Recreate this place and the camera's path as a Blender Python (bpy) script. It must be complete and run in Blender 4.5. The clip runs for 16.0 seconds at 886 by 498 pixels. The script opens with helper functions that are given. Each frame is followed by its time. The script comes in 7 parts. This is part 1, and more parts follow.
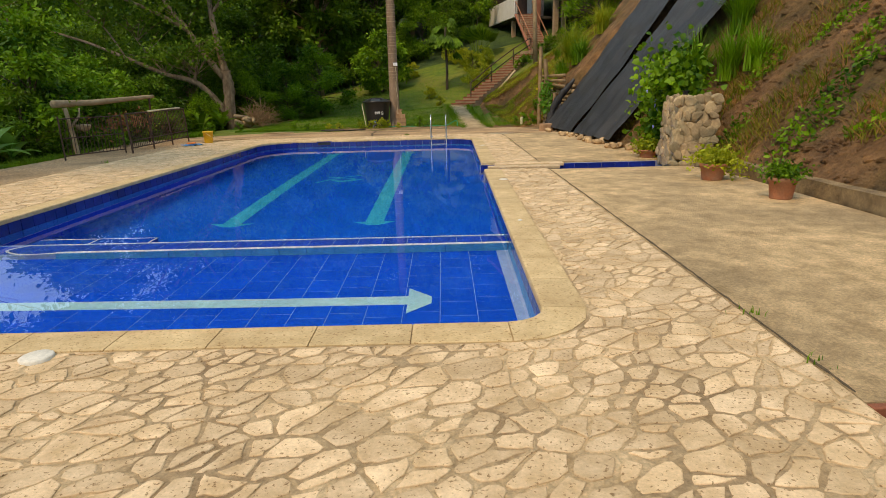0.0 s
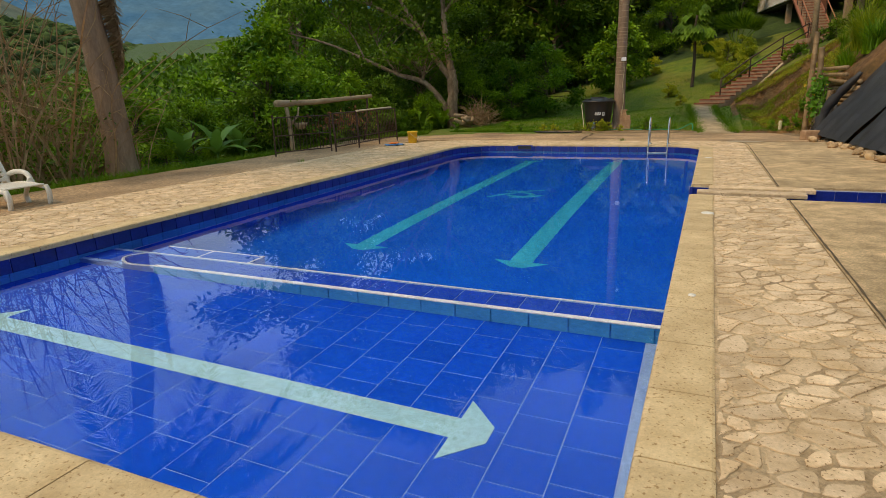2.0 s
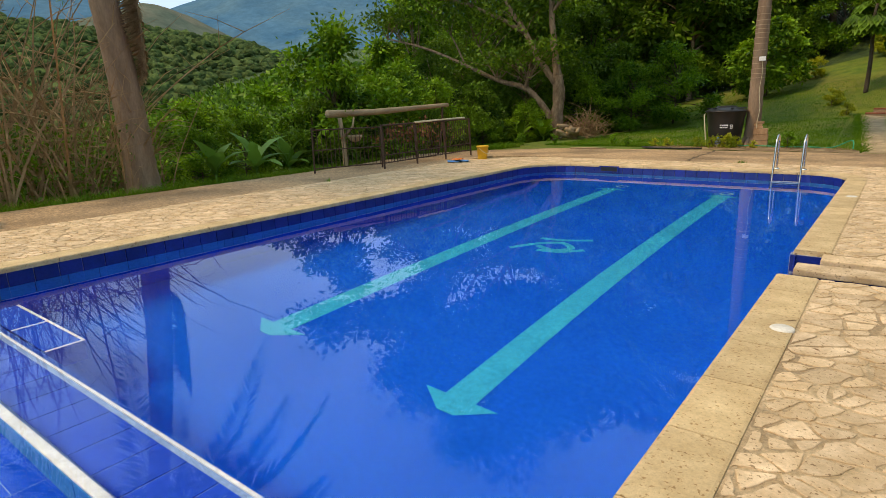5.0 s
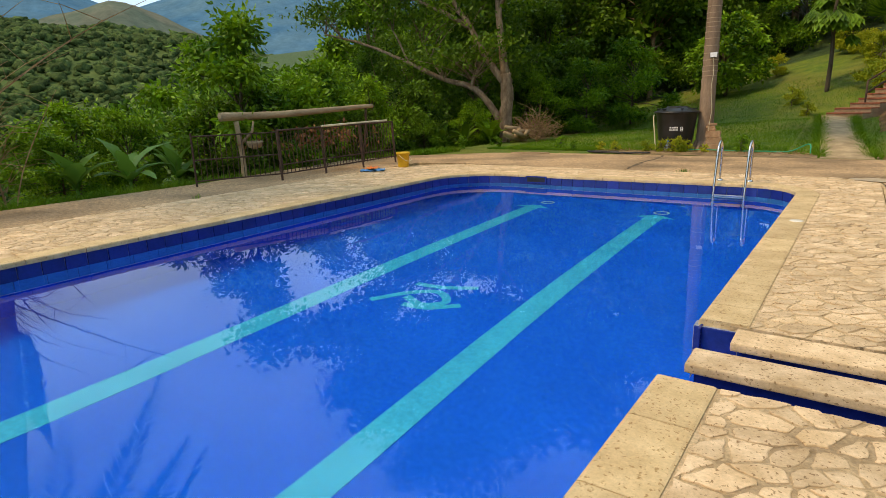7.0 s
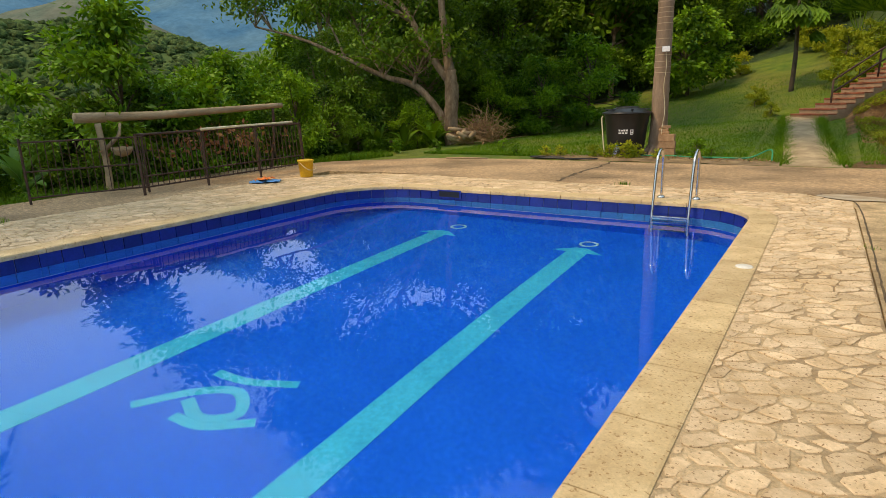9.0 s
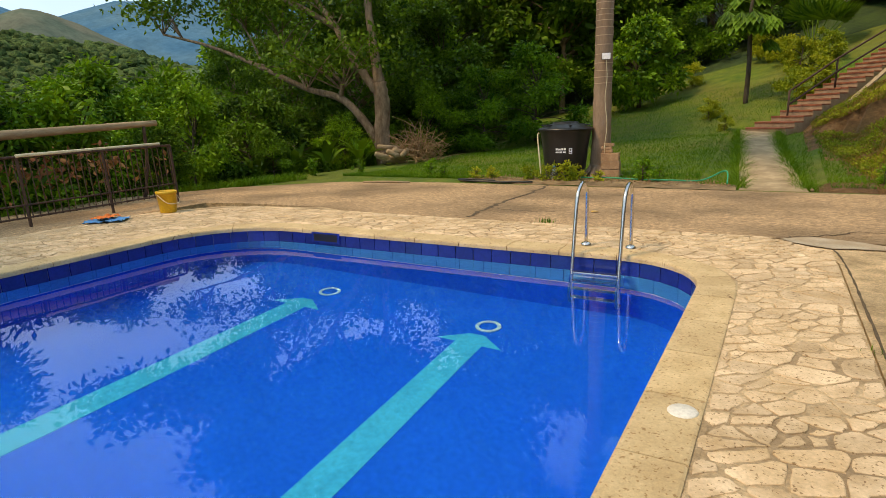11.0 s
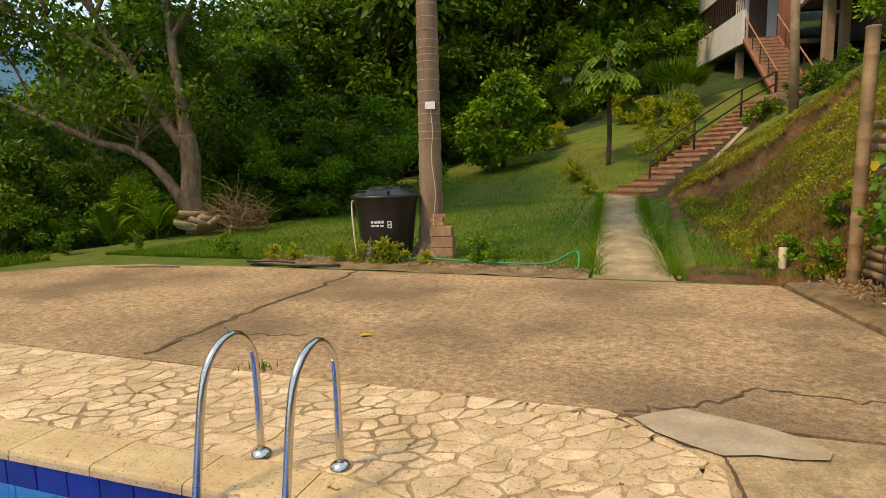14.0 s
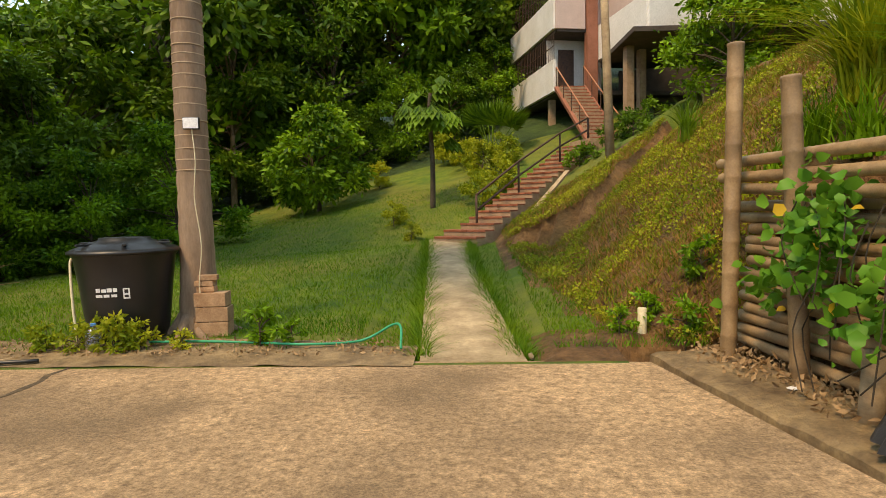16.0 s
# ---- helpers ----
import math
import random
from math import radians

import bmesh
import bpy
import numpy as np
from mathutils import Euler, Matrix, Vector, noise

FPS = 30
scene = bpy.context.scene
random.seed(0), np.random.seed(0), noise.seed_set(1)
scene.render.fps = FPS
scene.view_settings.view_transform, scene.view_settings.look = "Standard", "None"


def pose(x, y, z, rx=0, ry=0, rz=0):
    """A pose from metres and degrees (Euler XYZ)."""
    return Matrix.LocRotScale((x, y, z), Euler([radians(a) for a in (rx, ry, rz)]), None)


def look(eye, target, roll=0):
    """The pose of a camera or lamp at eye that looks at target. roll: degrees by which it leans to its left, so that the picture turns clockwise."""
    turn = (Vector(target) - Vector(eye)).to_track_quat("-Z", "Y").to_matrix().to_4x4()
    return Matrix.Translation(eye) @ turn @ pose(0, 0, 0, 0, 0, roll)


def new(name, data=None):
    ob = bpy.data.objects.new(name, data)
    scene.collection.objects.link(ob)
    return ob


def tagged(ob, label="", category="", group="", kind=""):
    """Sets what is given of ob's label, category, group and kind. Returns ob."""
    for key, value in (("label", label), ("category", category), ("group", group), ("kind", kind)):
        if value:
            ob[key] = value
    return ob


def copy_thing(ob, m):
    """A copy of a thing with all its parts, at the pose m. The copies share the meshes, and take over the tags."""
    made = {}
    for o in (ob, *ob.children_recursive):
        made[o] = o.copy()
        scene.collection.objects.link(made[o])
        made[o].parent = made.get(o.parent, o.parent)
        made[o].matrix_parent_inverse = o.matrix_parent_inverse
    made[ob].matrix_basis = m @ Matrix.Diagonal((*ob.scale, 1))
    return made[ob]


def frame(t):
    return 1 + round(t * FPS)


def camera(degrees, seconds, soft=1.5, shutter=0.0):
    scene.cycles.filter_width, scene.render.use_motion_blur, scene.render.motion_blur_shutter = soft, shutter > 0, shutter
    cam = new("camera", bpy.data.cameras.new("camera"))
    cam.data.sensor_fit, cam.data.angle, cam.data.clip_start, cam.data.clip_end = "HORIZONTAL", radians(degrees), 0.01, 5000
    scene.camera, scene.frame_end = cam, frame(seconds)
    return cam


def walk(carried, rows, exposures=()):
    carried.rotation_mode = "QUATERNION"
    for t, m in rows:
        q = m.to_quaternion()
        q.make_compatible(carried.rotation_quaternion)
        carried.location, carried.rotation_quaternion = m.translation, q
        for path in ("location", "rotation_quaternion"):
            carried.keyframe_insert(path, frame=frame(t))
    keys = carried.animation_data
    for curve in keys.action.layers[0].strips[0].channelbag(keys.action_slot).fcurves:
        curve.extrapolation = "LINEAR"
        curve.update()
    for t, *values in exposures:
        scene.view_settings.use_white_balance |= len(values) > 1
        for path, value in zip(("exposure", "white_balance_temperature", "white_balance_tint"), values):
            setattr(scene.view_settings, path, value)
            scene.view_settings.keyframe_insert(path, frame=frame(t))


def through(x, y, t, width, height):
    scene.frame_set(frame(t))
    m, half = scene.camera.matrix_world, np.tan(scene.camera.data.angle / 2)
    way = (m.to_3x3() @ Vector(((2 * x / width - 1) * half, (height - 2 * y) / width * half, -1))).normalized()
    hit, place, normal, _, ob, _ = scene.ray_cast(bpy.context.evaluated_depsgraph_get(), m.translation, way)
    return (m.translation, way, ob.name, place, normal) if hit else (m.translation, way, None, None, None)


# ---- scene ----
cam = camera(75.0, 16.0, soft=0.6)
METRES, EYE, TILT, LEAN, TURN = 20.3, 1.50, -15.3, 1.45, 0.0
ROWS = [
    (0.0, 0.0, 0.0, 0.0, 0.0, 0.0, -0.0),
    (0.5, 0.0075, 0.029, 0.0072, 6.27, 0.35, -1.55),
    (1.0, 0.02, 0.053, 0.015, 11.83, -0.07, -2.98),
    (1.5, 0.0298, 0.0793, 0.0216, 17.01, -0.4, -4.28),
    (2.0, 0.0404, 0.104, 0.0294, 22.7, -1.32, -5.69),
    (2.5, 0.0492, 0.1287, 0.037, 27.96, -2.13, -6.9),
    (3.0, 0.0538, 0.1545, 0.0443, 32.59, -2.68, -7.93),
    (3.5, 0.0635, 0.1804, 0.0521, 35.26, -3.05, -8.5),
    (4.0, 0.0689, 0.2093, 0.0595, 36.75, -2.56, -8.82),
    (6.5, 0.0703, 0.3558, 0.1009, 34.72, -2.35, -8.19),
    (7.0, 0.0757, 0.3867, 0.1089, 34.1, -2.16, -8.09),
    (7.5, 0.0765, 0.4197, 0.1169, 33.02, -1.73, -7.83),
    (8.0, 0.0767, 0.4511, 0.1244, 32.17, -2.21, -7.72),
    (10.5, 0.0678, 0.6042, 0.1671, 30.65, -0.74, -7.26),
    (11.0, 0.0669, 0.6372, 0.1767, 28.54, -0.27, -6.71),
    (11.5, 0.069, 0.6704, 0.1854, 25.01, 0.7, -5.93),
    (12.0, 0.0723, 0.7033, 0.1948, 21.6, 1.7, -5.12),
    (12.5, 0.075, 0.7339, 0.2048, 19.07, 3.63, -4.65),
    (13.0, 0.0777, 0.7645, 0.2142, 18.97, 5.12, -4.8),
    (13.5, 0.0764, 0.7937, 0.2236, 19.55, 5.91, -5.09),
    (14.0, 0.0772, 0.8234, 0.2305, 18.47, 6.21, -4.88),
    (14.5, 0.0751, 0.8546, 0.2389, 15.89, 7.19, -4.21),
    (15.0, 0.0751, 0.8869, 0.2471, 11.53, 8.63, -3.11),
    (15.5, 0.0711, 0.9186, 0.2574, 6.71, 10.11, -1.97),
    (16.0, 0.0678, 0.9499, 0.2645, 2.02, 11.24, -0.78),
]
walk(cam, [(t, pose(0, 0, EYE, TILT, LEAN, TURN) @ pose(METRES * x, METRES * y, METRES * z, 90 + pitch, roll, yaw)) for t, x, y, z, yaw, pitch, roll in ROWS],
     exposures=[(0.0, -0.3, 7300, 11), (2.0, -0.5, 7300, 11), (3.5, -0.36, 7300, 11), (8.0, -0.12, 7300, 11), (11.0, -0.12, 7300, 11), (13.0, -0.1, 7500, 12), (14.5, -0.06, 7600, 13), (15.2, 0.06, 7600, 13), (16.0, 0.22, 7600, 13)])

# ---- world, sun ----
SUN_DIR = Vector((-0.35, -0.45, 0.82)).normalized()
world = bpy.data.worlds.new("world")
scene.world = world
world.use_nodes = True
wn, wl = world.node_tree.nodes, world.node_tree.links
sky = wn.new("ShaderNodeTexSky")
sky.sky_type, sky.sun_disc = "NISHITA", False
sky.sun_elevation = math.asin(SUN_DIR.z)
sky.sun_rotation = math.atan2(SUN_DIR.x, SUN_DIR.y)
sky.air_density, sky.dust_density = 1.2, 0.6
wtc = wn.new("ShaderNodeTexCoord")
wmap = wn.new("ShaderNodeMapping")
wmap.inputs["Scale"].default_value = (1.0, 1.0, 2.2)
cloud = wn.new("ShaderNodeTexNoise")
cloud.inputs["Scale"].default_value, cloud.inputs["Detail"].default_value = 2.6, 7.0
cramp = wn.new("ShaderNodeValToRGB")
cramp.color_ramp.elements[0].position, cramp.color_ramp.elements[1].position = 0.34, 0.60
cramp.color_ramp.elements[0].color = (0.62, 0.62, 0.62, 1)
cmix = wn.new("ShaderNodeMixRGB")
cmix.inputs[2].default_value = (5.9, 8.2, 10.6, 1)
wl.new(wtc.outputs["Generated"], wmap.inputs["Vector"])
wl.new(wmap.outputs["Vector"], cloud.inputs["Vector"])
wl.new(cloud.outputs["Fac"], cramp.inputs["Fac"])
csep = wn.new("ShaderNodeSeparateXYZ")
clow = wn.new("ShaderNodeMapRange")
clow.inputs["From Min"].default_value, clow.inputs["From Max"].default_value = 0.12, 0.5
clow.inputs["To Min"].default_value, clow.inputs["To Max"].default_value = 1.0, 0.85
cmul = wn.new("ShaderNodeMath")
cmul.operation = "MULTIPLY"
wl.new(wtc.outputs["Generated"], csep.inputs["Vector"])
wl.new(csep.outputs["Z"], clow.inputs["Value"])
wl.new(cramp.outputs["Color"], cmul.inputs[0])
wl.new(clow.outputs["Result"], cmul.inputs[1])
wl.new(cmul.outputs["Value"], cmix.inputs[0])
wl.new(sky.outputs["Color"], cmix.inputs[1])
wl.new(cmix.outputs["Color"], wn["Background"].inputs["Color"])
wn["Background"].inputs["Strength"].default_value = 0.15
sun = new("sun", bpy.data.lights.new("sun", "SUN"))
sun.data.energy, sun.data.angle, sun.data.color = 3.1, radians(12), (1.0, 0.755, 0.46)
sun.matrix_world = look(SUN_DIR * 50, (0, 0, 0))

# ---- materials ----


def make_mat(name, a, b, scale=3.0, rough=0.8, bump=0.2, fine=40.0, metal=0.0, stain=None, stain_scale=0.6,
             stain_amount=0.5, island=0.0, per_object=0.0, spec=0.5, stretch=(1, 1, 1), dist=0.02, grain=0.25):
    """Two-scale procedural surface: a to b by noise, optional large stains, random tone per piece, fine relief."""
    m = bpy.data.materials.new(name)
    m.use_nodes = True
    n, l = m.node_tree.nodes, m.node_tree.links
    bs = n["Principled BSDF"]
    geo = n.new("ShaderNodeNewGeometry")
    mp = n.new("ShaderNodeMapping")
    mp.inputs["Scale"].default_value = stretch
    l.new(geo.outputs["Position"], mp.inputs["Vector"])
    n1 = n.new("ShaderNodeTexNoise")
    n1.inputs["Scale"].default_value, n1.inputs["Detail"].default_value, n1.inputs["Roughness"].default_value = scale, 10, 0.62
    l.new(mp.outputs["Vector"], n1.inputs["Vector"])
    r1 = n.new("ShaderNodeValToRGB")
    r1.color_ramp.elements[0].position, r1.color_ramp.elements[1].position = 0.33, 0.68
    r1.color_ramp.elements[0].color, r1.color_ramp.elements[1].color = (*a, 1), (*b, 1)
    l.new(n1.outputs["Fac"], r1.inputs["Fac"])
    col = r1.outputs["Color"]
    n2 = n.new("ShaderNodeTexNoise")
    n2.inputs["Scale"].default_value, n2.inputs["Detail"].default_value, n2.inputs["Roughness"].default_value = fine, 8, 0.75
    l.new(mp.outputs["Vector"], n2.inputs["Vector"])
    if stain:
        n3 = n.new("ShaderNodeTexNoise")
        n3.inputs["Scale"].default_value, n3.inputs["Detail"].default_value = stain_scale, 8
        l.new(mp.outputs["Vector"], n3.inputs["Vector"])
        r3 = n.new("ShaderNodeValToRGB")
        r3.color_ramp.elements[0].position, r3.color_ramp.elements[1].position = 0.42, 0.66
        r3.color_ramp.elements[0].color = (0, 0, 0, 1)
        r3.color_ramp.elements[1].color = (stain_amount,) * 3 + (1,)
        l.new(n3.outputs["Fac"], r3.inputs["Fac"])
        mx = n.new("ShaderNodeMixRGB")
        mx.inputs[2].default_value = (*stain, 1)
        l.new(r3.outputs["Color"], mx.inputs[0])
        l.new(col, mx.inputs[1])
        col = mx.outputs["Color"]
    g = n.new("ShaderNodeMapRange")
    g.inputs["From Min"].default_value, g.inputs["From Max"].default_value = 0.25, 0.75
    g.inputs["To Min"].default_value, g.inputs["To Max"].default_value = 1 - grain, 1 + grain
    l.new(n2.outputs["Fac"], g.inputs["Value"])
    val = g.outputs["Result"]
    for amount, socket in ((island, geo.outputs["Random Per Island"]),
                           (per_object, n.new("ShaderNodeObjectInfo").outputs["Random"])):
        if amount:
            q = n.new("ShaderNodeMapRange")
            q.inputs["To Min"].default_value, q.inputs["To Max"].default_value = 1 - amount, 1 + amount
            l.new(socket, q.inputs["Value"])
            mu = n.new("ShaderNodeMath")
            mu.operation = "MULTIPLY"
            l.new(val, mu.inputs[0])
            l.new(q.outputs["Result"], mu.inputs[1])
            val = mu.outputs["Value"]
    hs = n.new("ShaderNodeHueSaturation")
    l.new(col, hs.inputs["Color"])
    l.new(val, hs.inputs["Value"])
    l.new(hs.outputs["Color"], bs.inputs["Base Color"])
    bs.inputs["Roughness"].default_value, bs.inputs["Metallic"].default_value = rough, metal
    bs.inputs["Specular IOR Level"].default_value = spec
    if bump:
        bp = n.new("ShaderNodeBump")
        bp.inputs["Strength"].default_value, bp.inputs["Distance"].default_value = bump, dist
        add = n.new("ShaderNodeMath")
        l.new(n1.outputs["Fac"], add.inputs[0])
        l.new(n2.outputs["Fac"], add.inputs[1])
        l.new(add.outputs["Value"], bp.inputs["Height"])
        l.new(bp.outputs["Normal"], bs.inputs["Normal"])
    return m


def leaf_mat(name, a, b, through=0.3, rough=0.5, spread=0.35, autumn=None, share=0.04):
    """Foliage: tone by leaf and by clump, part of the light goes through."""
    m = bpy.data.materials.new(name)
    m.use_nodes = True
    n, l = m.node_tree.nodes, m.node_tree.links
    bs, out = n["Principled BSDF"], n["Material Output"]
    geo = n.new("ShaderNodeNewGeometry")
    ns = n.new("ShaderNodeTexNoise")
    ns.inputs["Scale"].default_value = 0.7
    l.new(geo.outputs["Position"], ns.inputs["Vector"])
    ad = n.new("ShaderNodeMath")
    ad.operation = "MULTIPLY_ADD"
    ad.inputs[1].default_value = spread
    l.new(geo.outputs["Random Per Island"], ad.inputs[0])
    l.new(ns.outputs["Fac"], ad.inputs[2])
    rp = n.new("ShaderNodeValToRGB")
    rp.color_ramp.elements[0].position, rp.color_ramp.elements[1].position = 0.4, 0.95
    rp.color_ramp.elements[0].color, rp.color_ramp.elements[1].color = (*a, 1), (*b, 1)
    l.new(ad.outputs["Value"], rp.inputs["Fac"])
    col = rp.outputs["Color"]
    if autumn:
        gt = n.new("ShaderNodeMath")
        gt.operation = "GREATER_THAN"
        gt.inputs[1].default_value = 1 - share
        l.new(geo.outputs["Random Per Island"], gt.inputs[0])
        mx = n.new("ShaderNodeMixRGB")
        mx.inputs[2].default_value = (*autumn, 1)
        l.new(gt.outputs["Value"], mx.inputs[0])
        l.new(col, mx.inputs[1])
        col = mx.outputs["Color"]
    l.new(col, bs.inputs["Base Color"])
    bs.inputs["Roughness"].default_value, bs.inputs["Specular IOR Level"].default_value = rough, 0.22
    tr = n.new("ShaderNodeBsdfTranslucent")
    l.new(col, tr.inputs["Color"])
    ms = n.new("ShaderNodeMixShader")
    ms.inputs[0].default_value = through
    l.new(bs.outputs[0], ms.inputs[1])
    l.new(tr.outputs[0], ms.inputs[2])
    l.new(ms.outputs[0], out.inputs["Surface"])
    return m


def stone_mat(name, a, b, island=0.0, per_object=0.0, pores=0.45):
    """Travertine: mottled cream with scattered dark pores and brown veins."""
    m = make_mat(name, a, b, scale=5, rough=0.75, bump=0.5, fine=55, stain=(0.42, 0.28, 0.13), stain_scale=2.2,
                 stain_amount=0.5, grain=0.22, island=island, per_object=per_object, dist=0.012)
    n, l = m.node_tree.nodes, m.node_tree.links
    bs = n["Principled BSDF"]
    src = bs.inputs["Base Color"].links[0].from_socket
    geo = n.new("ShaderNodeNewGeometry")
    v = n.new("ShaderNodeTexNoise")
    v.inputs["Scale"].default_value, v.inputs["Detail"].default_value = 52, 5
    l.new(geo.outputs["Position"], v.inputs["Vector"])
    r = n.new("ShaderNodeValToRGB")
    r.color_ramp.elements[0].position, r.color_ramp.elements[1].position = 0.34, 0.40
    r.color_ramp.elements[0].color = (pores, pores * 0.85, pores * 0.65, 1)
    r.color_ramp.elements[1].color = (1, 1, 1, 1)
    l.new(v.outputs["Fac"], r.inputs["Fac"])
    mx = n.new("ShaderNodeMixRGB")
    mx.blend_type = "MULTIPLY"
    mx.inputs[0].default_value = 1
    l.new(src, mx.inputs[1])
    l.new(r.outputs["Color"], mx.inputs[2])
    w = n.new("ShaderNodeTexNoise")
    w.inputs["Scale"].default_value, w.inputs["Detail"].default_value, w.inputs["Distortion"].default_value = 8, 5, 1.5
    l.new(geo.outputs["Position"], w.inputs["Vector"])
    r2 = n.new("ShaderNodeValToRGB")
    r2.color_ramp.elements[0].position, r2.color_ramp.elements[1].position = 0.25, 0.30
    r2.color_ramp.elements[0].color, r2.color_ramp.elements[1].color = (0.3, 0.2, 0.11, 1), (1, 1, 1, 1)
    l.new(w.outputs["Fac"], r2.inputs["Fac"])
    mx2 = n.new("ShaderNodeMixRGB")
    mx2.blend_type = "MULTIPLY"
    mx2.inputs[0].default_value = 1
    l.new(mx.outputs["Color"], mx2.inputs[1])
    l.new(r2.outputs["Color"], mx2.inputs[2])
    l.new(mx2.outputs["Color"], bs.inputs["Base Color"])
    return m


M_STONE = stone_mat("travertine", (0.53, 0.365, 0.20), (0.84, 0.64, 0.415), island=0.14, per_object=0.0)
M_STONE_P = stone_mat("travertine_piece", (0.53, 0.365, 0.20), (0.84, 0.64, 0.415), per_object=0.15)
M_COPING = stone_mat("coping_stone", (0.52, 0.37, 0.185), (0.68, 0.515, 0.285), per_object=0.08, pores=0.6)
M_MORTAR = make_mat("mortar", (0.47, 0.325, 0.17), (0.80, 0.60, 0.36), 7, 0.9, 1.0, 38, stain=(0.15, 0.085, 0.04), stain_scale=1.2, stain_amount=0.62, grain=0.45)
M_CONC = make_mat("worn_concrete", (0.29, 0.185, 0.095), (0.72, 0.48, 0.265), 15, 0.9, 1.0, 48, stain=(0.19, 0.125, 0.065), stain_scale=0.55, stain_amount=0.8, grain=0.75)
M_CONC_R = make_mat("pale_concrete", (0.40, 0.275, 0.14), (0.78, 0.56, 0.31), 4.0, 0.9, 1.0, 55, stain=(0.22, 0.155, 0.08), stain_scale=0.7, stain_amount=0.6, grain=0.6)
M_PATH = make_mat("path_concrete", (0.27, 0.19, 0.105), (0.54, 0.41, 0.245), 2.6, 0.9, 0.7, 22, stain=(0.2, 0.16, 0.08), stain_scale=1.1, stain_amount=0.5)
M_PATCH = make_mat("grey_cement_patch", (0.34, 0.275, 0.19), (0.50, 0.41, 0.29), 5, 0.9, 0.5, 50, stain=(0.42, 0.29, 0.16), stain_scale=3, stain_amount=0.6)
M_CRACK = make_mat("crack_dirt", (0.07, 0.05, 0.03), (0.16, 0.11, 0.06), 12, 1, 0.6, 60)
M_TILE_DK = make_mat("navy_tile", (0.010, 0.022, 0.16), (0.014, 0.032, 0.24), 2, 0.12, 0.02, 30, per_object=0.15)
M_TILE_LT = make_mat("pale_blue_tile", (0.045, 0.30, 0.62), (0.06, 0.36, 0.68), 2, 0.2, 0.02, 20, per_object=0.06, spec=0.03)
M_TILE_SH = make_mat("blue_pool_tile", (0.0006, 0.070, 0.58), (0.001, 0.085, 0.66), 1.2, 0.2, 0.02, 20, per_object=0.08, spec=0.03)
M_TILE_BENCH = make_mat("violet_blue_tile", (0.012, 0.065, 0.5), (0.02, 0.085, 0.6), 2, 0.2, 0.02, 20, per_object=0.1, spec=0.03)
M_DEEP = make_mat("blue_pool_paint", (0.0001, 0.098, 0.62), (0.0002, 0.114, 0.70), 0.8, 0.3, 0.02, 20, spec=0.03)
M_GROUT = make_mat("grout", (0.2, 0.32, 0.62), (0.28, 0.42, 0.7), 5, 0.8, 0.1, 40, spec=0.03)
M_GROUT_DK = make_mat("grey_grout", (0.2, 0.22, 0.3), (0.26, 0.28, 0.36), 5, 0.8, 0.1, 40)
M_TURQ = make_mat("turquoise_tile", (0.02, 0.36, 0.60), (0.03, 0.43, 0.68), 3, 0.3, 0.02, 20, spec=0.03)
M_PALE = make_mat("pale_aqua_tile", (0.30, 0.55, 0.64), (0.37, 0.62, 0.70), 3, 0.3, 0.02, 20, spec=0.03)
M_WHITE_L = make_mat("white_nosing", (0.72, 0.76, 0.78), (0.82, 0.84, 0.85), 4, 0.4, 0.05, 20, spec=0.03)
M_STEEL = make_mat("stainless_steel", (0.55, 0.53, 0.5), (0.65, 0.63, 0.6), 6, 0.22, 0.02, 80, metal=1.0)
M_SOIL = make_mat("dry_soil", (0.13, 0.060, 0.020), (0.42, 0.22, 0.085), 2.4, 0.95, 1.0, 11, stain=(0.12, 0.085, 0.025), stain_scale=0.8, stain_amount=0.7, dist=0.16, grain=0.5)
M_LAWN = make_mat("lawn", (0.045, 0.115, 0.004), (0.15, 0.21, 0.008), 2.2, 0.9, 0.8, 30, stain=(0.24, 0.17, 0.04), stain_scale=0.28, stain_amount=0.38, dist=0.06)
M_GRASS = leaf_mat("grass_blades", (0.05, 0.155, 0.003), (0.18, 0.29, 0.008), 0.3, 0.6)
M_DRYGRASS = leaf_mat("bank_grass", (0.065, 0.13, 0.005), (0.28, 0.26, 0.02), 0.3, 0.7, 0.6, autumn=(0.34, 0.18, 0.05), share=0.4)
M_LEAF_D = leaf_mat("dark_leaves", (0.013, 0.044, 0.003), (0.17, 0.31, 0.012), 0.25)
M_LEAF_M = leaf_mat("green_leaves", (0.022, 0.082, 0.003), (0.27, 0.46, 0.014), 0.3)
M_LEAF_B = leaf_mat("bright_leaves", (0.024, 0.095, 0.004), (0.22, 0.40, 0.012), 0.3)
M_LEAF_Y = leaf_mat("yellow_green_leaves", (0.17, 0.25, 0.012), (0.5, 0.5, 0.03), 0.35)
M_LEAF_F = leaf_mat("feathery_leaves", (0.028, 0.08, 0.004), (0.18, 0.30, 0.014), 0.3)
M_LEAF_BAN = leaf_mat("banana_leaves", (0.07, 0.18, 0.02), (0.16, 0.32, 0.05), 0.35, 0.4)
M_BARK = make_mat("grey_brown_bark", (0.15, 0.095, 0.055), (0.38, 0.27, 0.175), 6, 0.95, 0.9, 25, stretch=(1, 1, 0.35), dist=0.05)
M_BARK_D = make_mat("dark_bark", (0.05, 0.038, 0.025), (0.12, 0.09, 0.06), 5, 0.95, 0.9, 25, stretch=(1, 1, 0.35), dist=0.05)
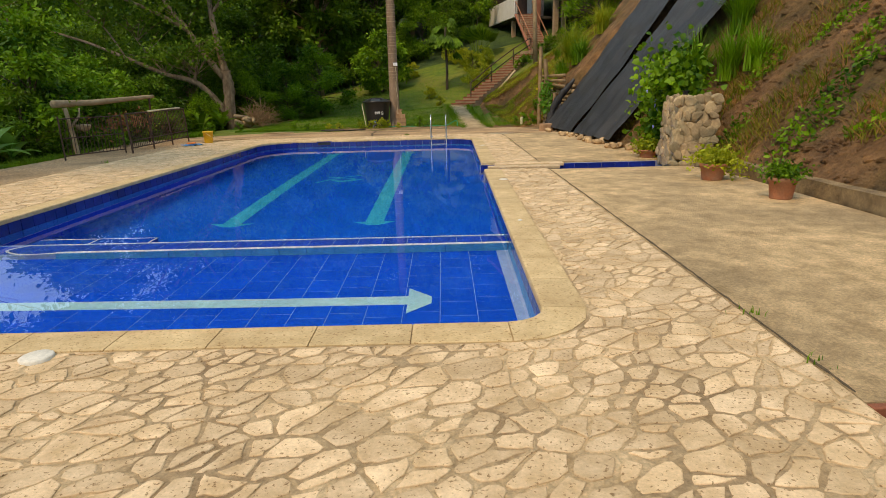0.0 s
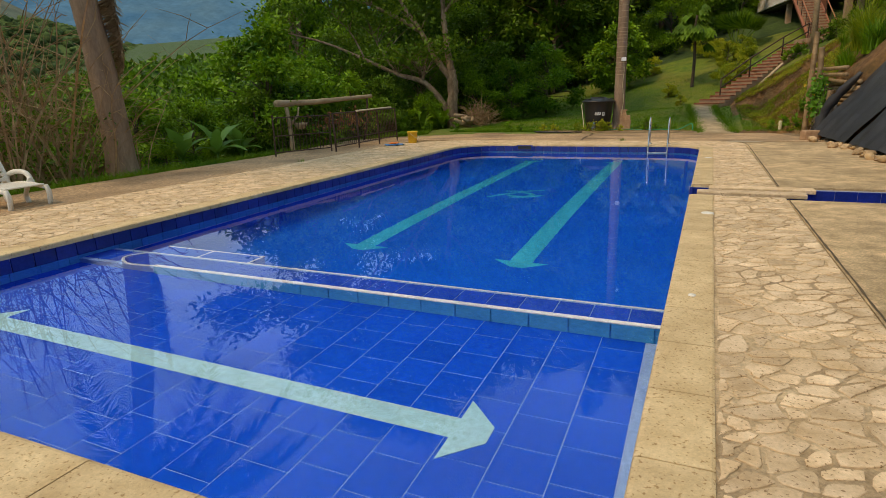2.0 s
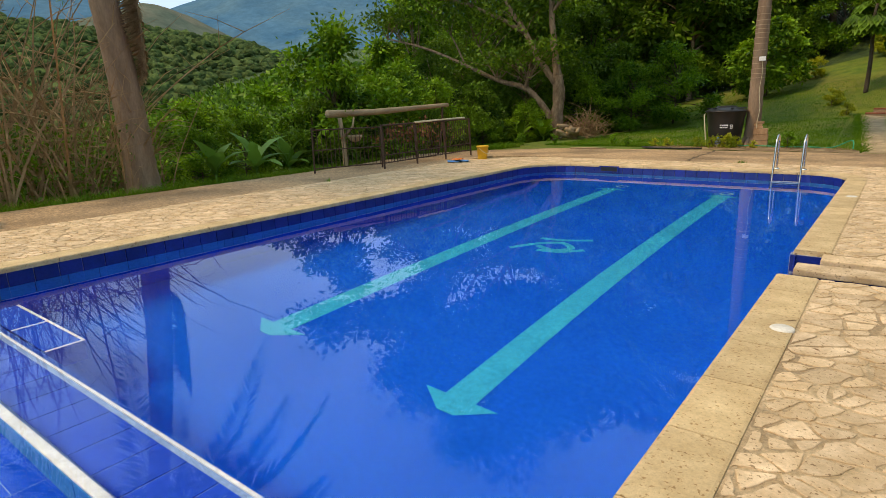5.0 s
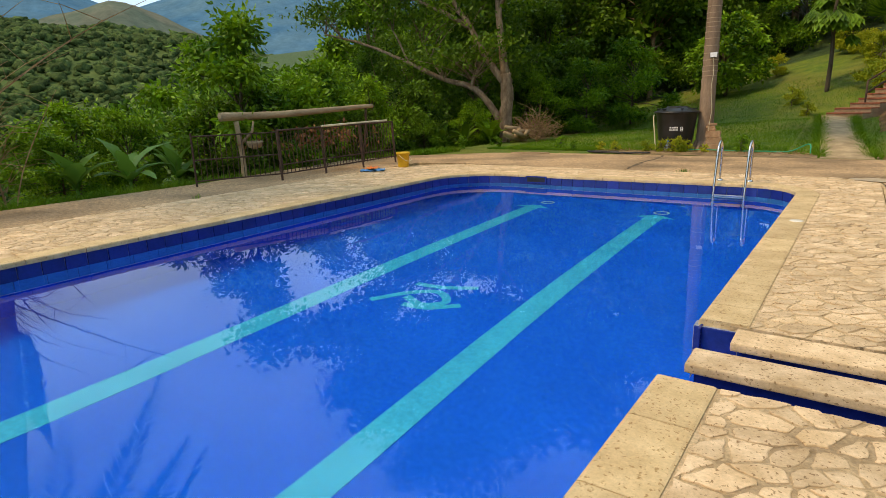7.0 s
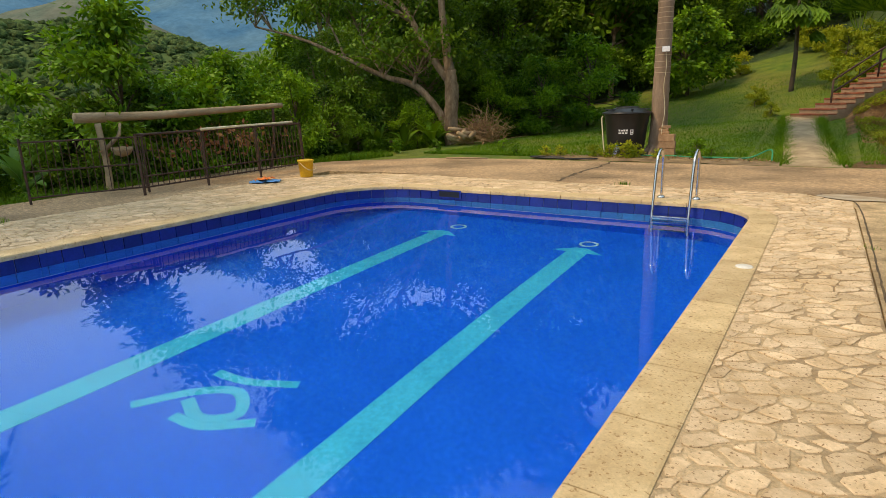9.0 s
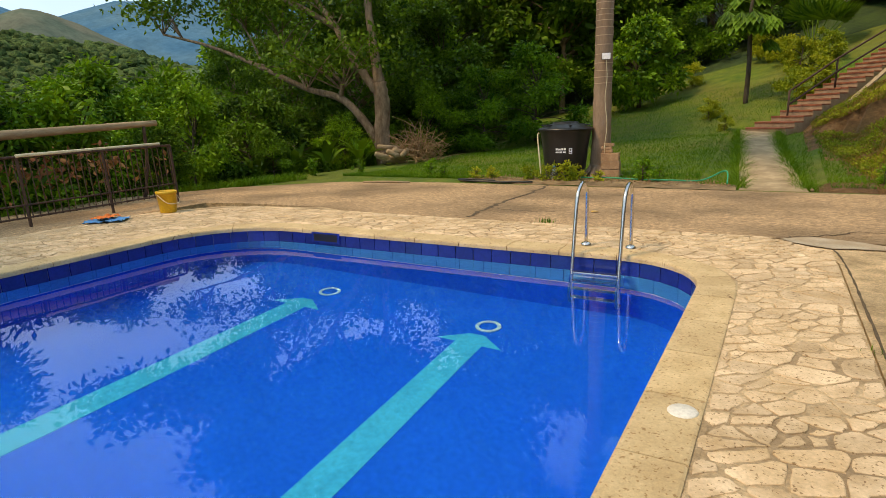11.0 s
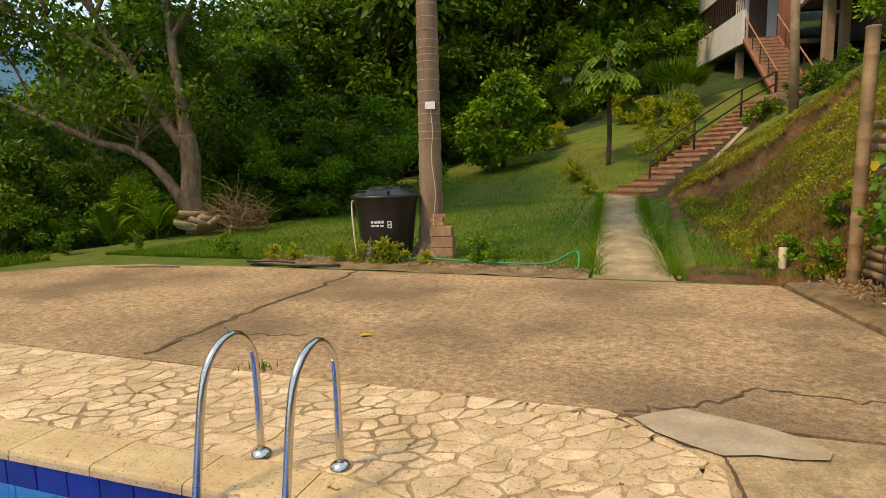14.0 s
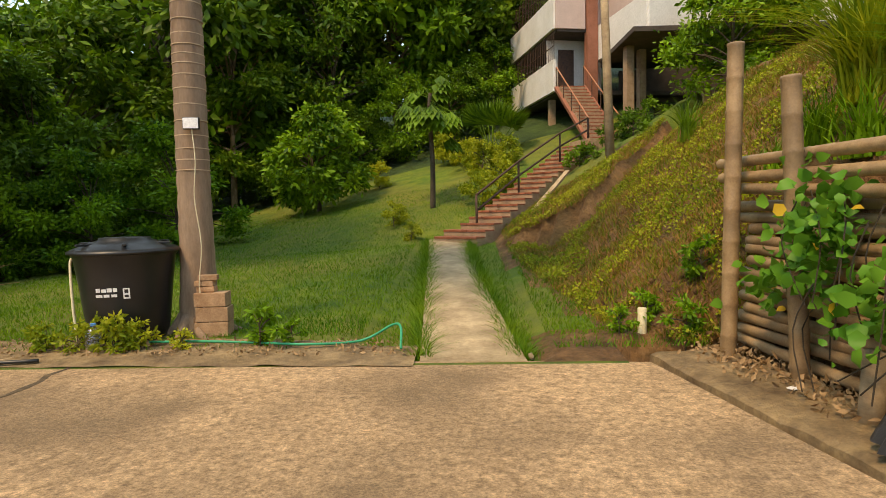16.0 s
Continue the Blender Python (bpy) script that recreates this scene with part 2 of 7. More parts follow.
M_PALM = make_mat("palm_trunk", (0.20, 0.125, 0.075), (0.36, 0.245, 0.16), 4, 0.9, 0.5, 30, stain=(0.12, 0.1, 0.08), stain_scale=1.5, stain_amount=0.5, stretch=(1, 1, 0.25), dist=0.02)
M_TWIG = make_mat("dry_twigs", (0.20, 0.115, 0.05), (0.48, 0.32, 0.17), 4, 0.95, 0.4, 30)
M_WOOD = make_mat("weathered_log", (0.24, 0.165, 0.095), (0.46, 0.34, 0.2), 3, 0.85, 0.6, 30, stretch=(1, 0.25, 1), dist=0.02)
M_BAMBOO = make_mat("bamboo", (0.22, 0.135, 0.065), (0.42, 0.285, 0.15), 3, 0.6, 0.25, 40, stain=(0.16, 0.11, 0.06), stain_scale=2.5, stain_amount=0.6, per_object=0.15)
M_RUST = make_mat("rusty_iron", (0.035, 0.02, 0.015), (0.10, 0.05, 0.03), 12, 0.8, 0.3, 60)
M_BLACK_P = make_mat("black_plastic", (0.010, 0.010, 0.011), (0.016, 0.016, 0.017), 3, 0.38, 0.04, 40)
M_TARP = make_mat("black_tarp", (0.018, 0.018, 0.021), (0.035, 0.036, 0.042), 2.2, 0.5, 0.5, 12, stain=(0.06, 0.055, 0.05), stain_scale=0.8, stain_amount=0.4, dist=0.05)
M_TERRA = make_mat("terracotta", (0.36, 0.13, 0.06), (0.5, 0.2, 0.10), 6, 0.8, 0.2, 50, stain=(0.28, 0.2, 0.14), stain_scale=5, stain_amount=0.5)
M_BRICK = make_mat("brick_tread", (0.20, 0.062, 0.03), (0.34, 0.12, 0.06), 5, 0.85, 0.4, 40, per_object=0.15)
M_CONC_S = make_mat("stair_cement", (0.27, 0.18, 0.11), (0.4, 0.28, 0.18), 5, 0.9, 0.3, 40)
M_CLAY = make_mat("clay_block", (0.30, 0.17, 0.09), (0.46, 0.29, 0.165), 5, 0.9, 0.4, 40, per_object=0.12)
M_WHITE = make_mat("white_paint", (0.70, 0.68, 0.64), (0.80, 0.78, 0.75), 1.5, 0.7, 0.05, 20, stain=(0.55, 0.51, 0.45), stain_scale=0.7, stain_amount=0.3)
M_PINK = make_mat("rose_plaster", (0.50, 0.38, 0.34), (0.58, 0.45, 0.4), 2, 0.8, 0.1, 30)
M_REDCOL = make_mat("brick_red_plaster", (0.24, 0.09, 0.05), (0.33, 0.13, 0.08), 2, 0.8, 0.1, 30)
# dark base colour carries the shade below the house floors
M_DARK = make_mat("underside_shade", (0.05, 0.04, 0.035), (0.09, 0.07, 0.055), 2, 0.9, 0.1, 20)
M_PLASTIC_W = make_mat("white_plastic", (0.66, 0.62, 0.53), (0.74, 0.7, 0.62), 3, 0.45, 0.03, 40)
M_YELLOW = make_mat("yellow_plastic", (0.62, 0.36, 0.015), (0.7, 0.43, 0.02), 5, 0.45, 0.05, 40)
M_ORANGE = make_mat("orange_cloth", (0.75, 0.16, 0.03), (0.85, 0.24, 0.05), 9, 0.9, 0.4, 60)
M_BLUECL = make_mat("blue_cloth", (0.06, 0.22, 0.5), (0.1, 0.3, 0.6), 9, 0.9, 0.4, 60)
M_GREENH = make_mat("green_hose", (0.01, 0.25, 0.11), (0.02, 0.33, 0.16), 9, 0.5, 0.05, 60)
M_CREAM = make_mat("cream_pvc", (0.6, 0.52, 0.33), (0.68, 0.6, 0.4), 6, 0.5, 0.1, 40)
M_INK = make_mat("white_print", (0.72, 0.72, 0.72), (0.8, 0.8, 0.8), 6, 0.6, 0.0, 40)
M_LIME = make_mat("pale_rubble", (0.24, 0.145, 0.07), (0.46, 0.32, 0.175), 4, 0.9, 0.7, 25, island=0.25, per_object=0.25, dist=0.04)
M_WALLST = make_mat("field_stone", (0.32, 0.22, 0.12), (0.55, 0.41, 0.24), 4, 0.85, 0.6, 25, per_object=0.3, stain=(0.12, 0.14, 0.09), stain_scale=3, stain_amount=0.5, dist=0.03)
M_FLOWER = make_mat("blue_flowers", (0.26, 0.26, 0.75), (0.4, 0.38, 0.85), 9, 0.7, 0.0, 40)
# hill tree greens are lightened so the colour includes some distance haze
M_HILL = make_mat("hill_woods", (0.03, 0.06, 0.02), (0.12, 0.165, 0.045), 0.9, 0.95, 1.0, 2.2, island=0.4, spec=0.1, dist=0.6, grain=0.4)
M_HILLSIDE = make_mat("hill_grass", (0.05, 0.085, 0.022), (0.12, 0.16, 0.045), 0.06, 0.95, 0.5, 0.5, stain=(0.03, 0.055, 0.015), stain_scale=0.15, stain_amount=0.7, spec=0.1, dist=0.5)
M_PEAK = make_mat("bare_hilltop", (0.07, 0.10, 0.075), (0.15, 0.165, 0.12), 0.03, 1.0, 0.6, 0.14, stain=(0.17, 0.15, 0.11), stain_scale=0.02, stain_amount=0.6, spec=0.0, dist=3.0)
# the blue of distance haze is painted into the mountain's base colour
M_MOUNT = make_mat("hazed_mountain", (0.045, 0.12, 0.20), (0.085, 0.18, 0.26), 0.01, 1.0, 0.3, 0.05, stain=(0.10, 0.17, 0.2), stain_scale=0.006, stain_amount=0.5, spec=0.0, dist=10.0)
M_WOODS = make_mat("woodland_floor", (0.022, 0.05, 0.008), (0.06, 0.105, 0.015), 0.8, 0.95, 0.9, 6, dist=0.2, grain=0.45)
M_MUD = make_mat("wet_mud", (0.12, 0.075, 0.035), (0.36, 0.25, 0.125), 3, 0.8, 0.8, 14, dist=0.05, grain=0.4)
M_SCAR = make_mat("leaf_scar", (0.42, 0.3, 0.19), (0.56, 0.42, 0.28), 8, 0.9, 0.2, 40)
M_GLASSDK = make_mat("dark_window", (0.02, 0.02, 0.022), (0.03, 0.03, 0.032), 3, 0.1, 0.0, 20)


def water_mat():
    """Clear water: refraction below, a Fresnel mirror above, faint slow ripples."""
    m = bpy.data.materials.new("pool_water")
    m.use_nodes = True
    n, l = m.node_tree.nodes, m.node_tree.links
    n.remove(n["Principled BSDF"])
    geo = n.new("ShaderNodeNewGeometry")
    ns = n.new("ShaderNodeTexNoise")
    ns.inputs["Scale"].default_value, ns.inputs["Detail"].default_value = 1.6, 2
    l.new(geo.outputs["Position"], ns.inputs["Vector"])
    bp = n.new("ShaderNodeBump")
    bp.inputs["Strength"].default_value, bp.inputs["Distance"].default_value = 0.05, 0.02
    l.new(ns.outputs["Fac"], bp.inputs["Height"])
    below, above = n.new("ShaderNodeBsdfRefraction"), n.new("ShaderNodeBsdfGlossy")
    below.inputs["Color"].default_value, below.inputs["IOR"].default_value = (0.88, 0.96, 1.0, 1), 1.333
    below.inputs["Roughness"].default_value, above.inputs["Roughness"].default_value = 0.0, 0.0
    fr, mix = n.new("ShaderNodeFresnel"), n.new("ShaderNodeMixShader")
    fr.inputs["IOR"].default_value = 1.47
    for node in (below, above, fr):
        l.new(bp.outputs["Normal"], node.inputs["Normal"])
    l.new(fr.outputs["Fac"], mix.inputs[0])
    l.new(below.outputs[0], mix.inputs[1])
    l.new(above.outputs[0], mix.inputs[2])
    l.new(mix.outputs[0], n["Material Output"].inputs["Surface"])
    return m


M_WATER = water_mat()
M_GLASS = bpy.data.materials.new("clear_plastic")
M_GLASS.use_nodes = True
M_GLASS.node_tree.nodes["Principled BSDF"].inputs["Transmission Weight"].default_value = 0.9
M_GLASS.node_tree.nodes["Principled BSDF"].inputs["Roughness"].default_value = 0.15

# ---- mesh helpers ----


def mesh_of(name, verts, faces, material, smooth=False):
    me = bpy.data.meshes.new(name)
    me.from_pydata([tuple(v) for v in verts], [], [tuple(f) for f in faces])
    me.materials.append(material)
    if smooth:
        me.polygons.foreach_set("use_smooth", [True] * len(me.polygons))
    me.update()
    return me


def thing(name, label, category, place=(0, 0, 0), turn=0, group="", kind=""):
    ob = new(name)
    ob.empty_display_size = 0.1
    ob.matrix_basis = pose(*place, 0, 0, turn)
    return tagged(ob, label, category, group, kind)


def part(name, data, material=None, parent=None, label="", smooth=False, m=None):
    """Links a mesh or bmesh as one object, under a thing when a parent is given."""
    if isinstance(data, bmesh.types.BMesh):
        me = bpy.data.meshes.new(name)
        data.to_mesh(me)
        data.free()
        me.materials.append(material)
        if smooth:
            me.polygons.foreach_set("use_smooth", [True] * len(me.polygons))
    else:
        me = data
    ob = new(name, me)
    if parent:
        ob.parent = parent
    if m is not None:
        ob.matrix_basis = m
    if label:
        ob["label"] = label
    return ob


def box(sx, sy, sz, at=(0, 0, 0), bevel=0.0, bm=None, rot=None):
    """A box with its base centre at 'at', edges bevelled."""
    own = bmesh.new()
    bmesh.ops.create_cube(own, size=1, matrix=Matrix.Diagonal((sx, sy, sz, 1)))
    if bevel:
        bmesh.ops.bevel(own, geom=own.edges[:], offset=bevel, segments=2, affect="EDGES", profile=0.6)
    bmesh.ops.translate(own, verts=own.verts, vec=(0, 0, sz / 2))
    if rot is not None:
        bmesh.ops.transform(own, verts=own.verts, matrix=rot)
    bmesh.ops.translate(own, verts=own.verts, vec=at)
    if bm is None:
        return own
    me = bpy.data.meshes.new("tmp")
    own.to_mesh(me)
    own.free()
    bm.from_mesh(me)
    bpy.data.meshes.remove(me)
    return bm


def tube(points, radii, sides=8, verts=None, faces=None, cap=True, wobble=0.0, seed=0):
    """A tapered tube along a path; appends to verts and faces."""
    verts, faces = ([] if verts is None else verts), ([] if faces is None else faces)
    rnd = random.Random(seed)
    pts = [Vector(p) for p in points]
    if not hasattr(radii, "__len__"):
        radii = [radii] * len(pts)
    start = len(verts)
    side = None
    for i, p in enumerate(pts):
        d = (pts[min(i + 1, len(pts) - 1)] - pts[max(i - 1, 0)]).normalized()
        if side is None:
            side = d.orthogonal().normalized()
        side = (side - d * side.dot(d)).normalized()
        up = d.cross(side)
        for k in range(sides):
            a = 2 * math.pi * k / sides
            r = radii[i] * (1 + wobble * (rnd.random() - 0.5))
            verts.append(p + (side * math.cos(a) + up * math.sin(a)) * r)
    for i in range(len(pts) - 1):
        for k in range(sides):
            a, b = start + i * sides + k, start + i * sides + (k + 1) % sides
            faces.append((a, b, b + sides, a + sides))
    if cap:
        faces.append(tuple(start + k for k in reversed(range(sides))))
        faces.append(tuple(start + (len(pts) - 1) * sides + k for k in range(sides)))
    return verts, faces


def smooth_path(points, steps=5):
    """Catmull-Rom through the points."""
    p = [Vector(q) for q in points]
    p = [p[0] * 2 - p[1]] + p + [p[-1] * 2 - p[-2]]
    out = []
    for i in range(1, len(p) - 2):
        for s in range(steps):
            t = s / steps
            out.append(0.5 * (2 * p[i] + (p[i + 1] - p[i - 1]) * t + (2 * p[i - 1] - 5 * p[i] + 4 * p[i + 1] - p[i + 2]) * t * t
                              + (3 * p[i] - p[i - 1] - 3 * p[i + 1] + p[i + 2]) * t ** 3))
    out.append(p[-2])
    return out


def lathe(profile, sides=24, verts=None, faces=None):
    """A turned shape from (radius, height) pairs."""
    verts, faces = ([] if verts is None else verts), ([] if faces is None else faces)
    s0 = len(verts)
    for r, z in profile:
        for k in range(sides):
            a = 2 * math.pi * k / sides
            verts.append((r * math.cos(a), r * math.sin(a), z))
    for i in range(len(profile) - 1):
        for k in range(sides):
            a, b = s0 + i * sides + k, s0 + i * sides + (k + 1) % sides
            faces.append((a, b, b + sides, a + sides))
    return verts, faces


def leaf_mesh(name, centres, size, material, rng, droop=0.3, aspect=0.45, out=None, jitter=0.4, rounded=False):
    """Many folded four-point leaves, one island each."""
    c = np.asarray(centres, float)
    n = len(c)
    s = size * (1 + jitter * (rng.random(n) * 2 - 1))
    d = rng.normal(size=(n, 3))
    if out is not None:
        d = d * 0.8 + out
    d[:, 2] -= droop
    d /= np.linalg.norm(d, axis=1)[:, None] + 1e-9
    w = np.cross(d, rng.normal(size=(n, 3)))
    w /= np.linalg.norm(w, axis=1)[:, None] + 1e-9
    u = np.cross(w, d)
    ln, wd = s[:, None], (s * aspect)[:, None]
    if rounded:
        v = np.empty((n, 6, 3))
        v[:, 0], v[:, 3] = c, c + d * ln - u * wd * 0.2
        for k, (t, q) in enumerate(((0.3, 0.46), (0.7, 0.4))):
            v[:, 1 + k] = c + d * ln * t + w * wd * q + u * wd * 0.15
            v[:, 5 - k] = c + d * ln * t - w * wd * q + u * wd * 0.15
        i = np.arange(n)[:, None] * 6
        f = np.concatenate([i + [0, 1, 5], i + [1, 2, 5], i + [2, 4, 5], i + [2, 3, 4]], 1).reshape(-1, 3)
        return tri_mesh(name, v.reshape(-1, 3), f, material)
    v = np.empty((n, 4, 3))
    v[:, 0] = c
    v[:, 1] = c + d * ln * 0.5 + w * wd * 0.5 + u * wd * 0.15
    v[:, 2] = c + d * ln
    v[:, 3] = c + d * ln * 0.5 - w * wd * 0.5 + u * wd * 0.15
    i = np.arange(n)[:, None] * 4
    f = np.concatenate([i + [0, 1, 2], i + [0, 2, 3]], 1).reshape(-1, 3)
    return tri_mesh(name, v.reshape(-1, 3), f, material)


def tri_mesh(name, v, f, material):
    me = bpy.data.meshes.new(name)
    me.vertices.add(len(v))
    me.vertices.foreach_set("co", np.asarray(v, np.float32).ravel())
    f = np.asarray(f, np.int32)
    k = f.shape[1]
    me.loops.add(f.size)
    me.loops.foreach_set("vertex_index", f.ravel())
    me.polygons.add(len(f))
    me.polygons.foreach_set("loop_start", np.arange(len(f), dtype=np.int32) * k)
    me.update(calc_edges=True)
    me.materials.append(material)
    return me


def blade_mesh(name, roots, height, width, material, rng, lean=0.5):
    """Grass: tapering bent blades, two quads' worth of triangles each."""
    c = np.asarray(roots, float)
    n = len(c)
    h = height * (0.5 + rng.random(n))[:, None]
    a = rng.random(n) * 2 * np.pi
    side = np.stack([np.cos(a), np.sin(a), np.zeros(n)], 1) * width
    b = rng.normal(size=(n, 2)) * lean
    bend = np.concatenate([b, np.zeros((n, 1))], 1) * h
    up = np.array([0, 0, 1.0]) * h
    v = np.empty((n, 5, 3))
    v[:, 0], v[:, 1] = c - side, c + side
    v[:, 2], v[:, 3] = c + up * 0.55 + bend * 0.35 + side * 0.7, c + up * 0.55 + bend * 0.35 - side * 0.7
    v[:, 4] = c + up * 0.9 + bend
    i = np.arange(n)[:, None] * 5
    f = np.concatenate([i + [0, 1, 2], i + [0, 2, 3], i + [3, 2, 4]], 1).reshape(-1, 3)
    return tri_mesh(name, v.reshape(-1, 3), f, material)

# ---- the ground ----


def lerp_table(v, table):
    return float(np.interp(v, [a for a, _ in table], [b for _, b in table]))


BANK_FOOT = [(-20, 5.3), (6, 5.1), (12, 5.0), (15, 4.75), (22.5, 4.2), (24, 4.75), (26.3, 4.6), (28, 3.4), (32, 2.75), (36.5, 2.6), (40, 5.0), (44, 9.0), (60, 14)]
BANK_SLOPE = [(-20, 1.0), (10, 1.05), (16, 1.35), (23, 1.35), (27, 0.95), (34, 0.82), (44, 0.7)]
LAWN_RISE = [(26, -0.1), (28, -0.06), (36.5, 0.6), (40, 1.6), (45, 3.1), (50, 4.6), (60, 7.5), (90, 16), (200, 40)]
LAWN_TILT = [(27, 0.0), (36, 0.06), (40, 0.13), (50, 0.27), (80, 0.3)]


def ground_z(x, y):
    z = -0.12
    if y > 26.2:
        z = lerp_table(y, LAWN_RISE) + lerp_table(y, LAWN_TILT) * max(min(x - 0.3, 9), -25)
    if x < -11.0:
        fall = 0.22 * (-11.0 - x)
        z = z - min(fall, 16) * (1.0 if y < 34 else max(0.25, 1 - (y - 34) / 20))
    s = 0.6 * (x - 0.72) + 0.8 * (y - 36.4)
    off = 0.8 * (x - 0.72) - 0.6 * (y - 36.4)
    if 0 < s < 9 and -2.5 < off < 4.5:
        tread = 0.58 + 0.178 * s / 0.425
        z = max(z, tread - 0.25 + (0.45 * (off - 1.2) if off > 1.2 else 0.5 * off if off < 0 else 0.0))
    foot = lerp_table(y, BANK_FOOT)
    if x > 4.85 and 22.5 < y < 26.8:
        z = max(z, 1.75 + 1.1 * (x - 4.85))
    if x > foot:
        s = lerp_table(y, BANK_SLOPE)
        rise = s * (x - foot)
        rise = rise if rise < 5 else 5 + (rise - 5) * 0.45
        z = max(z, -0.1 + min(rise, 14))
    return z


def rough_z(x, y):
    """The ground with its small unevenness, off the paved yard."""
    z = ground_z(x, y)
    if 0.0 < x < 2.4 and 26.3 < y < 37.5:
        return z - 0.12
    off = x > lerp_table(y, BANK_FOOT) + 0.15
    if off:
        z += 0.22 * noise.noise((x * 0.7, y * 0.7, 0)) + 0.1 * noise.noise((x * 2.1, y * 2.1, 3))
    elif y > 27.2 or x < -11.6:
        z += 0.07 * noise.noise((x * 0.5, y * 0.5, 7))
    return z


gx = np.concatenate([np.arange(-400, -60, 20), np.arange(-60, -14, 2.0), np.arange(-14, 14, 0.3), np.arange(14, 40, 1.5), np.arange(40, 400, 20)])
gy = np.concatenate([np.arange(-400, -40, 20), np.arange(-40, -6, 2.0), np.arange(-6, 50, 0.35), np.arange(50, 90, 2.0), np.arange(90, 420, 20)])
gv, lawn_faces, soil_faces, wood_faces = [], [], [], []
for yy in gy:
    for xx in gx:
        zz = rough_z(xx, yy)
        if -7.0 < xx < 1.6 and 2.6 < yy < 20.4:
            zz = -2.4
        elif 3.2 < xx < 4.75 and 20.3 < yy < 26.9:
            zz = -0.65
        elif 0.4 < xx < 5.0 and 10.3 < yy < 12.9:
            zz = min(zz, -0.9)
        gv.append((xx, yy, zz))
nx = len(gx)
for j in range(len(gy) - 1):
    for i in range(nx - 1):
        a = j * nx + i
        cx, cy = (gx[i] + gx[i + 1]) / 2, (gy[j] + gy[j + 1]) / 2
        f = (a, a + 1, a + 1 + nx, a + nx)
        if cx < -12.5 or cy > 47 or cx > 16 or cy < -12:
            wood_faces.append(f)
            continue
        (soil_faces if cx > min(lerp_table(cy, BANK_FOOT) - 0.4, 3.0 if 20 < cy < 26.3 else 2.1 if 26.2 < cy < 27.5 else 99) and cy < 38.5 and cx < 20 else lawn_faces).append(f)
me = mesh_of("ground", gv, lawn_faces + soil_faces + wood_faces, M_LAWN, smooth=True)
me.materials.append(M_SOIL)
me.materials.append(M_WOODS)
me.polygons.foreach_set("material_index", [0] * len(lawn_faces) + [1] * len(soil_faces) + [2] * len(wood_faces))
ground = tagged(part("ground", me), "grassy ground rising to a dry earth bank", "ground", kind="structure")

# ---- the pool ----
WATER = -0.2
PX0, PX1, PY0, PY1 = -5.88, 0.76, 3.58, 19.52
SHALLOW, DEEP = -0.60, -1.55
LEDGE_Y = 6.52
NOTCH0, NOTCH1 = 11.29, 12.31


def pool_outline(off=0.0, steps=7):
    """The rounded inner edge of the coping, counter-clockwise, pushed outwards by off."""
    c = [((0.675 + off, PY0 - off), 0.28), ((0.895 + off, PY1 + off), 0.85), ((PX0 - off, PY1 + off), 1.25), ((PX0 + 0.05 - off, PY0 - off), 0.3)]
    out = []
    for k, ((x, y), r) in enumerate(c):
        r = r + off
        sx, sy = ((-1, 1), (-1, -1), (1, -1), (1, 1))[k]
        ox, oy, a0 = x + sx * r, y + sy * r, (-90, 0, 90, 180)[k]
        for s in range(steps + 1):
            a = radians(a0 + 90 * s / steps)
            out.append((ox + r * math.cos(a), oy + r * math.sin(a)))
        if k == 0:
            for yy in (NOTCH0, NOTCH1):
                out.append((0.675 + off + 0.0138 * (yy - 3.58), yy))
    return out


def strip_wall(name, z0, z1, off, material, label=""):
    ring = pool_outline(off)
    n = len(ring)
    v = [(x, y, z) for z in (z0, z1) for x, y in ring]
    f = [((k + 1) % n, k, k + n, (k + 1) % n + n) for k in range(n) if z1 < -0.5 or abs(ring[k][1] - NOTCH0) > 0.01 or ring[k][0] < 0]
    return part(name, mesh_of(name, v, f, material, True), parent=pool, label=label)


pool = thing("swimming_pool", "long blue tiled swimming pool with rounded corners", "swimming pool", kind="structure")
strip_wall("upper_wall", WATER - 0.50, -0.02, 0.02, M_GROUT_DK, "grout behind the tile band")
strip_wall("wall", DEEP - 0.02, WATER - 0.50, 0.024, M_DEEP, "blue painted pool wall")
strip_wall("white_line", WATER - 0.535, WATER - 0.50, 0.012, M_WHITE_L, "thin white line round the pool wall")


def along(ring, closed=True):
    """Cumulative lengths of a closed outline."""
    pts = [Vector((*p, 0)) for p in ring]
    if closed:
        pts.append(pts[0])
    acc = [0.0]
    for a, b in zip(pts, pts[1:]):
        acc.append(acc[-1] + (b - a).length)
    return pts, acc


def ring_point(pts, acc, s):
    s = s % acc[-1]
    k = max(i for i, v in enumerate(acc[:-1]) if v <= s)
    d = (pts[k + 1] - pts[k])
    return pts[k] + d * ((s - acc[k]) / max(1e-6, acc[k + 1] - acc[k])), d.normalized()


def in_notch(p):
    return p.x > 0.4 and NOTCH0 < p.y < NOTCH1


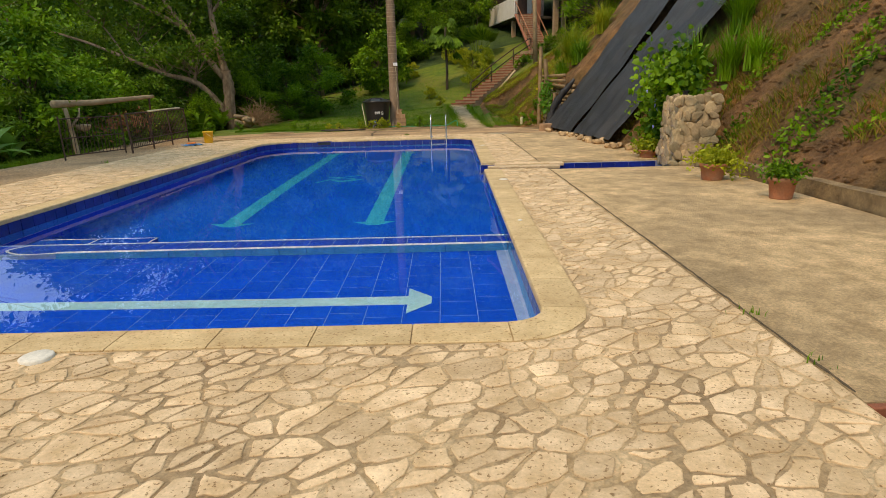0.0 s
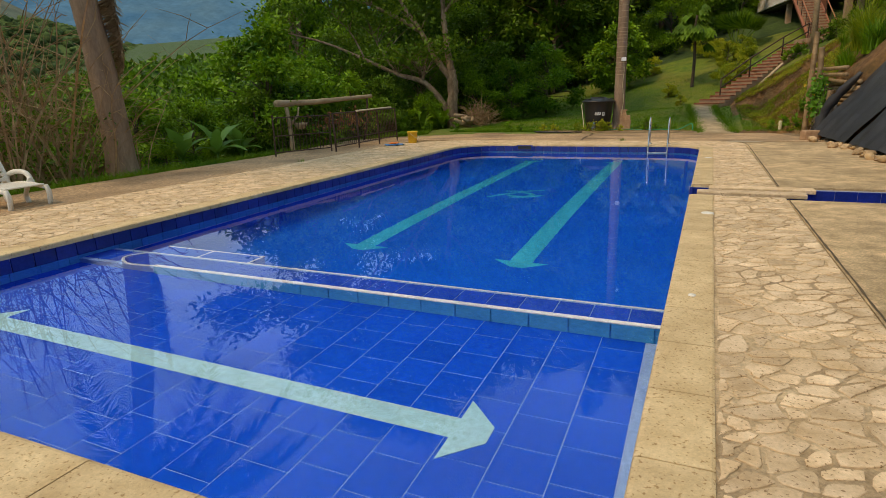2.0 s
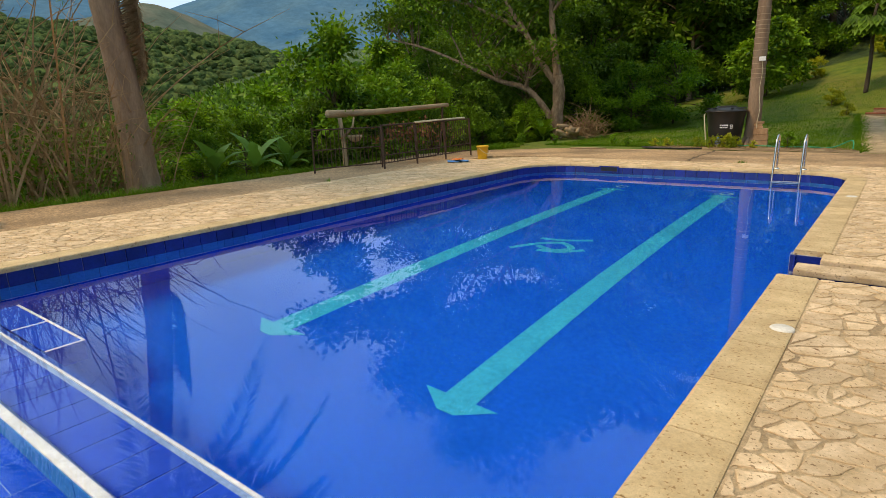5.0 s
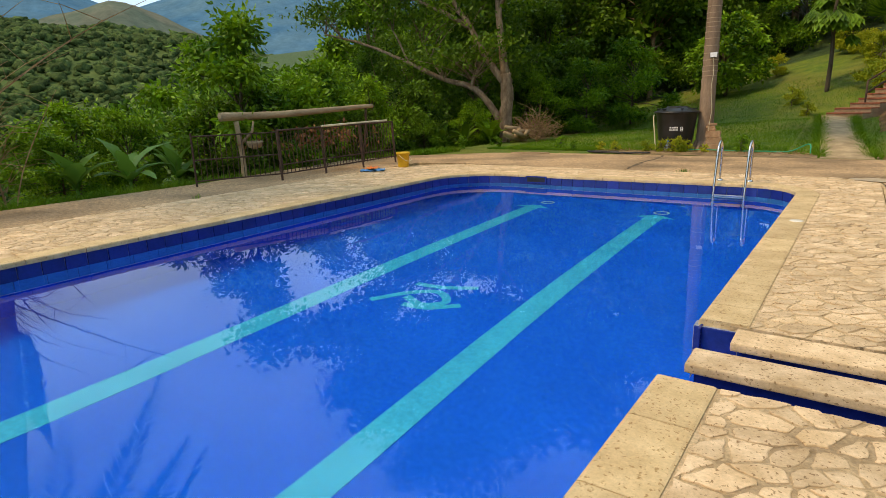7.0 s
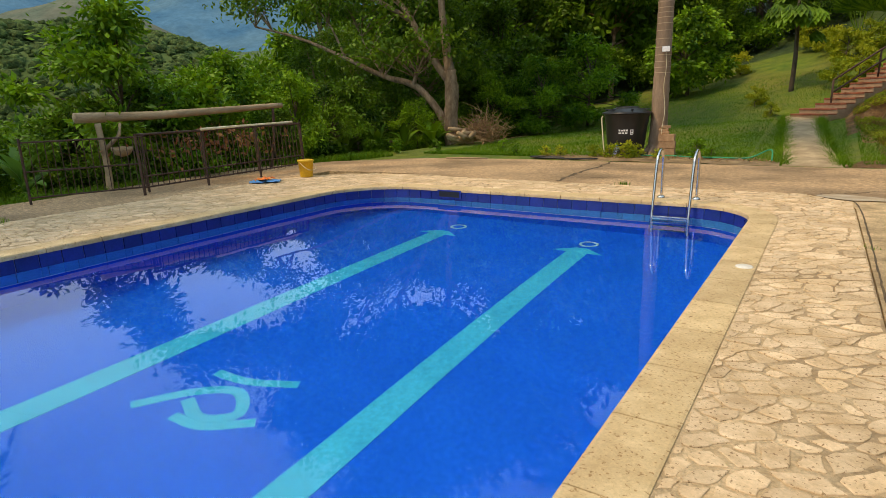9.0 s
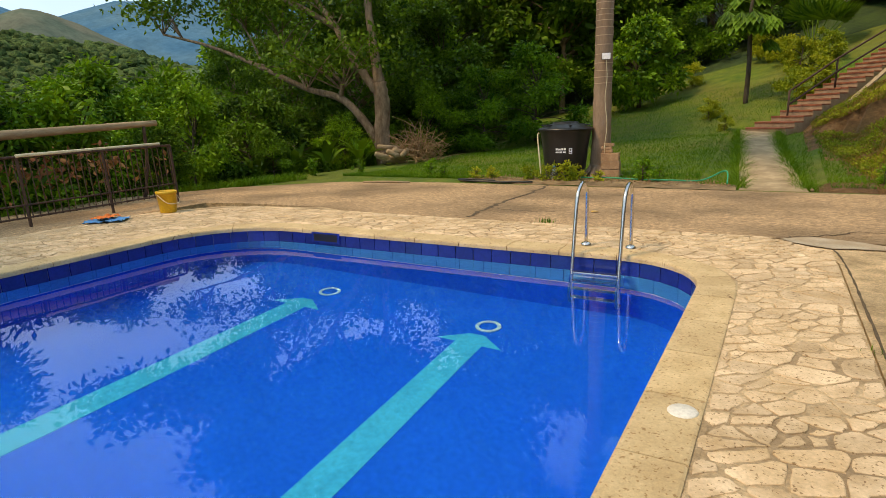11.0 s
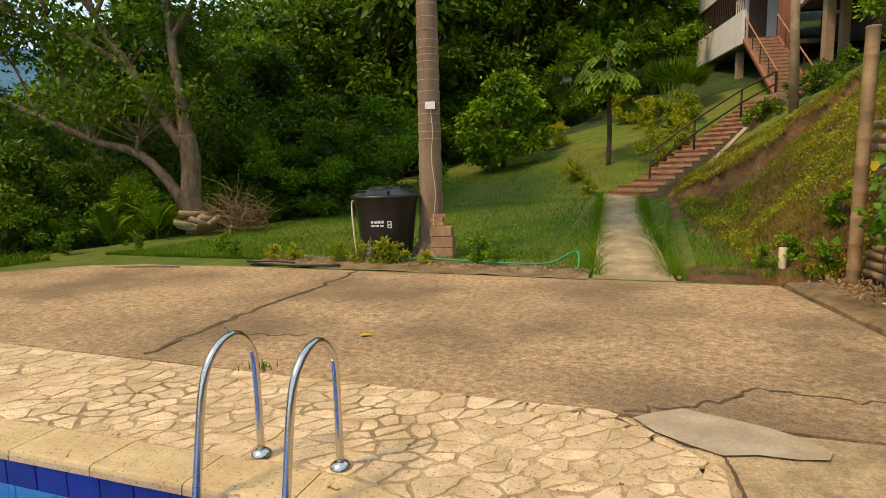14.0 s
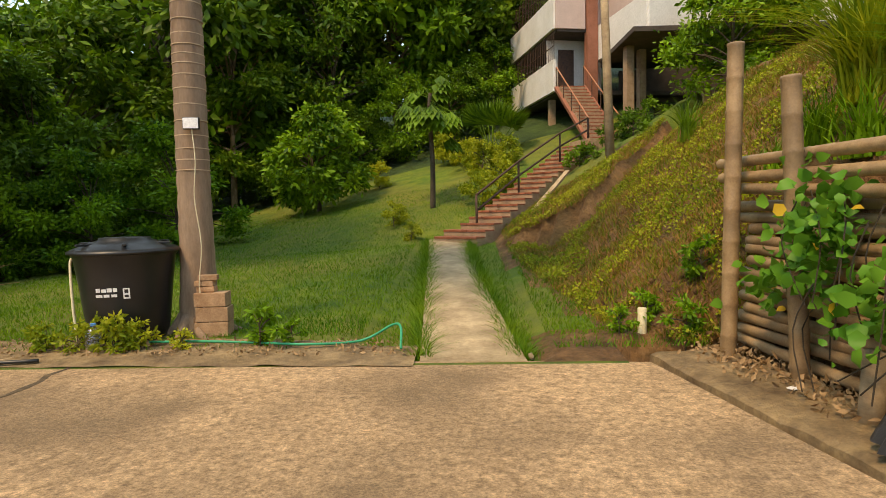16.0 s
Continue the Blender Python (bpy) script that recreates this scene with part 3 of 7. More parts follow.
def ring_blocks(parent, name, off, step, gap, z0, z1, thick, material):
    """Tiles or slabs along the pool's edge: one object each, straight ones share a mesh."""
    pts, acc = along(pool_outline(off))
    count = round(acc[-1] / step)
    w = acc[-1] / count
    bm = box(w - gap, thick, z1 - z0, (0, 0, 0), min(0.012, thick * 0.3))
    me = bpy.data.meshes.new(name)
    bm.to_mesh(me)
    bm.free()
    me.materials.append(material)
    for k in range(count):
        p, d = ring_point(pts, acc, (k + 0.5) * w)
        if in_notch(p):
            continue
        a, _ = ring_point(pts, acc, k * w + 0.01)
        b, _ = ring_point(pts, acc, (k + 1) * w - 0.01)
        mid = (a + b) / 2
        ob = part(name, me, parent=parent)
        ob.matrix_basis = pose(mid.x, mid.y, z0, 0, 0, math.degrees(math.atan2((b - a).y, (b - a).x)))


ra, rb = pool_outline(0.0), pool_outline(0.335)
nr = len(ra)
me = mesh_of("coping_bed", [(x, y, 0.0) for x, y in ra] + [(x, y, 0.0) for x, y in rb], [(k, k + nr, (k + 1) % nr + nr, (k + 1) % nr) for k in range(nr)
             if abs(ra[k][1] - NOTCH0) > 0.01 or ra[k][0] < 0], M_MORTAR)
tagged(part("coping_bed", me), "mortar bed under the coping slabs", "paving", kind="structure")

# floors: shallow end, dividing ledge with bench, deep end
bm = box(7.4, 3.2, 0.1, (-2.55, 5.0, SHALLOW - 0.104))
part("shallow_bed", bm, M_GROUT, pool, "pale grout between the floor tiles")
bm = bmesh.new()
box(7.4, 0.1, SHALLOW - DEEP + 0.3, (-2.55, 7.05, DEEP - 0.2), 0, bm)
box(7.4, 12.9, 0.1, (-2.55, 13.3, DEEP - 0.1), 0, bm)
part("deep_floor", bm, M_DEEP, pool, "deep blue pool floor")
part("ledge", box(7.3, 0.5, 0.22, (-2.6, 6.79, -0.62)), M_GROUT, pool)
part("riser", box(5.3, 0.05, 0.32, (-1.95, LEDGE_Y + 0.03, -0.62)), M_TILE_LT, pool, "pale blue tiled riser")
part("nosing", box(5.36, 0.06, 0.03, (-1.92, LEDGE_Y + 0.02, -0.298), 0.01), M_WHITE_L, pool, "white step nosing")
part("bench_line", box(6.0, 0.022, 0.02, (-2.25, 7.02, -0.405), 0.006), M_WHITE_L, pool, "white line along the bench edge")
v, f = tube(smooth_path([(-4.58, LEDGE_Y + 0.02, -0.30), (-5.0, 6.53, -0.33), (-5.34, 6.76, -0.37), (-5.22, 7.02, -0.39)]), 0.018, 6)
part("nosing_curl", mesh_of("nosing_curl", v, f, M_WHITE_L), parent=pool)
part("corner_step", box(1.55, 0.3, 0.45, (-4.6, 7.28, -1.0), 0.01), M_TILE_SH, pool, "blue tiled corner step")
for sx, sy, x, y in ((1.55, 0.025, -4.6, 7.42), (0.025, 0.3, -3.83, 7.28), (0.025, 0.3, -4.6, 7.28)):
    part("step_line", box(sx, sy, 0.012, (x, y, -0.55)), M_WHITE_L, pool)


def floor_shape(name, outline, z, material, label=""):
    bm = bmesh.new()
    bm.faces.new([bm.verts.new((x, y, 0)) for x, y in outline])
    r = bmesh.ops.extrude_face_region(bm, geom=bm.faces[:])
    bmesh.ops.translate(bm, verts=[e for e in r["geom"] if isinstance(e, bmesh.types.BMVert)], vec=(0, 0, 0.006))
    bmesh.ops.recalc_face_normals(bm, faces=bm.faces)
    return part(name, bm, material, pool, label, m=pose(0, 0, z))


def arrow(cx0, cx1, y, half, head, wide):
    """Outline of a lane mark with a truncated arrow head at each end, along x."""
    return [(cx0, y - 0.08), (cx0 + head, y - wide), (cx0 + head, y - half), (cx1 - head, y - half), (cx1 - head, y - wide), (cx1, y - 0.08),
            (cx1, y + 0.08), (cx1 - head, y + wide), (cx1 - head, y + half), (cx0 + head, y + half), (cx0 + head, y + wide), (cx0, y + 0.08)]


floor_shape("lane_mark", arrow(-5.0, -0.15, 4.99, 0.1, 0.22, 0.31), SHALLOW + 0.002, M_PALE, "pale aqua arrow mark across the shallow end")
for lx in (-3.48, -1.16):
    floor_shape("lane_mark", [(lx - b, a) for a, b in arrow(8.95, 18.5, 0, 0.15, 0.22, 0.36)], DEEP, M_TURQ, "turquoise lane mark with arrow ends")
for dx, dy in ((-1.14, 18.72), (-3.4, 18.82)):
    v, f = lathe([(0.10, 0), (0.14, 0.0), (0.14, 0.02), (0.10, 0.02), (0.10, 0)], 20)
    part("drain_ring", mesh_of("drain_ring", v, f, M_PALE), parent=pool, label="round white floor drain", m=pose(dx, dy, DEEP))
# turquoise ribbon emblem on the deep floor
for pts in ([(-2.9, 12.9), (-2.65, 13.3), (-2.35, 13.5), (-2.1, 13.3), (-2.3, 13.1), (-2.6, 13.2)], [(-2.75, 13.6), (-2.4, 13.65), (-2.0, 13.85)], [(-2.5, 13.0), (-2.2, 13.05), (-1.9, 13.3)]):
    v, f = tube(smooth_path([(x, y, 0) for x, y in pts], 5), 0.055, 6)
    part("emblem_stroke", mesh_of("emblem_stroke", [(a[0], a[1], a[2] * 0.15) for a in v], f, M_TURQ), parent=pool, label="turquoise emblem stroke", m=pose(0, 0, DEEP + 0.003))

# water
ring = pool_outline(0.015)
wv = [(x, y, WATER) for x, y in ring]
water = part("pool_water", mesh_of("pool_water", wv, [tuple(range(len(wv)))], M_WATER))
water.visible_shadow = False
tagged(water, "still clear pool water mirroring trees and sky", "water", kind="structure")

# side channel with stepping slabs, fed from the stone wall
channel = thing("side_channel", "narrow navy tiled water channel feeding the pool", "channel", kind="structure")
CH0, CH1 = 11.32, 12.28
part("channel_bed", box(3.95, CH1 - CH0 + 0.2, 0.36, (2.77, (CH0 + CH1) / 2, -0.78)), M_TILE_SH, channel, "blue channel floor")
part("channel_side", box(3.85, 0.12, 0.46, (2.68, CH0 - 0.065, -0.5)), M_GROUT_DK, channel)
part("channel_side", box(3.85, 0.12, 0.46, (2.68, CH1 + 0.065, -0.5)), M_GROUT_DK, channel)
wv = [(0.83, CH0, -0.26), (4.6, CH0, -0.26), (4.6, CH1, -0.26), (0.83, CH1, -0.26)]
cw = part("channel_water", mesh_of("channel_water", wv, [(0, 1, 2, 3)], M_WATER))
cw.visible_shadow = False
tagged(cw, "shallow water in the tiled channel", "water", kind="structure")
for k in range(13):
    for yy, out in ((CH0 - 0.004, 1), (CH1 + 0.004, -1)):
        part("tile", box(0.28, 0.012, 0.2, (0.9 + k * 0.285, yy, -0.24), 0.004), M_TILE_DK, channel)

# ---- paved yard ----


def slab(name, outline, top, thick, material, label, drop=None):
    """A concrete sheet from an outline; drop gives the height of a point."""
    bm = bmesh.new()
    bm.faces.new([bm.verts.new((x, y, 0)) for x, y in outline])
    bmesh.ops.recalc_face_normals(bm, faces=bm.faces)
    if bm.faces[:][0].normal.z < 0:
        bmesh.ops.reverse_faces(bm, faces=bm.faces)
    bmesh.ops.triangulate(bm, faces=bm.faces)
    if drop:
        bmesh.ops.subdivide_edges(bm, edges=bm.edges, cuts=8, use_grid_fill=True)
    r = bmesh.ops.extrude_face_region(bm, geom=bm.faces[:])
    up = [e for e in r["geom"] if isinstance(e, bmesh.types.BMVert)]
    bmesh.ops.translate(bm, verts=up, vec=(0, 0, thick))
    for vv in bm.verts:
        vv.co.z += top - thick + (drop(vv.co.x, vv.co.y) if drop else 0)
    bmesh.ops.recalc_face_normals(bm, faces=bm.faces)
    return tagged(part(name, bm, material), label, "paving", kind="structure")


def far_drop(x, y):
    return -0.13 * max(0.0, min(1.0, (y - 21.5) / 5)) - 0.03 * max(0.0, min(1.0, (-8.4 - x) / 3))


slab("yard_slab_north", [(-11.3, 21.0), (-8.4, 21.0), (-7.6, 21.2), (-5.6, 21.3), (-5.0, 21.1), (2.02, 21.02), (4.25, 21.0), (3.72, 23.2), (3.33, 26.15), (2.05, 26.25),
      (-4.2, 26.45), (-8.6, 25.6), (-10.6, 23.6)], 0.0, 0.12, M_CONC, "worn stained concrete yard slab beyond the pool", far_drop)
slab("yard_slab_west", [(-10.9, -8), (-8.36, -8), (-8.36, 21.0), (-11.3, 21.0), (-10.5, 15.5), (-10.6, 9)], 0.0, 0.12, M_CONC, "worn grey concrete strip beside the pool deck",
     lambda x, y: -0.03 * max(0.0, min(1.0, (-8.4 - x) / 3)))
slab("yard_slab_east", [(2.015, 2.515), (5.0, 2.515), (4.95, 10.5), (4.7, CH0 - 0.11), (2.015, CH0 - 0.11)], -0.01, 0.1, M_CONC_R, "pale weathered concrete yard slab")
slab("yard_slab_northeast", [(2.015, CH1 + 0.11), (4.7, CH1 + 0.11), (4.55, 16), (4.25, 20.99), (1.42, 20.99), (1.88, 20.53), (2.015, 20.0)], -0.01, 0.1, M_CONC_R, "pale concrete slab beside the rubble edge")
slab("yard_step_south", [(2.06, -8), (5.3, -8), (5.3, 2.46), (2.06, 2.46)], -0.1, 0.06, M_CONC_R, "lower concrete slab behind a small step")
tagged(part("step_riser", box(3.2, 0.05, 0.1, (3.62, 2.485, -0.115), 0.008), M_BRICK), "terracotta riser of the small yard step", "step", kind="structure")
slab("deck_bed_south", [(-8.35, -8), (2.0, -8), (2.0, PY0 - 0.05), (-8.35, PY0 - 0.05)], -0.0035, 0.1, M_MORTAR, "tan mortar between paving stones")
slab("deck_bed_west", [(-8.35, PY0 - 0.05), (PX0 - 0.05, PY0 - 0.05), (PX0 - 0.05, 19.0), (-8.35, 19.0)], -0.0035, 0.1, M_MORTAR, "tan mortar between paving stones")
slab("deck_bed_east", [(0.9, PY0 - 0.05), (2.0, PY0 - 0.05), (2.0, CH0 - 0.02), (0.9, CH0 - 0.02)], -0.0035, 0.1, M_MORTAR, "tan mortar between paving stones")
slab("deck_bed_northeast", [(0.985, CH1 + 0.02), (2.0, CH1 + 0.02), (2.0, 19.9), (1.85, 20.5), (1.4, 20.9), (0.985, 21.0)], -0.0035, 0.1, M_MORTAR, "tan mortar between paving stones")
slab("deck_bed_north", [(-8.35, 19.0), (-5.95, 19.0), (-5.72, 19.15), (-5.3, 19.5), (-4.6, PY1 + 0.12), (0.1, PY1 + 0.12), (0.75, 19.38), (0.98, 19.0), (0.98, 21.0), (-5.0, 21.1), (-5.6, 21.3), (-7.6, 20.8), (-8.35, 19.9)], -0.0035, 0.1, M_MORTAR,
     "tan mortar between paving stones")
slab("garden_path", [(0.85, 26.25), (2.03, 26.23), (1.68, 31), (1.42, 36.9), (0.32, 36.9)], 0.0, 0.07, M_PATH, "narrow concrete garden path through the lawn",
     lambda x, y: lerp_table(y, [(26.2, -0.12), (28, -0.02), (32, 0.27), (36.9, 0.68)]))
# joint between deck and yard, cracks, repair patch
for pts in ([(2.03, 2.6, 0), (2.04, 6, 0), (2.03, CH0 - 0.1, 0)], [(2.03, CH1 + 0.15, 0), (2.05, 16, 0), (2.05, 20.2, 0), (1.8, 20.7, 0), (1.4, 20.98, 0)]):
    v, f = tube(smooth_path(pts, 40), 0.009, 5, wobble=1.4, seed=4)
    tagged(part("joint_line", mesh_of("joint_line", [(a[0], a[1], a[2] * 0.3 - 0.006) for a in v], f, M_CRACK)), "dirt filled joint beside the deck", "trim", kind="structure")


def crack(points, width, seed):
    rnd = random.Random(seed)
    pts = [p + Vector(((rnd.random() - 0.5) * 0.10, (rnd.random() - 0.5) * 0.10, 0)) for p in smooth_path([(x, y, 0) for x, y in points], 9)]
    v, f = tube(pts, width, 5, wobble=1.4, seed=seed)
    v = [(a[0], a[1], a[2] * 0.12 + far_drop(a[0], a[1]) + 0.003) for a in v]
    return tagged(part("crack", mesh_of("crack", v, f, M_CRACK)), "broken crack across the concrete slab", "crack", kind="structure")


crack([(-2.6, 21.15), (-2.75, 22.5), (-2.85, 24.2), (-3.1, 26.3)], 0.035, 1)
crack([(-2.7, 22.2), (-2.2, 22.0), (-1.6, 22.1)], 0.012, 2)
crack([(1.5, 21.05), (2.0, 21.35), (2.4, 21.7), (2.9, 21.6), (3.6, 21.9)], 0.012, 3)
bm = bmesh.new()
bm.faces.new([bm.verts.new((x, y, 0.004)) for x, y in ((1.53, 20.97), (1.66, 20.8), (1.84, 20.68), (2.0, 20.6), (2.18, 20.66), (2.36, 20.66), (2.52, 20.7), (2.56, 20.8), (2.46, 20.93), (2.3, 21.03), (2.12, 21.1), (1.95, 21.15), (1.83, 21.2), (1.68, 21.1))])
tagged(part("repair_patch", bm, M_PATCH), "smooth grey cement repair patch on the slab", "patch", kind="structure")
# kerb and gutter along the bank
for y0, y1, x0, x1 in ((2.6, 10.2, 5.08, 4.98),):
    v, f = [], []
    for k in range(14):
        yy = y0 + (y1 - y0) * k / 13
        xx = x0 + (x1 - x0) * k / 13 + 0.03 * noise.noise((0, yy, 0))
        for dx, dz in ((0, -0.1), (0, 0.2), (0.16, 0.21), (0.16, -0.1)):
            v.append((xx + dx, yy, dz + 0.03 * noise.noise((dx, yy * 2, dz))))
    for k in range(13):
        for q in range(3):
            a = k * 4 + q
            f.append((a, a + 1, a + 5, a + 4))
    tagged(part("kerb", mesh_of("kerb", v, f, M_MUD)), "dirty low concrete kerb at the foot of the bank", "kerb", kind="structure")
v, f = [], []
for k in range(48):
    yy = 20.8 + 6.0 * k / 47
    xx = lerp_table(yy, [(20.8, 4.27), (23.2, 3.74), (26.15, 3.35), (26.8, 3.3)])
    for dx, dz in ((0, -0.4), (0.02, -0.3), (0.2, -0.29), (0.23, -0.07), (0.31, -0.045), (0.62, -0.03), (1.0, 0.03)):
        v.append((xx + dx, yy, far_drop(xx, yy) + dz + 0.03 * noise.noise((dx * 5, yy * 3, 1))))
for k in range(47):
    for q in range(6):
        a = k * 7 + q
        f.append((a, a + 1, a + 8, a + 7))
tagged(part("gutter", mesh_of("gutter", v, f, M_MUD)), "muddy concrete gutter between slab and bank", "gutter", kind="structure")

v, f = [], []
for k in range(60):
    x = -5.4 + k * 0.105
    for j, (dy, dz) in enumerate(((-0.26, -0.06), (0.12, 0.02), (0.35, 0.03), (0.6, 0.0), (0.8, -0.05))):
        y = 26.47 - 0.03 * (x + 4.2) + dy + 0.06 * noise.noise((x * 2, dy * 3, 0))
        v.append((x, y, max(rough_z(x, y) + 0.012 * (3 - abs(j - 2)), -0.1 + dz) + 0.02 * noise.noise((x * 3, y * 3, 2))))
for k in range(59):
    for j in range(4):
        a = k * 5 + j
        f.append((a, a + 5, a + 6, a + 1))
tagged(part("soil_border", mesh_of("soil_border", v, f, M_MUD, True)), "bare soil border along the slab edge", "soil", kind="structure")

# ---- hills and mountains ----


def range_mesh(name, a0, a1, r0, r1, crest, base, material, seed, steps=90, rings=14, rough=0.12):
    """A ridge seen from the yard: a fan of ground rising to a noisy crest."""
    v, f = [], []
    for i in range(steps + 1):
        a = radians(a0 + (a1 - a0) * i / steps)
        for j in range(rings + 1):
            t = j / rings
            r = r0 + (r1 - r0) * t
            s = t * t * (3 - 2 * t)
            top = crest(math.degrees(a)) * r1
            n = noise.fractal((math.cos(a) * r / r0 * 3 + seed, math.sin(a) * r / r0 * 3, seed), 0.9, 2.2, 5)
            v.append((-math.sin(a) * r, math.cos(a) * r, base + (top - base) * s + n * rough * (top - base) * (0.3 + s)))
    for i in range(steps):
        for j in range(rings):
            k = i * (rings + 1) + j
            f.append((k, k + rings + 1, k + rings + 2, k + 1))
    return mesh_of(name, v, f, material, True), v


HILL_CREST = [(20, 2.5), (45, 3.6), (50, 4.6), (54, 5.9), (58, 6.4), (63, 6.7), (70, 7.0), (85, 8.0), (140, 7.0)]
PEAK_CREST = [(50, 3.0), (54.5, 6.0), (58.5, 7.8), (61.0, 9.1), (62.5, 9.3), (65, 8.4), (69, 6.8), (74, 4.0)]
RANGE_CREST = [(15, 9.5), (40, 11.2), (50, 10.6), (55, 9.9), (58.5, 8.9), (61, 8.4), (64.5, 8.9), (67, 9.6), (73, 9.4), (92, 11.5), (140, 9.0)]


def crest_of(table):
    return lambda a: math.tan(radians(lerp_table(a, table)))


me, hill_v = range_mesh("wooded_hill", 20, 140, 85, 330, crest_of(HILL_CREST), -14, M_HILLSIDE, 3, rough=0.07)
tagged(part("wooded_hill", me), "low wooded hills across the valley", "hill", kind="structure")
me, _ = range_mesh("hill_peak", 50, 74, 420, 760, crest_of(PEAK_CREST), -20, M_PEAK, 8, rough=0.05, steps=60)
tagged(part("hill_peak", me), "bare grey green hilltop above the woods", "hill", kind="structure")
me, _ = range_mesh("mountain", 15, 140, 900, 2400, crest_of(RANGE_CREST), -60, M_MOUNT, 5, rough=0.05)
tagged(part("mountain", me), "distant mountains, blue haze put into their colour", "mountain", kind="structure")


def canopy(hill, count, seed):
    """Round uneven tree crowns over a hillside, one island each."""
    rng_ = np.random.default_rng(seed)
    bm = bmesh.new()
    bmesh.ops.create_icosphere(bm, subdivisions=2, radius=1.0)
    unit = np.array([q.co[:] for q in bm.verts])
    tri = np.array([[q.index for q in fc.verts] for fc in bm.faces])
    bm.free()
    hv = np.array(hill).reshape(91, 15, 3)
    u, w = rng_.uniform(16, 62, count), 14 * rng_.random(count) ** 0.8
    i0, j0 = u.astype(int), np.minimum(w.astype(int), 13)
    fu, fw = (u - i0)[:, None], (w - j0)[:, None]
    at = (hv[i0, j0] * (1 - fu) * (1 - fw) + hv[i0 + 1, j0] * fu * (1 - fw) + hv[i0, j0 + 1] * (1 - fu) * fw + hv[i0 + 1, j0 + 1] * fu * fw)
    size = (0.5 + 1.1 * rng_.random(count) ** 2) * (0.7 + np.linalg.norm(at[:, :2], axis=1) / 330)
    lump = 1 + 0.8 * (rng_.random((count, len(unit), 1)) - 0.5)
    v_ = at[:, None, :] + unit[None] * lump * size[:, None, None] * np.array([1, 1, 0.78]) + np.array([0, 0, 0.35]) * size[:, None, None]
    f_ = (tri[None] + (np.arange(count) * len(unit))[:, None, None]).reshape(-1, 3)
    return tri_mesh("hill_trees", v_.reshape(-1, 3), f_, M_HILL)


tagged(part("hill_trees", canopy(hill_v, 9500, 2)), "dense trees covering the far hills", "woods", kind="stuff")

# ---- plants ----


def put(name, me_list, label, category, x, y, z=None, turn=0, scale=1.0, group=""):
    """A thing at a place with one mesh per named part."""
    ob = thing(name, label, category, (x, y, rough_z(x, y) if z is None else z), turn, group)
    ob.scale = (scale,) * 3
    for pname, me_, plabel in me_list:
        part(pname, me_, parent=ob, label=plabel)
    return ob


def broad_tree(seed, height, spread, leaves, size, leaf_material, bark, clumps=26, low=0.3, trunk_r=0.22, droop=0.35):
    """Tapered trunk with limbs, each limb ending in a ragged clump of leaves."""
    rng_ = np.random.default_rng(seed)
    v, f = [], []
    lean = rng_.normal(size=2) * 0.05 * height
    top = Vector((lean[0], lean[1], height * 0.75))
    path = [Vector((0, 0, -0.4)), Vector((lean[0] * 0.2, lean[1] * 0.3, height * 0.25)), Vector((lean[0] * 0.6, lean[1] * 0.5, height * 0.5)), top]
    tube(smooth_path(path, 4), np.linspace(trunk_r, trunk_r * 0.3, 13), 8, v, f, wobble=0.2, seed=seed)
    pts, outs = [], []
    for c in range(clumps):
        a = rng_.uniform(0, 2 * math.pi)
        zz = height * (low + (0.98 - low) * (c + 0.5) / clumps)
        wide = spread * math.sin(math.pi * min(0.95, 0.22 + 0.72 * (zz / height - low) / (1 - low))) * rng_.uniform(0.45, 1.08)
        tip = Vector((math.cos(a) * wide, math.sin(a) * wide, zz + rng_.normal() * 0.03 * height))
        root = Vector(path[1]).lerp(top, min(1, max(0, (zz / height - 0.3) * 1.1)))
        mid = root.lerp(tip, 0.5) + Vector((0, 0, height * 0.03))
        tube(smooth_path([root, mid, tip], 3), np.linspace(trunk_r * 0.38, 0.015, 7), 5, v, f, cap=False)
        k = leaves // clumps
        rad = spread * rng_.uniform(0.2, 0.36)
        p = rng_.normal(size=(k, 3))
        p /= np.linalg.norm(p, axis=1)[:, None]
        p *= (rng_.random(k) ** 0.45)[:, None] * rad * np.array([1, 1, 0.62])
        p += p * (0.35 * rng_.normal(size=(k, 1)))
        pts.append(p + np.array(tip))
        outs.append(p / (rad + 1e-6))
    pts, outs = np.concatenate(pts), np.concatenate(outs)
    crown = leaf_mesh("crown", pts, size, leaf_material, rng_, droop=droop, out=outs * 1.2)
    return [("trunk", mesh_of("trunk", v, f, bark, True), "bark covered trunk and limbs"), ("crown", crown, "ragged leafy crown")]


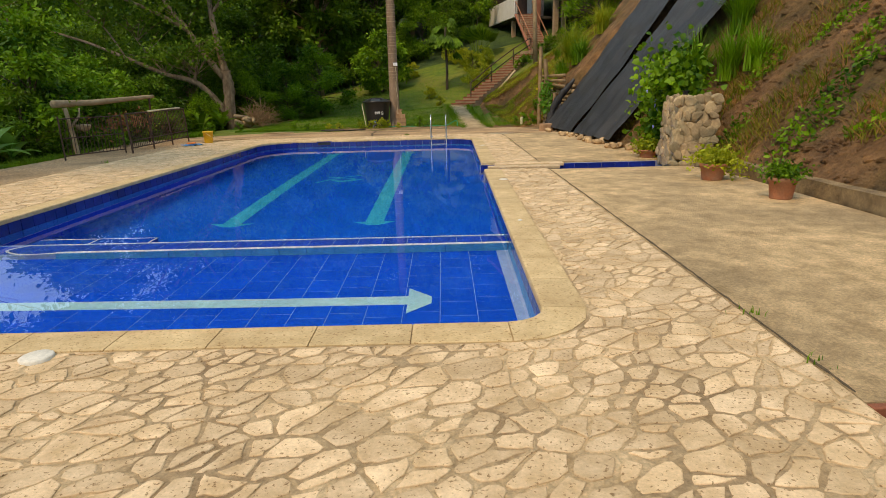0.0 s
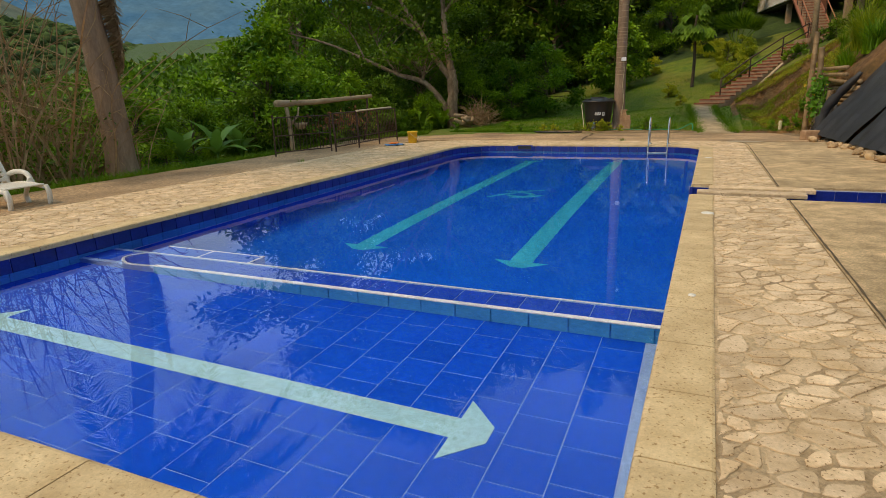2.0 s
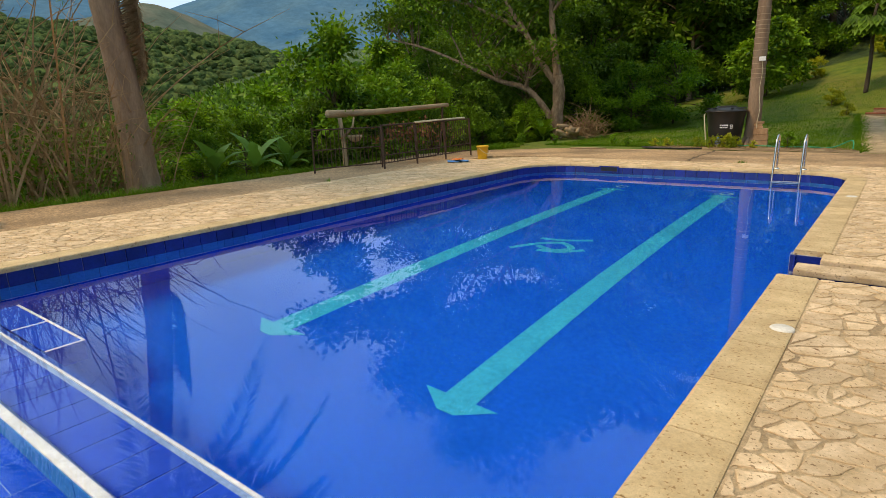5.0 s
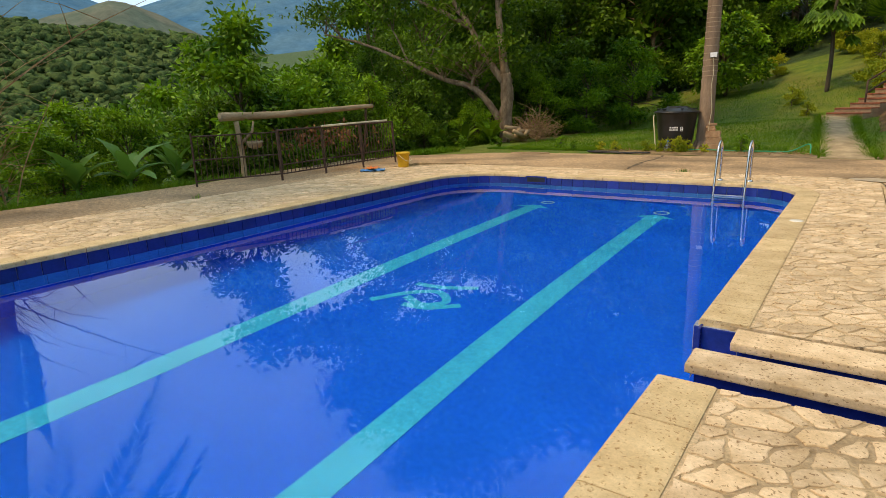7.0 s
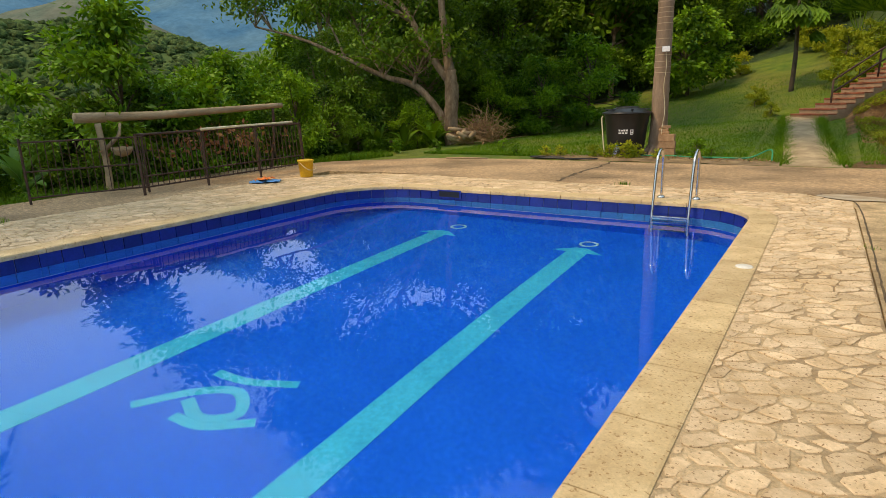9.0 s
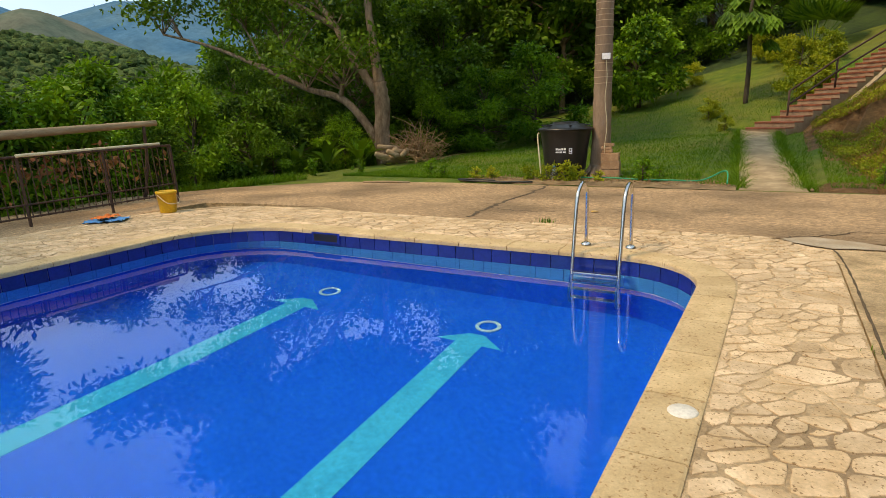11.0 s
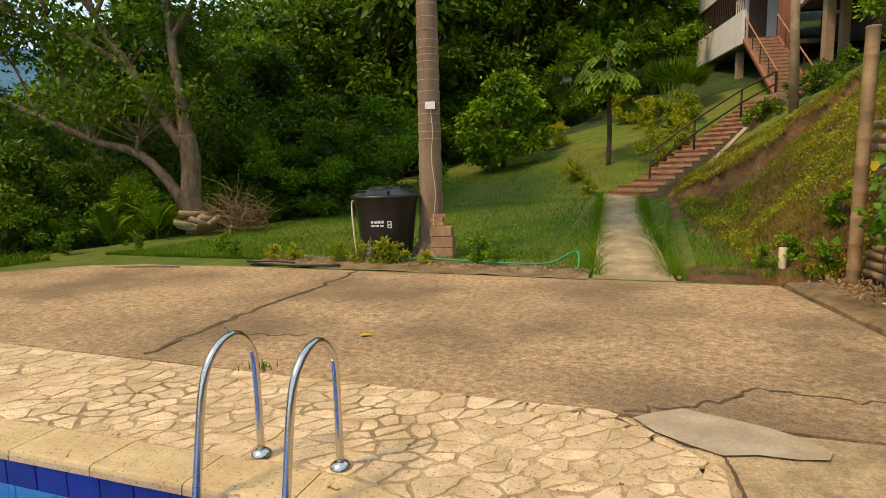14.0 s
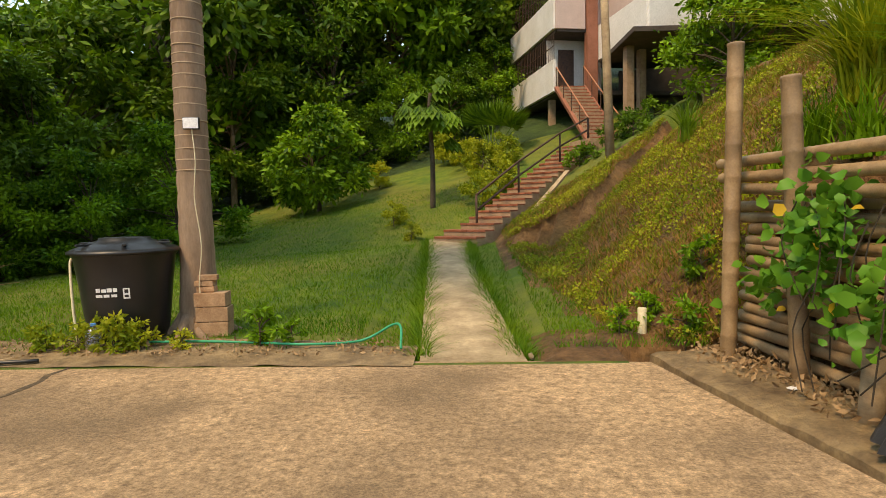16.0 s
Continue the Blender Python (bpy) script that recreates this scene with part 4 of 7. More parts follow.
def frond(length, rng_, leaflet, rise=0.5, sag=1.0, width=0.04, gaps=46):
    """A feather palm frond along +x: rachis tube and narrow leaflets."""
    v, f = [], []
    pts = [Vector((length * t * math.cos(0.25 * t), 0, length * (rise * t - sag * 0.5 * t * t))) for t in np.linspace(0, 1, 10)]
    tube(pts, np.linspace(0.03, 0.006, 10), 5, v, f, cap=False)
    tri = []
    for k in range(gaps):
        t = 0.12 + 0.87 * k / gaps
        i = min(8, int(t * 9))
        p = pts[i].lerp(pts[i + 1], t * 9 - i)
        ll = leaflet * math.sin(math.pi * min(0.97, 0.25 + 0.7 * t))
        for s in (-1, 1):
            d = Vector((0.5, s, -0.35 + 0.3 * rng_.normal())).normalized()
            a = len(v)
            v += [p, p + d * ll * 0.4 + Vector((width, 0, 0.01)), p + d * ll - Vector((0, 0, ll * 0.25)), p + d * ll * 0.4 - Vector((width, 0, 0.01))]
            tri += [(a, a + 1, a + 2), (a, a + 2, a + 3)]
    return v, f + tri


def palm_tree(name, label, x, y, height, r0, r1, lean, seed, fronds=15, dead=False, collar=True, reach=3.7, sag=1.15):
    rng_ = np.random.default_rng(seed)
    ob = thing(name, label, "palm tree", (x, y, rough_z(x, y) - 0.02))
    n = int(height / 0.16)
    v, f = [], []
    pts, rad = [], []
    for k in range(n + 1):
        t = k / n
        bulge = 0.10 * math.exp(-t * height / 0.35)
        pts.append((lean[0] * t * t, lean[1] * t * t, height * t))
        rad.append(r0 + (r1 - r0) * min(1, t * 1.3) + bulge + (0.006 if k % 2 else -0.004))
    tube(pts, rad, 18, v, f, wobble=0.03, seed=seed)
    part("trunk", mesh_of("trunk", v, f, M_PALM, True), parent=ob, label="ringed brown palm trunk")
    for k in range(2, int(height / 0.17)):
        v, f = [], []
        t = k * 0.17 * (1 + 0.02 * math.sin(k * 7)) / height
        if collar and t < 0.99 and height * t > 2.2:
            rr = r0 + (r1 - r0) * min(1, t * 1.3) + 0.004
            tube([(lean[0] * t * t, lean[1] * t * t, height * t), (lean[0] * t * t, lean[1] * t * t, height * t + 0.012)], rr + 0.004, 18, v, f)
            part("leaf_scar", mesh_of("leaf_scar", v, f, M_SCAR), parent=ob, label="pale leaf scar ring")
    top = Vector((lean[0], lean[1], height))
    if collar:
        v, f = tube([top, top + Vector((0, 0, 0.9)), top + Vector((0, 0, 1.9))], [r1 * 1.02, r1 * 0.9, r1 * 0.4], 14)
        part("crownshaft", mesh_of("crownshaft", v, f, M_LEAF_B, True), parent=ob, label="smooth green crownshaft")
    for k in range(fronds):
        v, f = frond(reach * (1 + 0.18 * rng_.random()), rng_, 0.8, 0.95 - 1.1 * (k % 3) / 2.6, sag, gaps=64)
        m = Matrix.Translation(top + Vector((0, 0, 1.75 if collar else 0.1))) @ pose(0, 0, 0, 0, 0, 360 * k / fronds + rng_.uniform(-12, 12))
        part("frond", mesh_of("frond", v, f, M_LEAF_M), parent=ob, m=m)
    if dead:
        for k in range(6):
            v, f = frond(1.9 + 0.2 * k, rng_, 0.42, 0.1, 0.3, 0.02, 44)
            m = pose(0.02 + 0.03 * k, 0.2 + 0.02 * k, 4.55 + 0.12 * k, 0, 80 + 2 * k, 35 + 12 * k)
            part("dead_frond", mesh_of("dead_frond", v, f, M_TWIG), parent=ob, label="dry brown hanging frond", m=m)
    return ob


palm_tree("palm_tree", "tall palm with a smooth ringed trunk beside the water tank", -2.27, 27.72, 8.0, 0.225, 0.185, (0.0, 0.1), 3, fronds=17, dead=False)
palm_tree("palm_tree", "tall leaning palm with dry hanging fronds at the yard edge", -11.75, 11.85, 8.3, 0.33, 0.24, (-0.4, -0.8), 8, fronds=18, dead=True, collar=False, reach=4.3, sag=1.75)

# the forest
tall_a = broad_tree(1, 15, 4.6, 15000, 0.46, M_LEAF_M, M_BARK, 40, 0.16)
tall_b = broad_tree(2, 13, 4.2, 14000, 0.36, M_LEAF_F, M_BARK, 36, 0.15)
tall_c = broad_tree(3, 14, 4.8, 14000, 0.44, M_LEAF_D, M_BARK_D, 38, 0.12)
feather = broad_tree(4, 11, 4.4, 15000, 0.24, M_LEAF_F, M_BARK, 30, 0.35)
FOREST = [(-26, 43, 0.7), (-19.5, 42.5, 0.72), (-15.5, 45, 0.8), (-22, 49, 0.9), (-12, 49.5, 1.25), (-16.5, 54, 1.3), (-7.5, 54.5, 1.3), (-2.5, 55, 1.25), (1.2, 58, 1.25), (-11, 60, 1.2), (-5, 62, 1.2), (2.5, 66, 1.2),
          (-27, 55, 1.2), (-21, 62, 1.2), (-32, 46, 1.0), (8, 66, 1.3), (14, 62, 1.2), (19, 55, 1.1), (-14.5, 39, 0.55), (-18.5, 36.5, 0.45), (-12.8, 38, 0.5), (-9.5, 47, 0.8), (-5.8, 50, 0.75), (21, 46, 1.0), (24, 36, 1.0), (-38, 58, 1.2),
          (-31, 66, 1.2), (-13, 70, 1.3), (-3, 74, 1.3), (-22, 75, 1.3)]
kinds = [tall_a, tall_b, tall_c]
rnd = random.Random(21)
first = {}
for k, (tx, ty, sc) in enumerate(FOREST):
    kd = (k * 7 + k // 3) % 3
    gz = rough_z(tx, ty)
    if kd not in first:
        first[kd] = put("forest_tree", kinds[kd], "tall dark green forest tree behind the lawn", "tree", tx, ty, gz, rnd.uniform(0, 360), sc, "forest trees")
    else:
        ob = copy_thing(first[kd], pose(tx, ty, gz, 0, 0, rnd.uniform(0, 360)))
        ob.scale = (sc * rnd.uniform(0.9, 1.1), sc * rnd.uniform(0.9, 1.1), sc)
put("feathery_tree", feather, "feathery light green tree above the fence", "tree", -18.5, 31.5, None, 40, 0.58)
put("feathery_tree", feather, "feathery light green tree beyond the big tree", "tree", -14.5, 34.0, None, 200, 0.72)
put("feathery_tree", feather, "feathery light green tree at the wood edge", "tree", -20.5, 36.5, None, 120, 0.75)

# understorey: shrubs along the yard's west edge and the wood edge
shrub_a = broad_tree(11, 3.2, 1.5, 9500, 0.135, M_LEAF_M, M_BARK_D, 22, 0.08, 0.05)
shrub_b = broad_tree(12, 3.4, 1.5, 9500, 0.135, M_LEAF_B, M_BARK_D, 22, 0.06, 0.05)
shrub_c = broad_tree(13, 3.0, 1.6, 9500, 0.135, M_LEAF_D, M_BARK_D, 22, 0.05, 0.05)
SHRUBS = [(-9.6, 36.5, 1.0, 1), (-7.9, 38.2, 1.15, 1), (-11.6, 35.6, 1.0, 0), (-13.0, 33.0, 0.9, 2), (-14.5, 29.5, 1.0, 2), (-12.8, 27.2, 0.6, 2), (-13.6, 24.8, 1.0, 0), (-14.6, 22.4, 0.72, 1), (-15.8, 25.5, 1.1, 1),
          (-13.2, 19.8, 0.95, 2), (-12.7, 17.6, 0.8, 2), (-13.0, 18.7, 1.32, 1), (-12.9, 21.4, 1.0, 1), (-13.4, 15.6, 0.7, 0), (-15.5, 15.2, 0.9, 0), (-17.0, 21.5, 0.8, 0), (-18.5, 17.0, 0.75, 2), (-18.0, 12.0, 0.7, 0), (-20.5, 9.5, 0.9, 1), (-17.5, 7.5, 0.8, 2),
          (-15.0, 4.5, 0.8, 0), (-22, 14.5, 0.9, 2), (-12.2, 30.2, 0.65, 0), (-18, 28, 1.6, 0), (-21, 23, 0.8, 2), (-22, 30.5, 1.4, 2), (-25, 20, 1.1, 0), (-11.9, 22.6, 0.6, 2), (-12.3, 13.6, 0.45, 1), (-13.9, 27.6, 1.1, 2),
          (-27, 30, 1.4, 1), (-7.0, 47.5, 1.2, 2), (-4.0, 49, 1.2, 2), (-10.5, 41.5, 1.1, 2), (-12.8, 40, 1.3, 2), (-1.5, 50, 1.3, 0), (1.0, 50.5, 1.3, 2), (3.0, 53, 1.4, 0), (-28, 34, 1.6, 2), (-24, 9, 1.0, 0), (-27, 13, 1.2, 1)]
shrub_kinds, first = [shrub_a, shrub_b, shrub_c], {}
shrub_labels = ["mid green leafy shrub at the yard edge", "bright green leafy shrub at the yard edge", "dark green dense shrub in the shade"]
for tx, ty, sc, kd in SHRUBS:
    gz = rough_z(tx, ty)
    if kd not in first:
        first[kd] = put("shrub", shrub_kinds[kd], shrub_labels[kd], "shrub", tx, ty, gz, rnd.uniform(0, 360), sc, "shrubs at the yard edge")
    else:
        ob = copy_thing(first[kd], pose(tx, ty, gz, 0, 0, rnd.uniform(0, 360)))
        ob.scale = (sc * rnd.uniform(0.9, 1.15), sc * rnd.uniform(0.9, 1.15), sc)
put("mango_tree", broad_tree(15, 4.0, 1.55, 8500, 0.24, M_LEAF_M, M_BARK_D, 30, 0.06, 0.12, 0.8), "round dense mango tree on the lawn", "tree", -4.25, 42.3, None, 0, 1.0)

# the big half-bare tree by the wood pile: limbs as they fork
TB = Vector((-11.45, 31.3, -0.62))
big = thing("big_tree", "large forked tree with grey bark and thin feathery foliage", "tree", tuple(TB))
v, f = [], []
BOUGHS = [([(0.25, -0.3, 0), (0.2, 1.2, 0), (0.28, 2.6, 0), (0.2, 3.4, 0)], 0.42, 0.34), ([(0.2, 3.3, 0), (-0.05, 4.6, 0.1), (-0.25, 6.2, 0.2), (-0.35, 8.4, 0.3), (-0.2, 10.5, 0.4)], 0.27, 0.08),
         ([(0.15, 3.0, 0), (-0.7, 4.2, -0.2), (-1.3, 5.4, -0.4), (-2.3, 6.9, -0.5), (-3.0, 9.0, -0.6)], 0.25, 0.07), ([(-1.3, 5.4, -0.4), (-2.6, 6.2, -0.9), (-4.4, 7.0, -1.4), (-6.4, 7.4, -1.9)], 0.16, 0.04),
         ([(0.1, 1.1, 0), (-0.5, 2.1, -0.2), (-1.3, 2.9, -0.4), (-2.6, 3.3, -0.7), (-4.2, 4.1, -1.2), (-6.2, 5.0, -1.8), (-8.2, 5.6, -2.4)], 0.24, 0.05), ([(-1.3, 2.9, -0.4), (-1.1, 3.4, -0.5)], 0.12, 0.09),
         ([(-2.6, 3.3, -0.7), (-3.4, 4.3, -0.6), (-4.2, 5.4, -0.4)], 0.08, 0.02), ([(-4.2, 4.1, -1.2), (-5.2, 5.6, -1.0), (-6.4, 6.6, -0.8)], 0.07, 0.02), ([(-0.25, 6.2, 0.2), (0.9, 7.6, 0.3), (1.8, 9.0, 0.6)], 0.12, 0.03),
         ([(-0.2, 10.5, 0.4), (0.3, 12.2, 0.6), (0.1, 14.2, 0.8)], 0.08, 0.02), ([(-3.0, 9.0, -0.6), (-3.6, 11.0, -0.8), (-3.4, 13.2, -0.6)], 0.07, 0.02), ([(1.8, 9.0, 0.6), (2.8, 10.6, 0.8), (3.4, 12.4, 1.0)], 0.05, 0.02),
         ([(-1.2, 10.0, 0), (-1.6, 12.0, -0.3), (-1.2, 14.0, -0.4)], 0.05, 0.02), ([(-6.4, 7.4, -1.9), (-7.6, 8.8, -2.2), (-8.2, 10.4, -2.2)], 0.04, 0.015), ([(-0.35, 8.4, 0.3), (1.0, 10.2, -0.2), (1.4, 12.0, -0.6)], 0.09, 0.02), ([(-3.4, 7.0, -1.1), (-4.6, 9.0, -1.4), (-5.2, 11.4, -1.4)], 0.09, 0.02),
         ([(-2.3, 6.9, -0.5), (-1.6, 8.4, -0.3), (-1.2, 10.0, 0)], 0.1, 0.03), ([(-0.3, 7.0, 0.2), (-1.0, 8.4, 0.5), (-1.3, 9.8, 0.9)], 0.11, 0.03),
         ([(-3.0, 9.0, -0.6), (-4.4, 11.6, -0.8), (-5.4, 14.4, -1.0), (-5.2, 17.0, -1.0)], 0.07, 0.025), ([(-2.3, 6.9, -0.5), (-4.2, 9.4, -1.0), (-6.8, 11.4, -1.2), (-9.4, 13.2, -1.5)], 0.12, 0.025),
         ([(-4.4, 7.0, -1.4), (-7.2, 8.8, -1.8), (-10.2, 9.8, -2.2), (-12.8, 10.4, -2.6)], 0.1, 0.02), ([(-0.2, 10.5, 0.4), (-1.6, 13.2, 0.6), (-2.4, 15.6, 0.4), (-2.6, 17.4, 0.2)], 0.07, 0.02),
         ([(-6.8, 11.4, -1.2), (-7.8, 13.2, -0.6), (-8.0, 15.4, -0.2)], 0.05, 0.02), ([(1.8, 9.0, 0.6), (3.2, 9.6, 0.2), (4.6, 9.8, -0.4)], 0.05, 0.02)]
tips = []
for pts, ra, rb in BOUGHS:
    path = smooth_path([(a, c, b) for a, b, c in pts], 5)
    tube(path, np.linspace(ra, rb, len(path)) * 0.75, 9, v, f, wobble=0.3, seed=len(path) + int(ra * 100))
    if rb < 0.1:
        tips += [path[-1], path[-3], path[len(path) // 2]]
rng = np.random.default_rng(33)
extra = []
for t_ in tips:
    for _ in range(4):
        e = Vector(t_) + Vector((rng.normal() * 0.9, rng.normal() * 0.9, 0.4 + rng.random() * 1.2))
        tube(smooth_path([t_, Vector(t_).lerp(e, 0.5) + Vector((0, 0, 0.15)), e], 3), np.linspace(0.03, 0.008, 7), 4, v, f, cap=False)
        extra.append(e)
part("trunk", mesh_of("trunk", v, f, M_BARK, True), parent=big, label="grey cracked bark, forked limbs")
cent, high = [], []
for e in extra:
    up = e[2] > 8.5
    p = rng.normal(size=(240 if up else 110, 3)) * ([0.7, 0.7, 0.34] if up else [0.62, 0.62, 0.24]) + np.array(e)
    (high if up else cent).append(p)
part("crown", leaf_mesh("crown", np.concatenate(cent), 0.2, M_LEAF_F, rng, droop=0.2, aspect=0.5), parent=big, label="sparse feathery foliage")
part("upper_crown", leaf_mesh("upper_crown", np.concatenate(high), 0.32, M_LEAF_D, rng, droop=0.2, aspect=0.55), parent=big, label="dense dark upper foliage")


# papaya, fan palm, bananas, yellow shrubs
def leaf_blade(length, width, rng_, arch=0.4, segs=7, fold=0.15, tears=True):
    """A large arching leaf along +x, with a folded midrib and uneven margin."""
    v, f = [], []
    for k in range(segs + 1):
        t = k / segs
        x, z = length * t, length * (arch * t - arch * 1.5 * t * t)
        w = width * math.sin(math.pi * min(0.99, 0.08 + 0.9 * t)) ** 0.8 * (1 + (0.2 * rng_.normal() if tears else 0))
        v += [(x, -w / 2, z + fold * w), (x, 0, z), (x, w / 2, z + fold * w)]
    for k in range(segs):
        for q in (0, 1):
            a = k * 3 + q
            f.append((a, a + 1, a + 4, a + 3))
    return v, f


def turned(v, m):
    return [tuple(m @ Vector(p)) for p in v]


def stalk_plant(name, label, category, x, y, stem_h, stem_r, count, length, width, material, seed, up=(35, 75), stem_mat=None, z=None, arch=0.4, fold=0.15, petiole=0.0):
    rng_ = np.random.default_rng(seed)
    ob = thing(name, label, category, (x, y, rough_z(x, y) if z is None else z))
    if stem_h:
        v, f = tube([(0, 0, -0.1), (0.03, 0, stem_h * 0.5), (0, 0.02, stem_h)], [stem_r, stem_r * 0.8, stem_r * 0.6], 9)
        part("stem", mesh_of("stem", v, f, stem_mat or material, True), parent=ob)
    for k in range(count):
        v, f = leaf_blade(length * rng_.uniform(0.7, 1.1), width, rng_, arch, fold=fold)
        v = [(p[0] + petiole, p[1], p[2]) for p in v]
        if petiole:
            tube([(0, 0, 0), (petiole, 0, 0)], 0.012, 4, v, f, cap=False)
        el = rng_.uniform(*up)
        m = Matrix.Translation((0, 0, stem_h * rng_.uniform(0.9, 1.0))) @ Matrix.Rotation(radians(360 * k / count + rng_.uniform(-20, 20)), 4, "Z") @ Matrix.Rotation(radians(-el), 4, "Y")
        part("leaf", mesh_of("leaf", v, f, material, True), parent=ob, m=m)
    return ob


rng = np.random.default_rng(40)
pap = put("papaya_tree", [], "papaya tree with drooping lobed leaves on the lawn", "tree", 0.27, 40.0, None)
v, f = tube(smooth_path([(0, 0, -0.2), (0.03, 0, 1.5), (-0.05, 0, 3.2), (0, 0, 3.9)], 4), np.linspace(0.10, 0.06, 13), 9)
part("trunk", mesh_of("trunk", v, f, M_BARK_D, True), parent=pap)
for k in range(46):
    a, el = k * 2.4, -0.7 + 1.9 * ((k * 0.618) % 1)
    v, f = [], []
    d = Vector((math.cos(a) * math.cos(el), math.sin(a) * math.cos(el), math.sin(el)))
    p0 = Vector((0, 0, 2.95 + 0.85 * ((k * 0.37) % 1)))
    p1 = p0 + d * rng.uniform(0.6, 1.0)
    tube([p0, p1], 0.014, 4, v, f, cap=False)
    for lobe in range(9):
        b = a + (lobe - 4) * 0.5
        q = Vector((math.cos(b), math.sin(b), -0.95)).normalized()
        s = len(v)
        w = q.cross(Vector((0, 0, 1))).normalized() * 0.19
        ln = 0.66 - 0.03 * abs(lobe - 4)
        v += [p1, p1 + q * ln * 0.55 + w, p1 + q * ln - Vector((0, 0, 0.12)), p1 + q * ln * 0.55 - w]
        f += [(s, s + 1, s + 2), (s, s + 2, s + 3)]
    part("leaf", mesh_of("leaf", v, f, M_LEAF_D), parent=pap)
fan = put("fan_palm", [], "grey green fan palm below the house", "palm tree", 2.6, 45.8, None)
for k in range(14):
    v, f = [], []
    a, el = k * 2.4, 0.8 + 0.7 * ((k * 0.618) % 1)
    d = Vector((math.cos(a) * math.cos(el), math.sin(a) * math.cos(el), math.sin(el)))
    p1 = d * 1.5
    tube([(0, 0, 0), p1], 0.02, 4, v, f, cap=False)
    side = d.cross(Vector((0, 0, 1))).normalized()
    for lobe in range(19):
        b = (lobe - 9) * 0.16
        q = (d * math.cos(b) + side * math.sin(b)).normalized()
        w = q.cross(side.cross(d)).normalized() * 0.05
        s = len(v)
        v += [p1, p1 + q * 0.75 + w, p1 + q * 1.15, p1 + q * 0.75 - w]
        f += [(s, s + 1, s + 2), (s, s + 2, s + 3)]
    part("fan_leaf", mesh_of("fan_leaf", v, f, M_LEAF_F), parent=fan)
for bx, by, s_ in ((-11.45, 14.6, 1), (-11.7, 13.6, 2), (-11.9, 16.0, 3)):
    stalk_plant("banana_plant", "young banana plant with broad bright leaves", "plant", bx, by, 0.35, 0.05, 7, 1.15, 0.32, M_LEAF_BAN, s_, (15, 70))
for k, (bx, by) in enumerate(((-12.4, 27.9), (-13.2, 26.9), (-11.9, 28.9), (-13.9, 28.5), (-11.2, 29.8))):
    stalk_plant("broadleaf_plant", "dark broad-leaved plant in the shade", "plant", bx, by, 0.25, 0.03, 12, 0.95, 0.26, M_LEAF_D, 50 + k, (20, 70), petiole=0.25)
ysh = broad_tree(17, 1.5, 0.9, 2600, 0.13, M_LEAF_Y, M_BARK_D, 14, 0.1, 0.03)
ysh_first = None
for tx, ty, sc in ((2.1, 43.0, 0.85), (2.9, 43.6, 0.85), (1.6, 44.6, 0.8), (2.6, 40.6, 0.8), (2.0, 39.2, 0.75), (-0.9, 38.4, 0.5), (-2.2, 44.5, 0.7), (-0.2, 36.9, 0.35), (0.9, 46, 1.0)):
    if ysh_first is None:
        ysh_first = put("yellow_shrub", ysh, "yellow-green ornamental shrub on the lawn slope", "shrub", tx, ty, None, 0, sc, "yellow shrubs")
    else:
        copy_thing(ysh_first, pose(tx, ty, rough_z(tx, ty), 0, 0, tx * 90)).scale = (sc, sc, sc)
small_y = broad_tree(18, 0.42, 0.24, 420, 0.075, M_LEAF_Y, M_BARK_D, 9, 0.1, 0.01)
small_g = broad_tree(19, 0.55, 0.25, 420, 0.085, M_LEAF_B, M_BARK_D, 9, 0.1, 0.012)
sy = sg = None
for k, (tx, ty, sc) in enumerate(((-5.2, 26.75, 0.7), (-4.75, 26.8, 0.75), (-3.75, 26.75, 0.85), (-2.85, 26.65, 1.1), (-3.3, 26.7, 0.9), (-2.05, 26.75, 0.6), (-3.1, 26.95, 1.0), (-2.6, 26.8, 0.9))):
    if sy is None:
        sy = put("border_plant", small_y, "small yellow-green border plant at the slab edge", "plant", tx, ty, None, 0, sc, "border plants")
    else:
        copy_thing(sy, pose(tx, ty, rough_z(tx, ty), 0, 0, k * 70)).scale = (sc,) * 3
for k, (tx, ty, sc) in enumerate(((-1.1, 26.75, 1.0), (-0.75, 26.9, 0.6), (-6.2, 26.9, 0.6), (4.05, 27.1, 0.9), (3.7, 27.6, 0.9), (3.3, 27.3, 0.7), (4.4, 27.5, 1.0), (-6.9, 27.4, 0.8), (-10.5, 26.6, 0.9), (-9.6, 27.6, 0.8))):
    if sg is None:
        sg = put("leafy_weed", small_g, "bushy green weed beside the yard", "plant", tx, ty, None, 0, sc, "weeds")
    else:
        copy_thing(sg, pose(tx, ty, rough_z(tx, ty), 0, 0, k * 70)).scale = (sc,) * 3

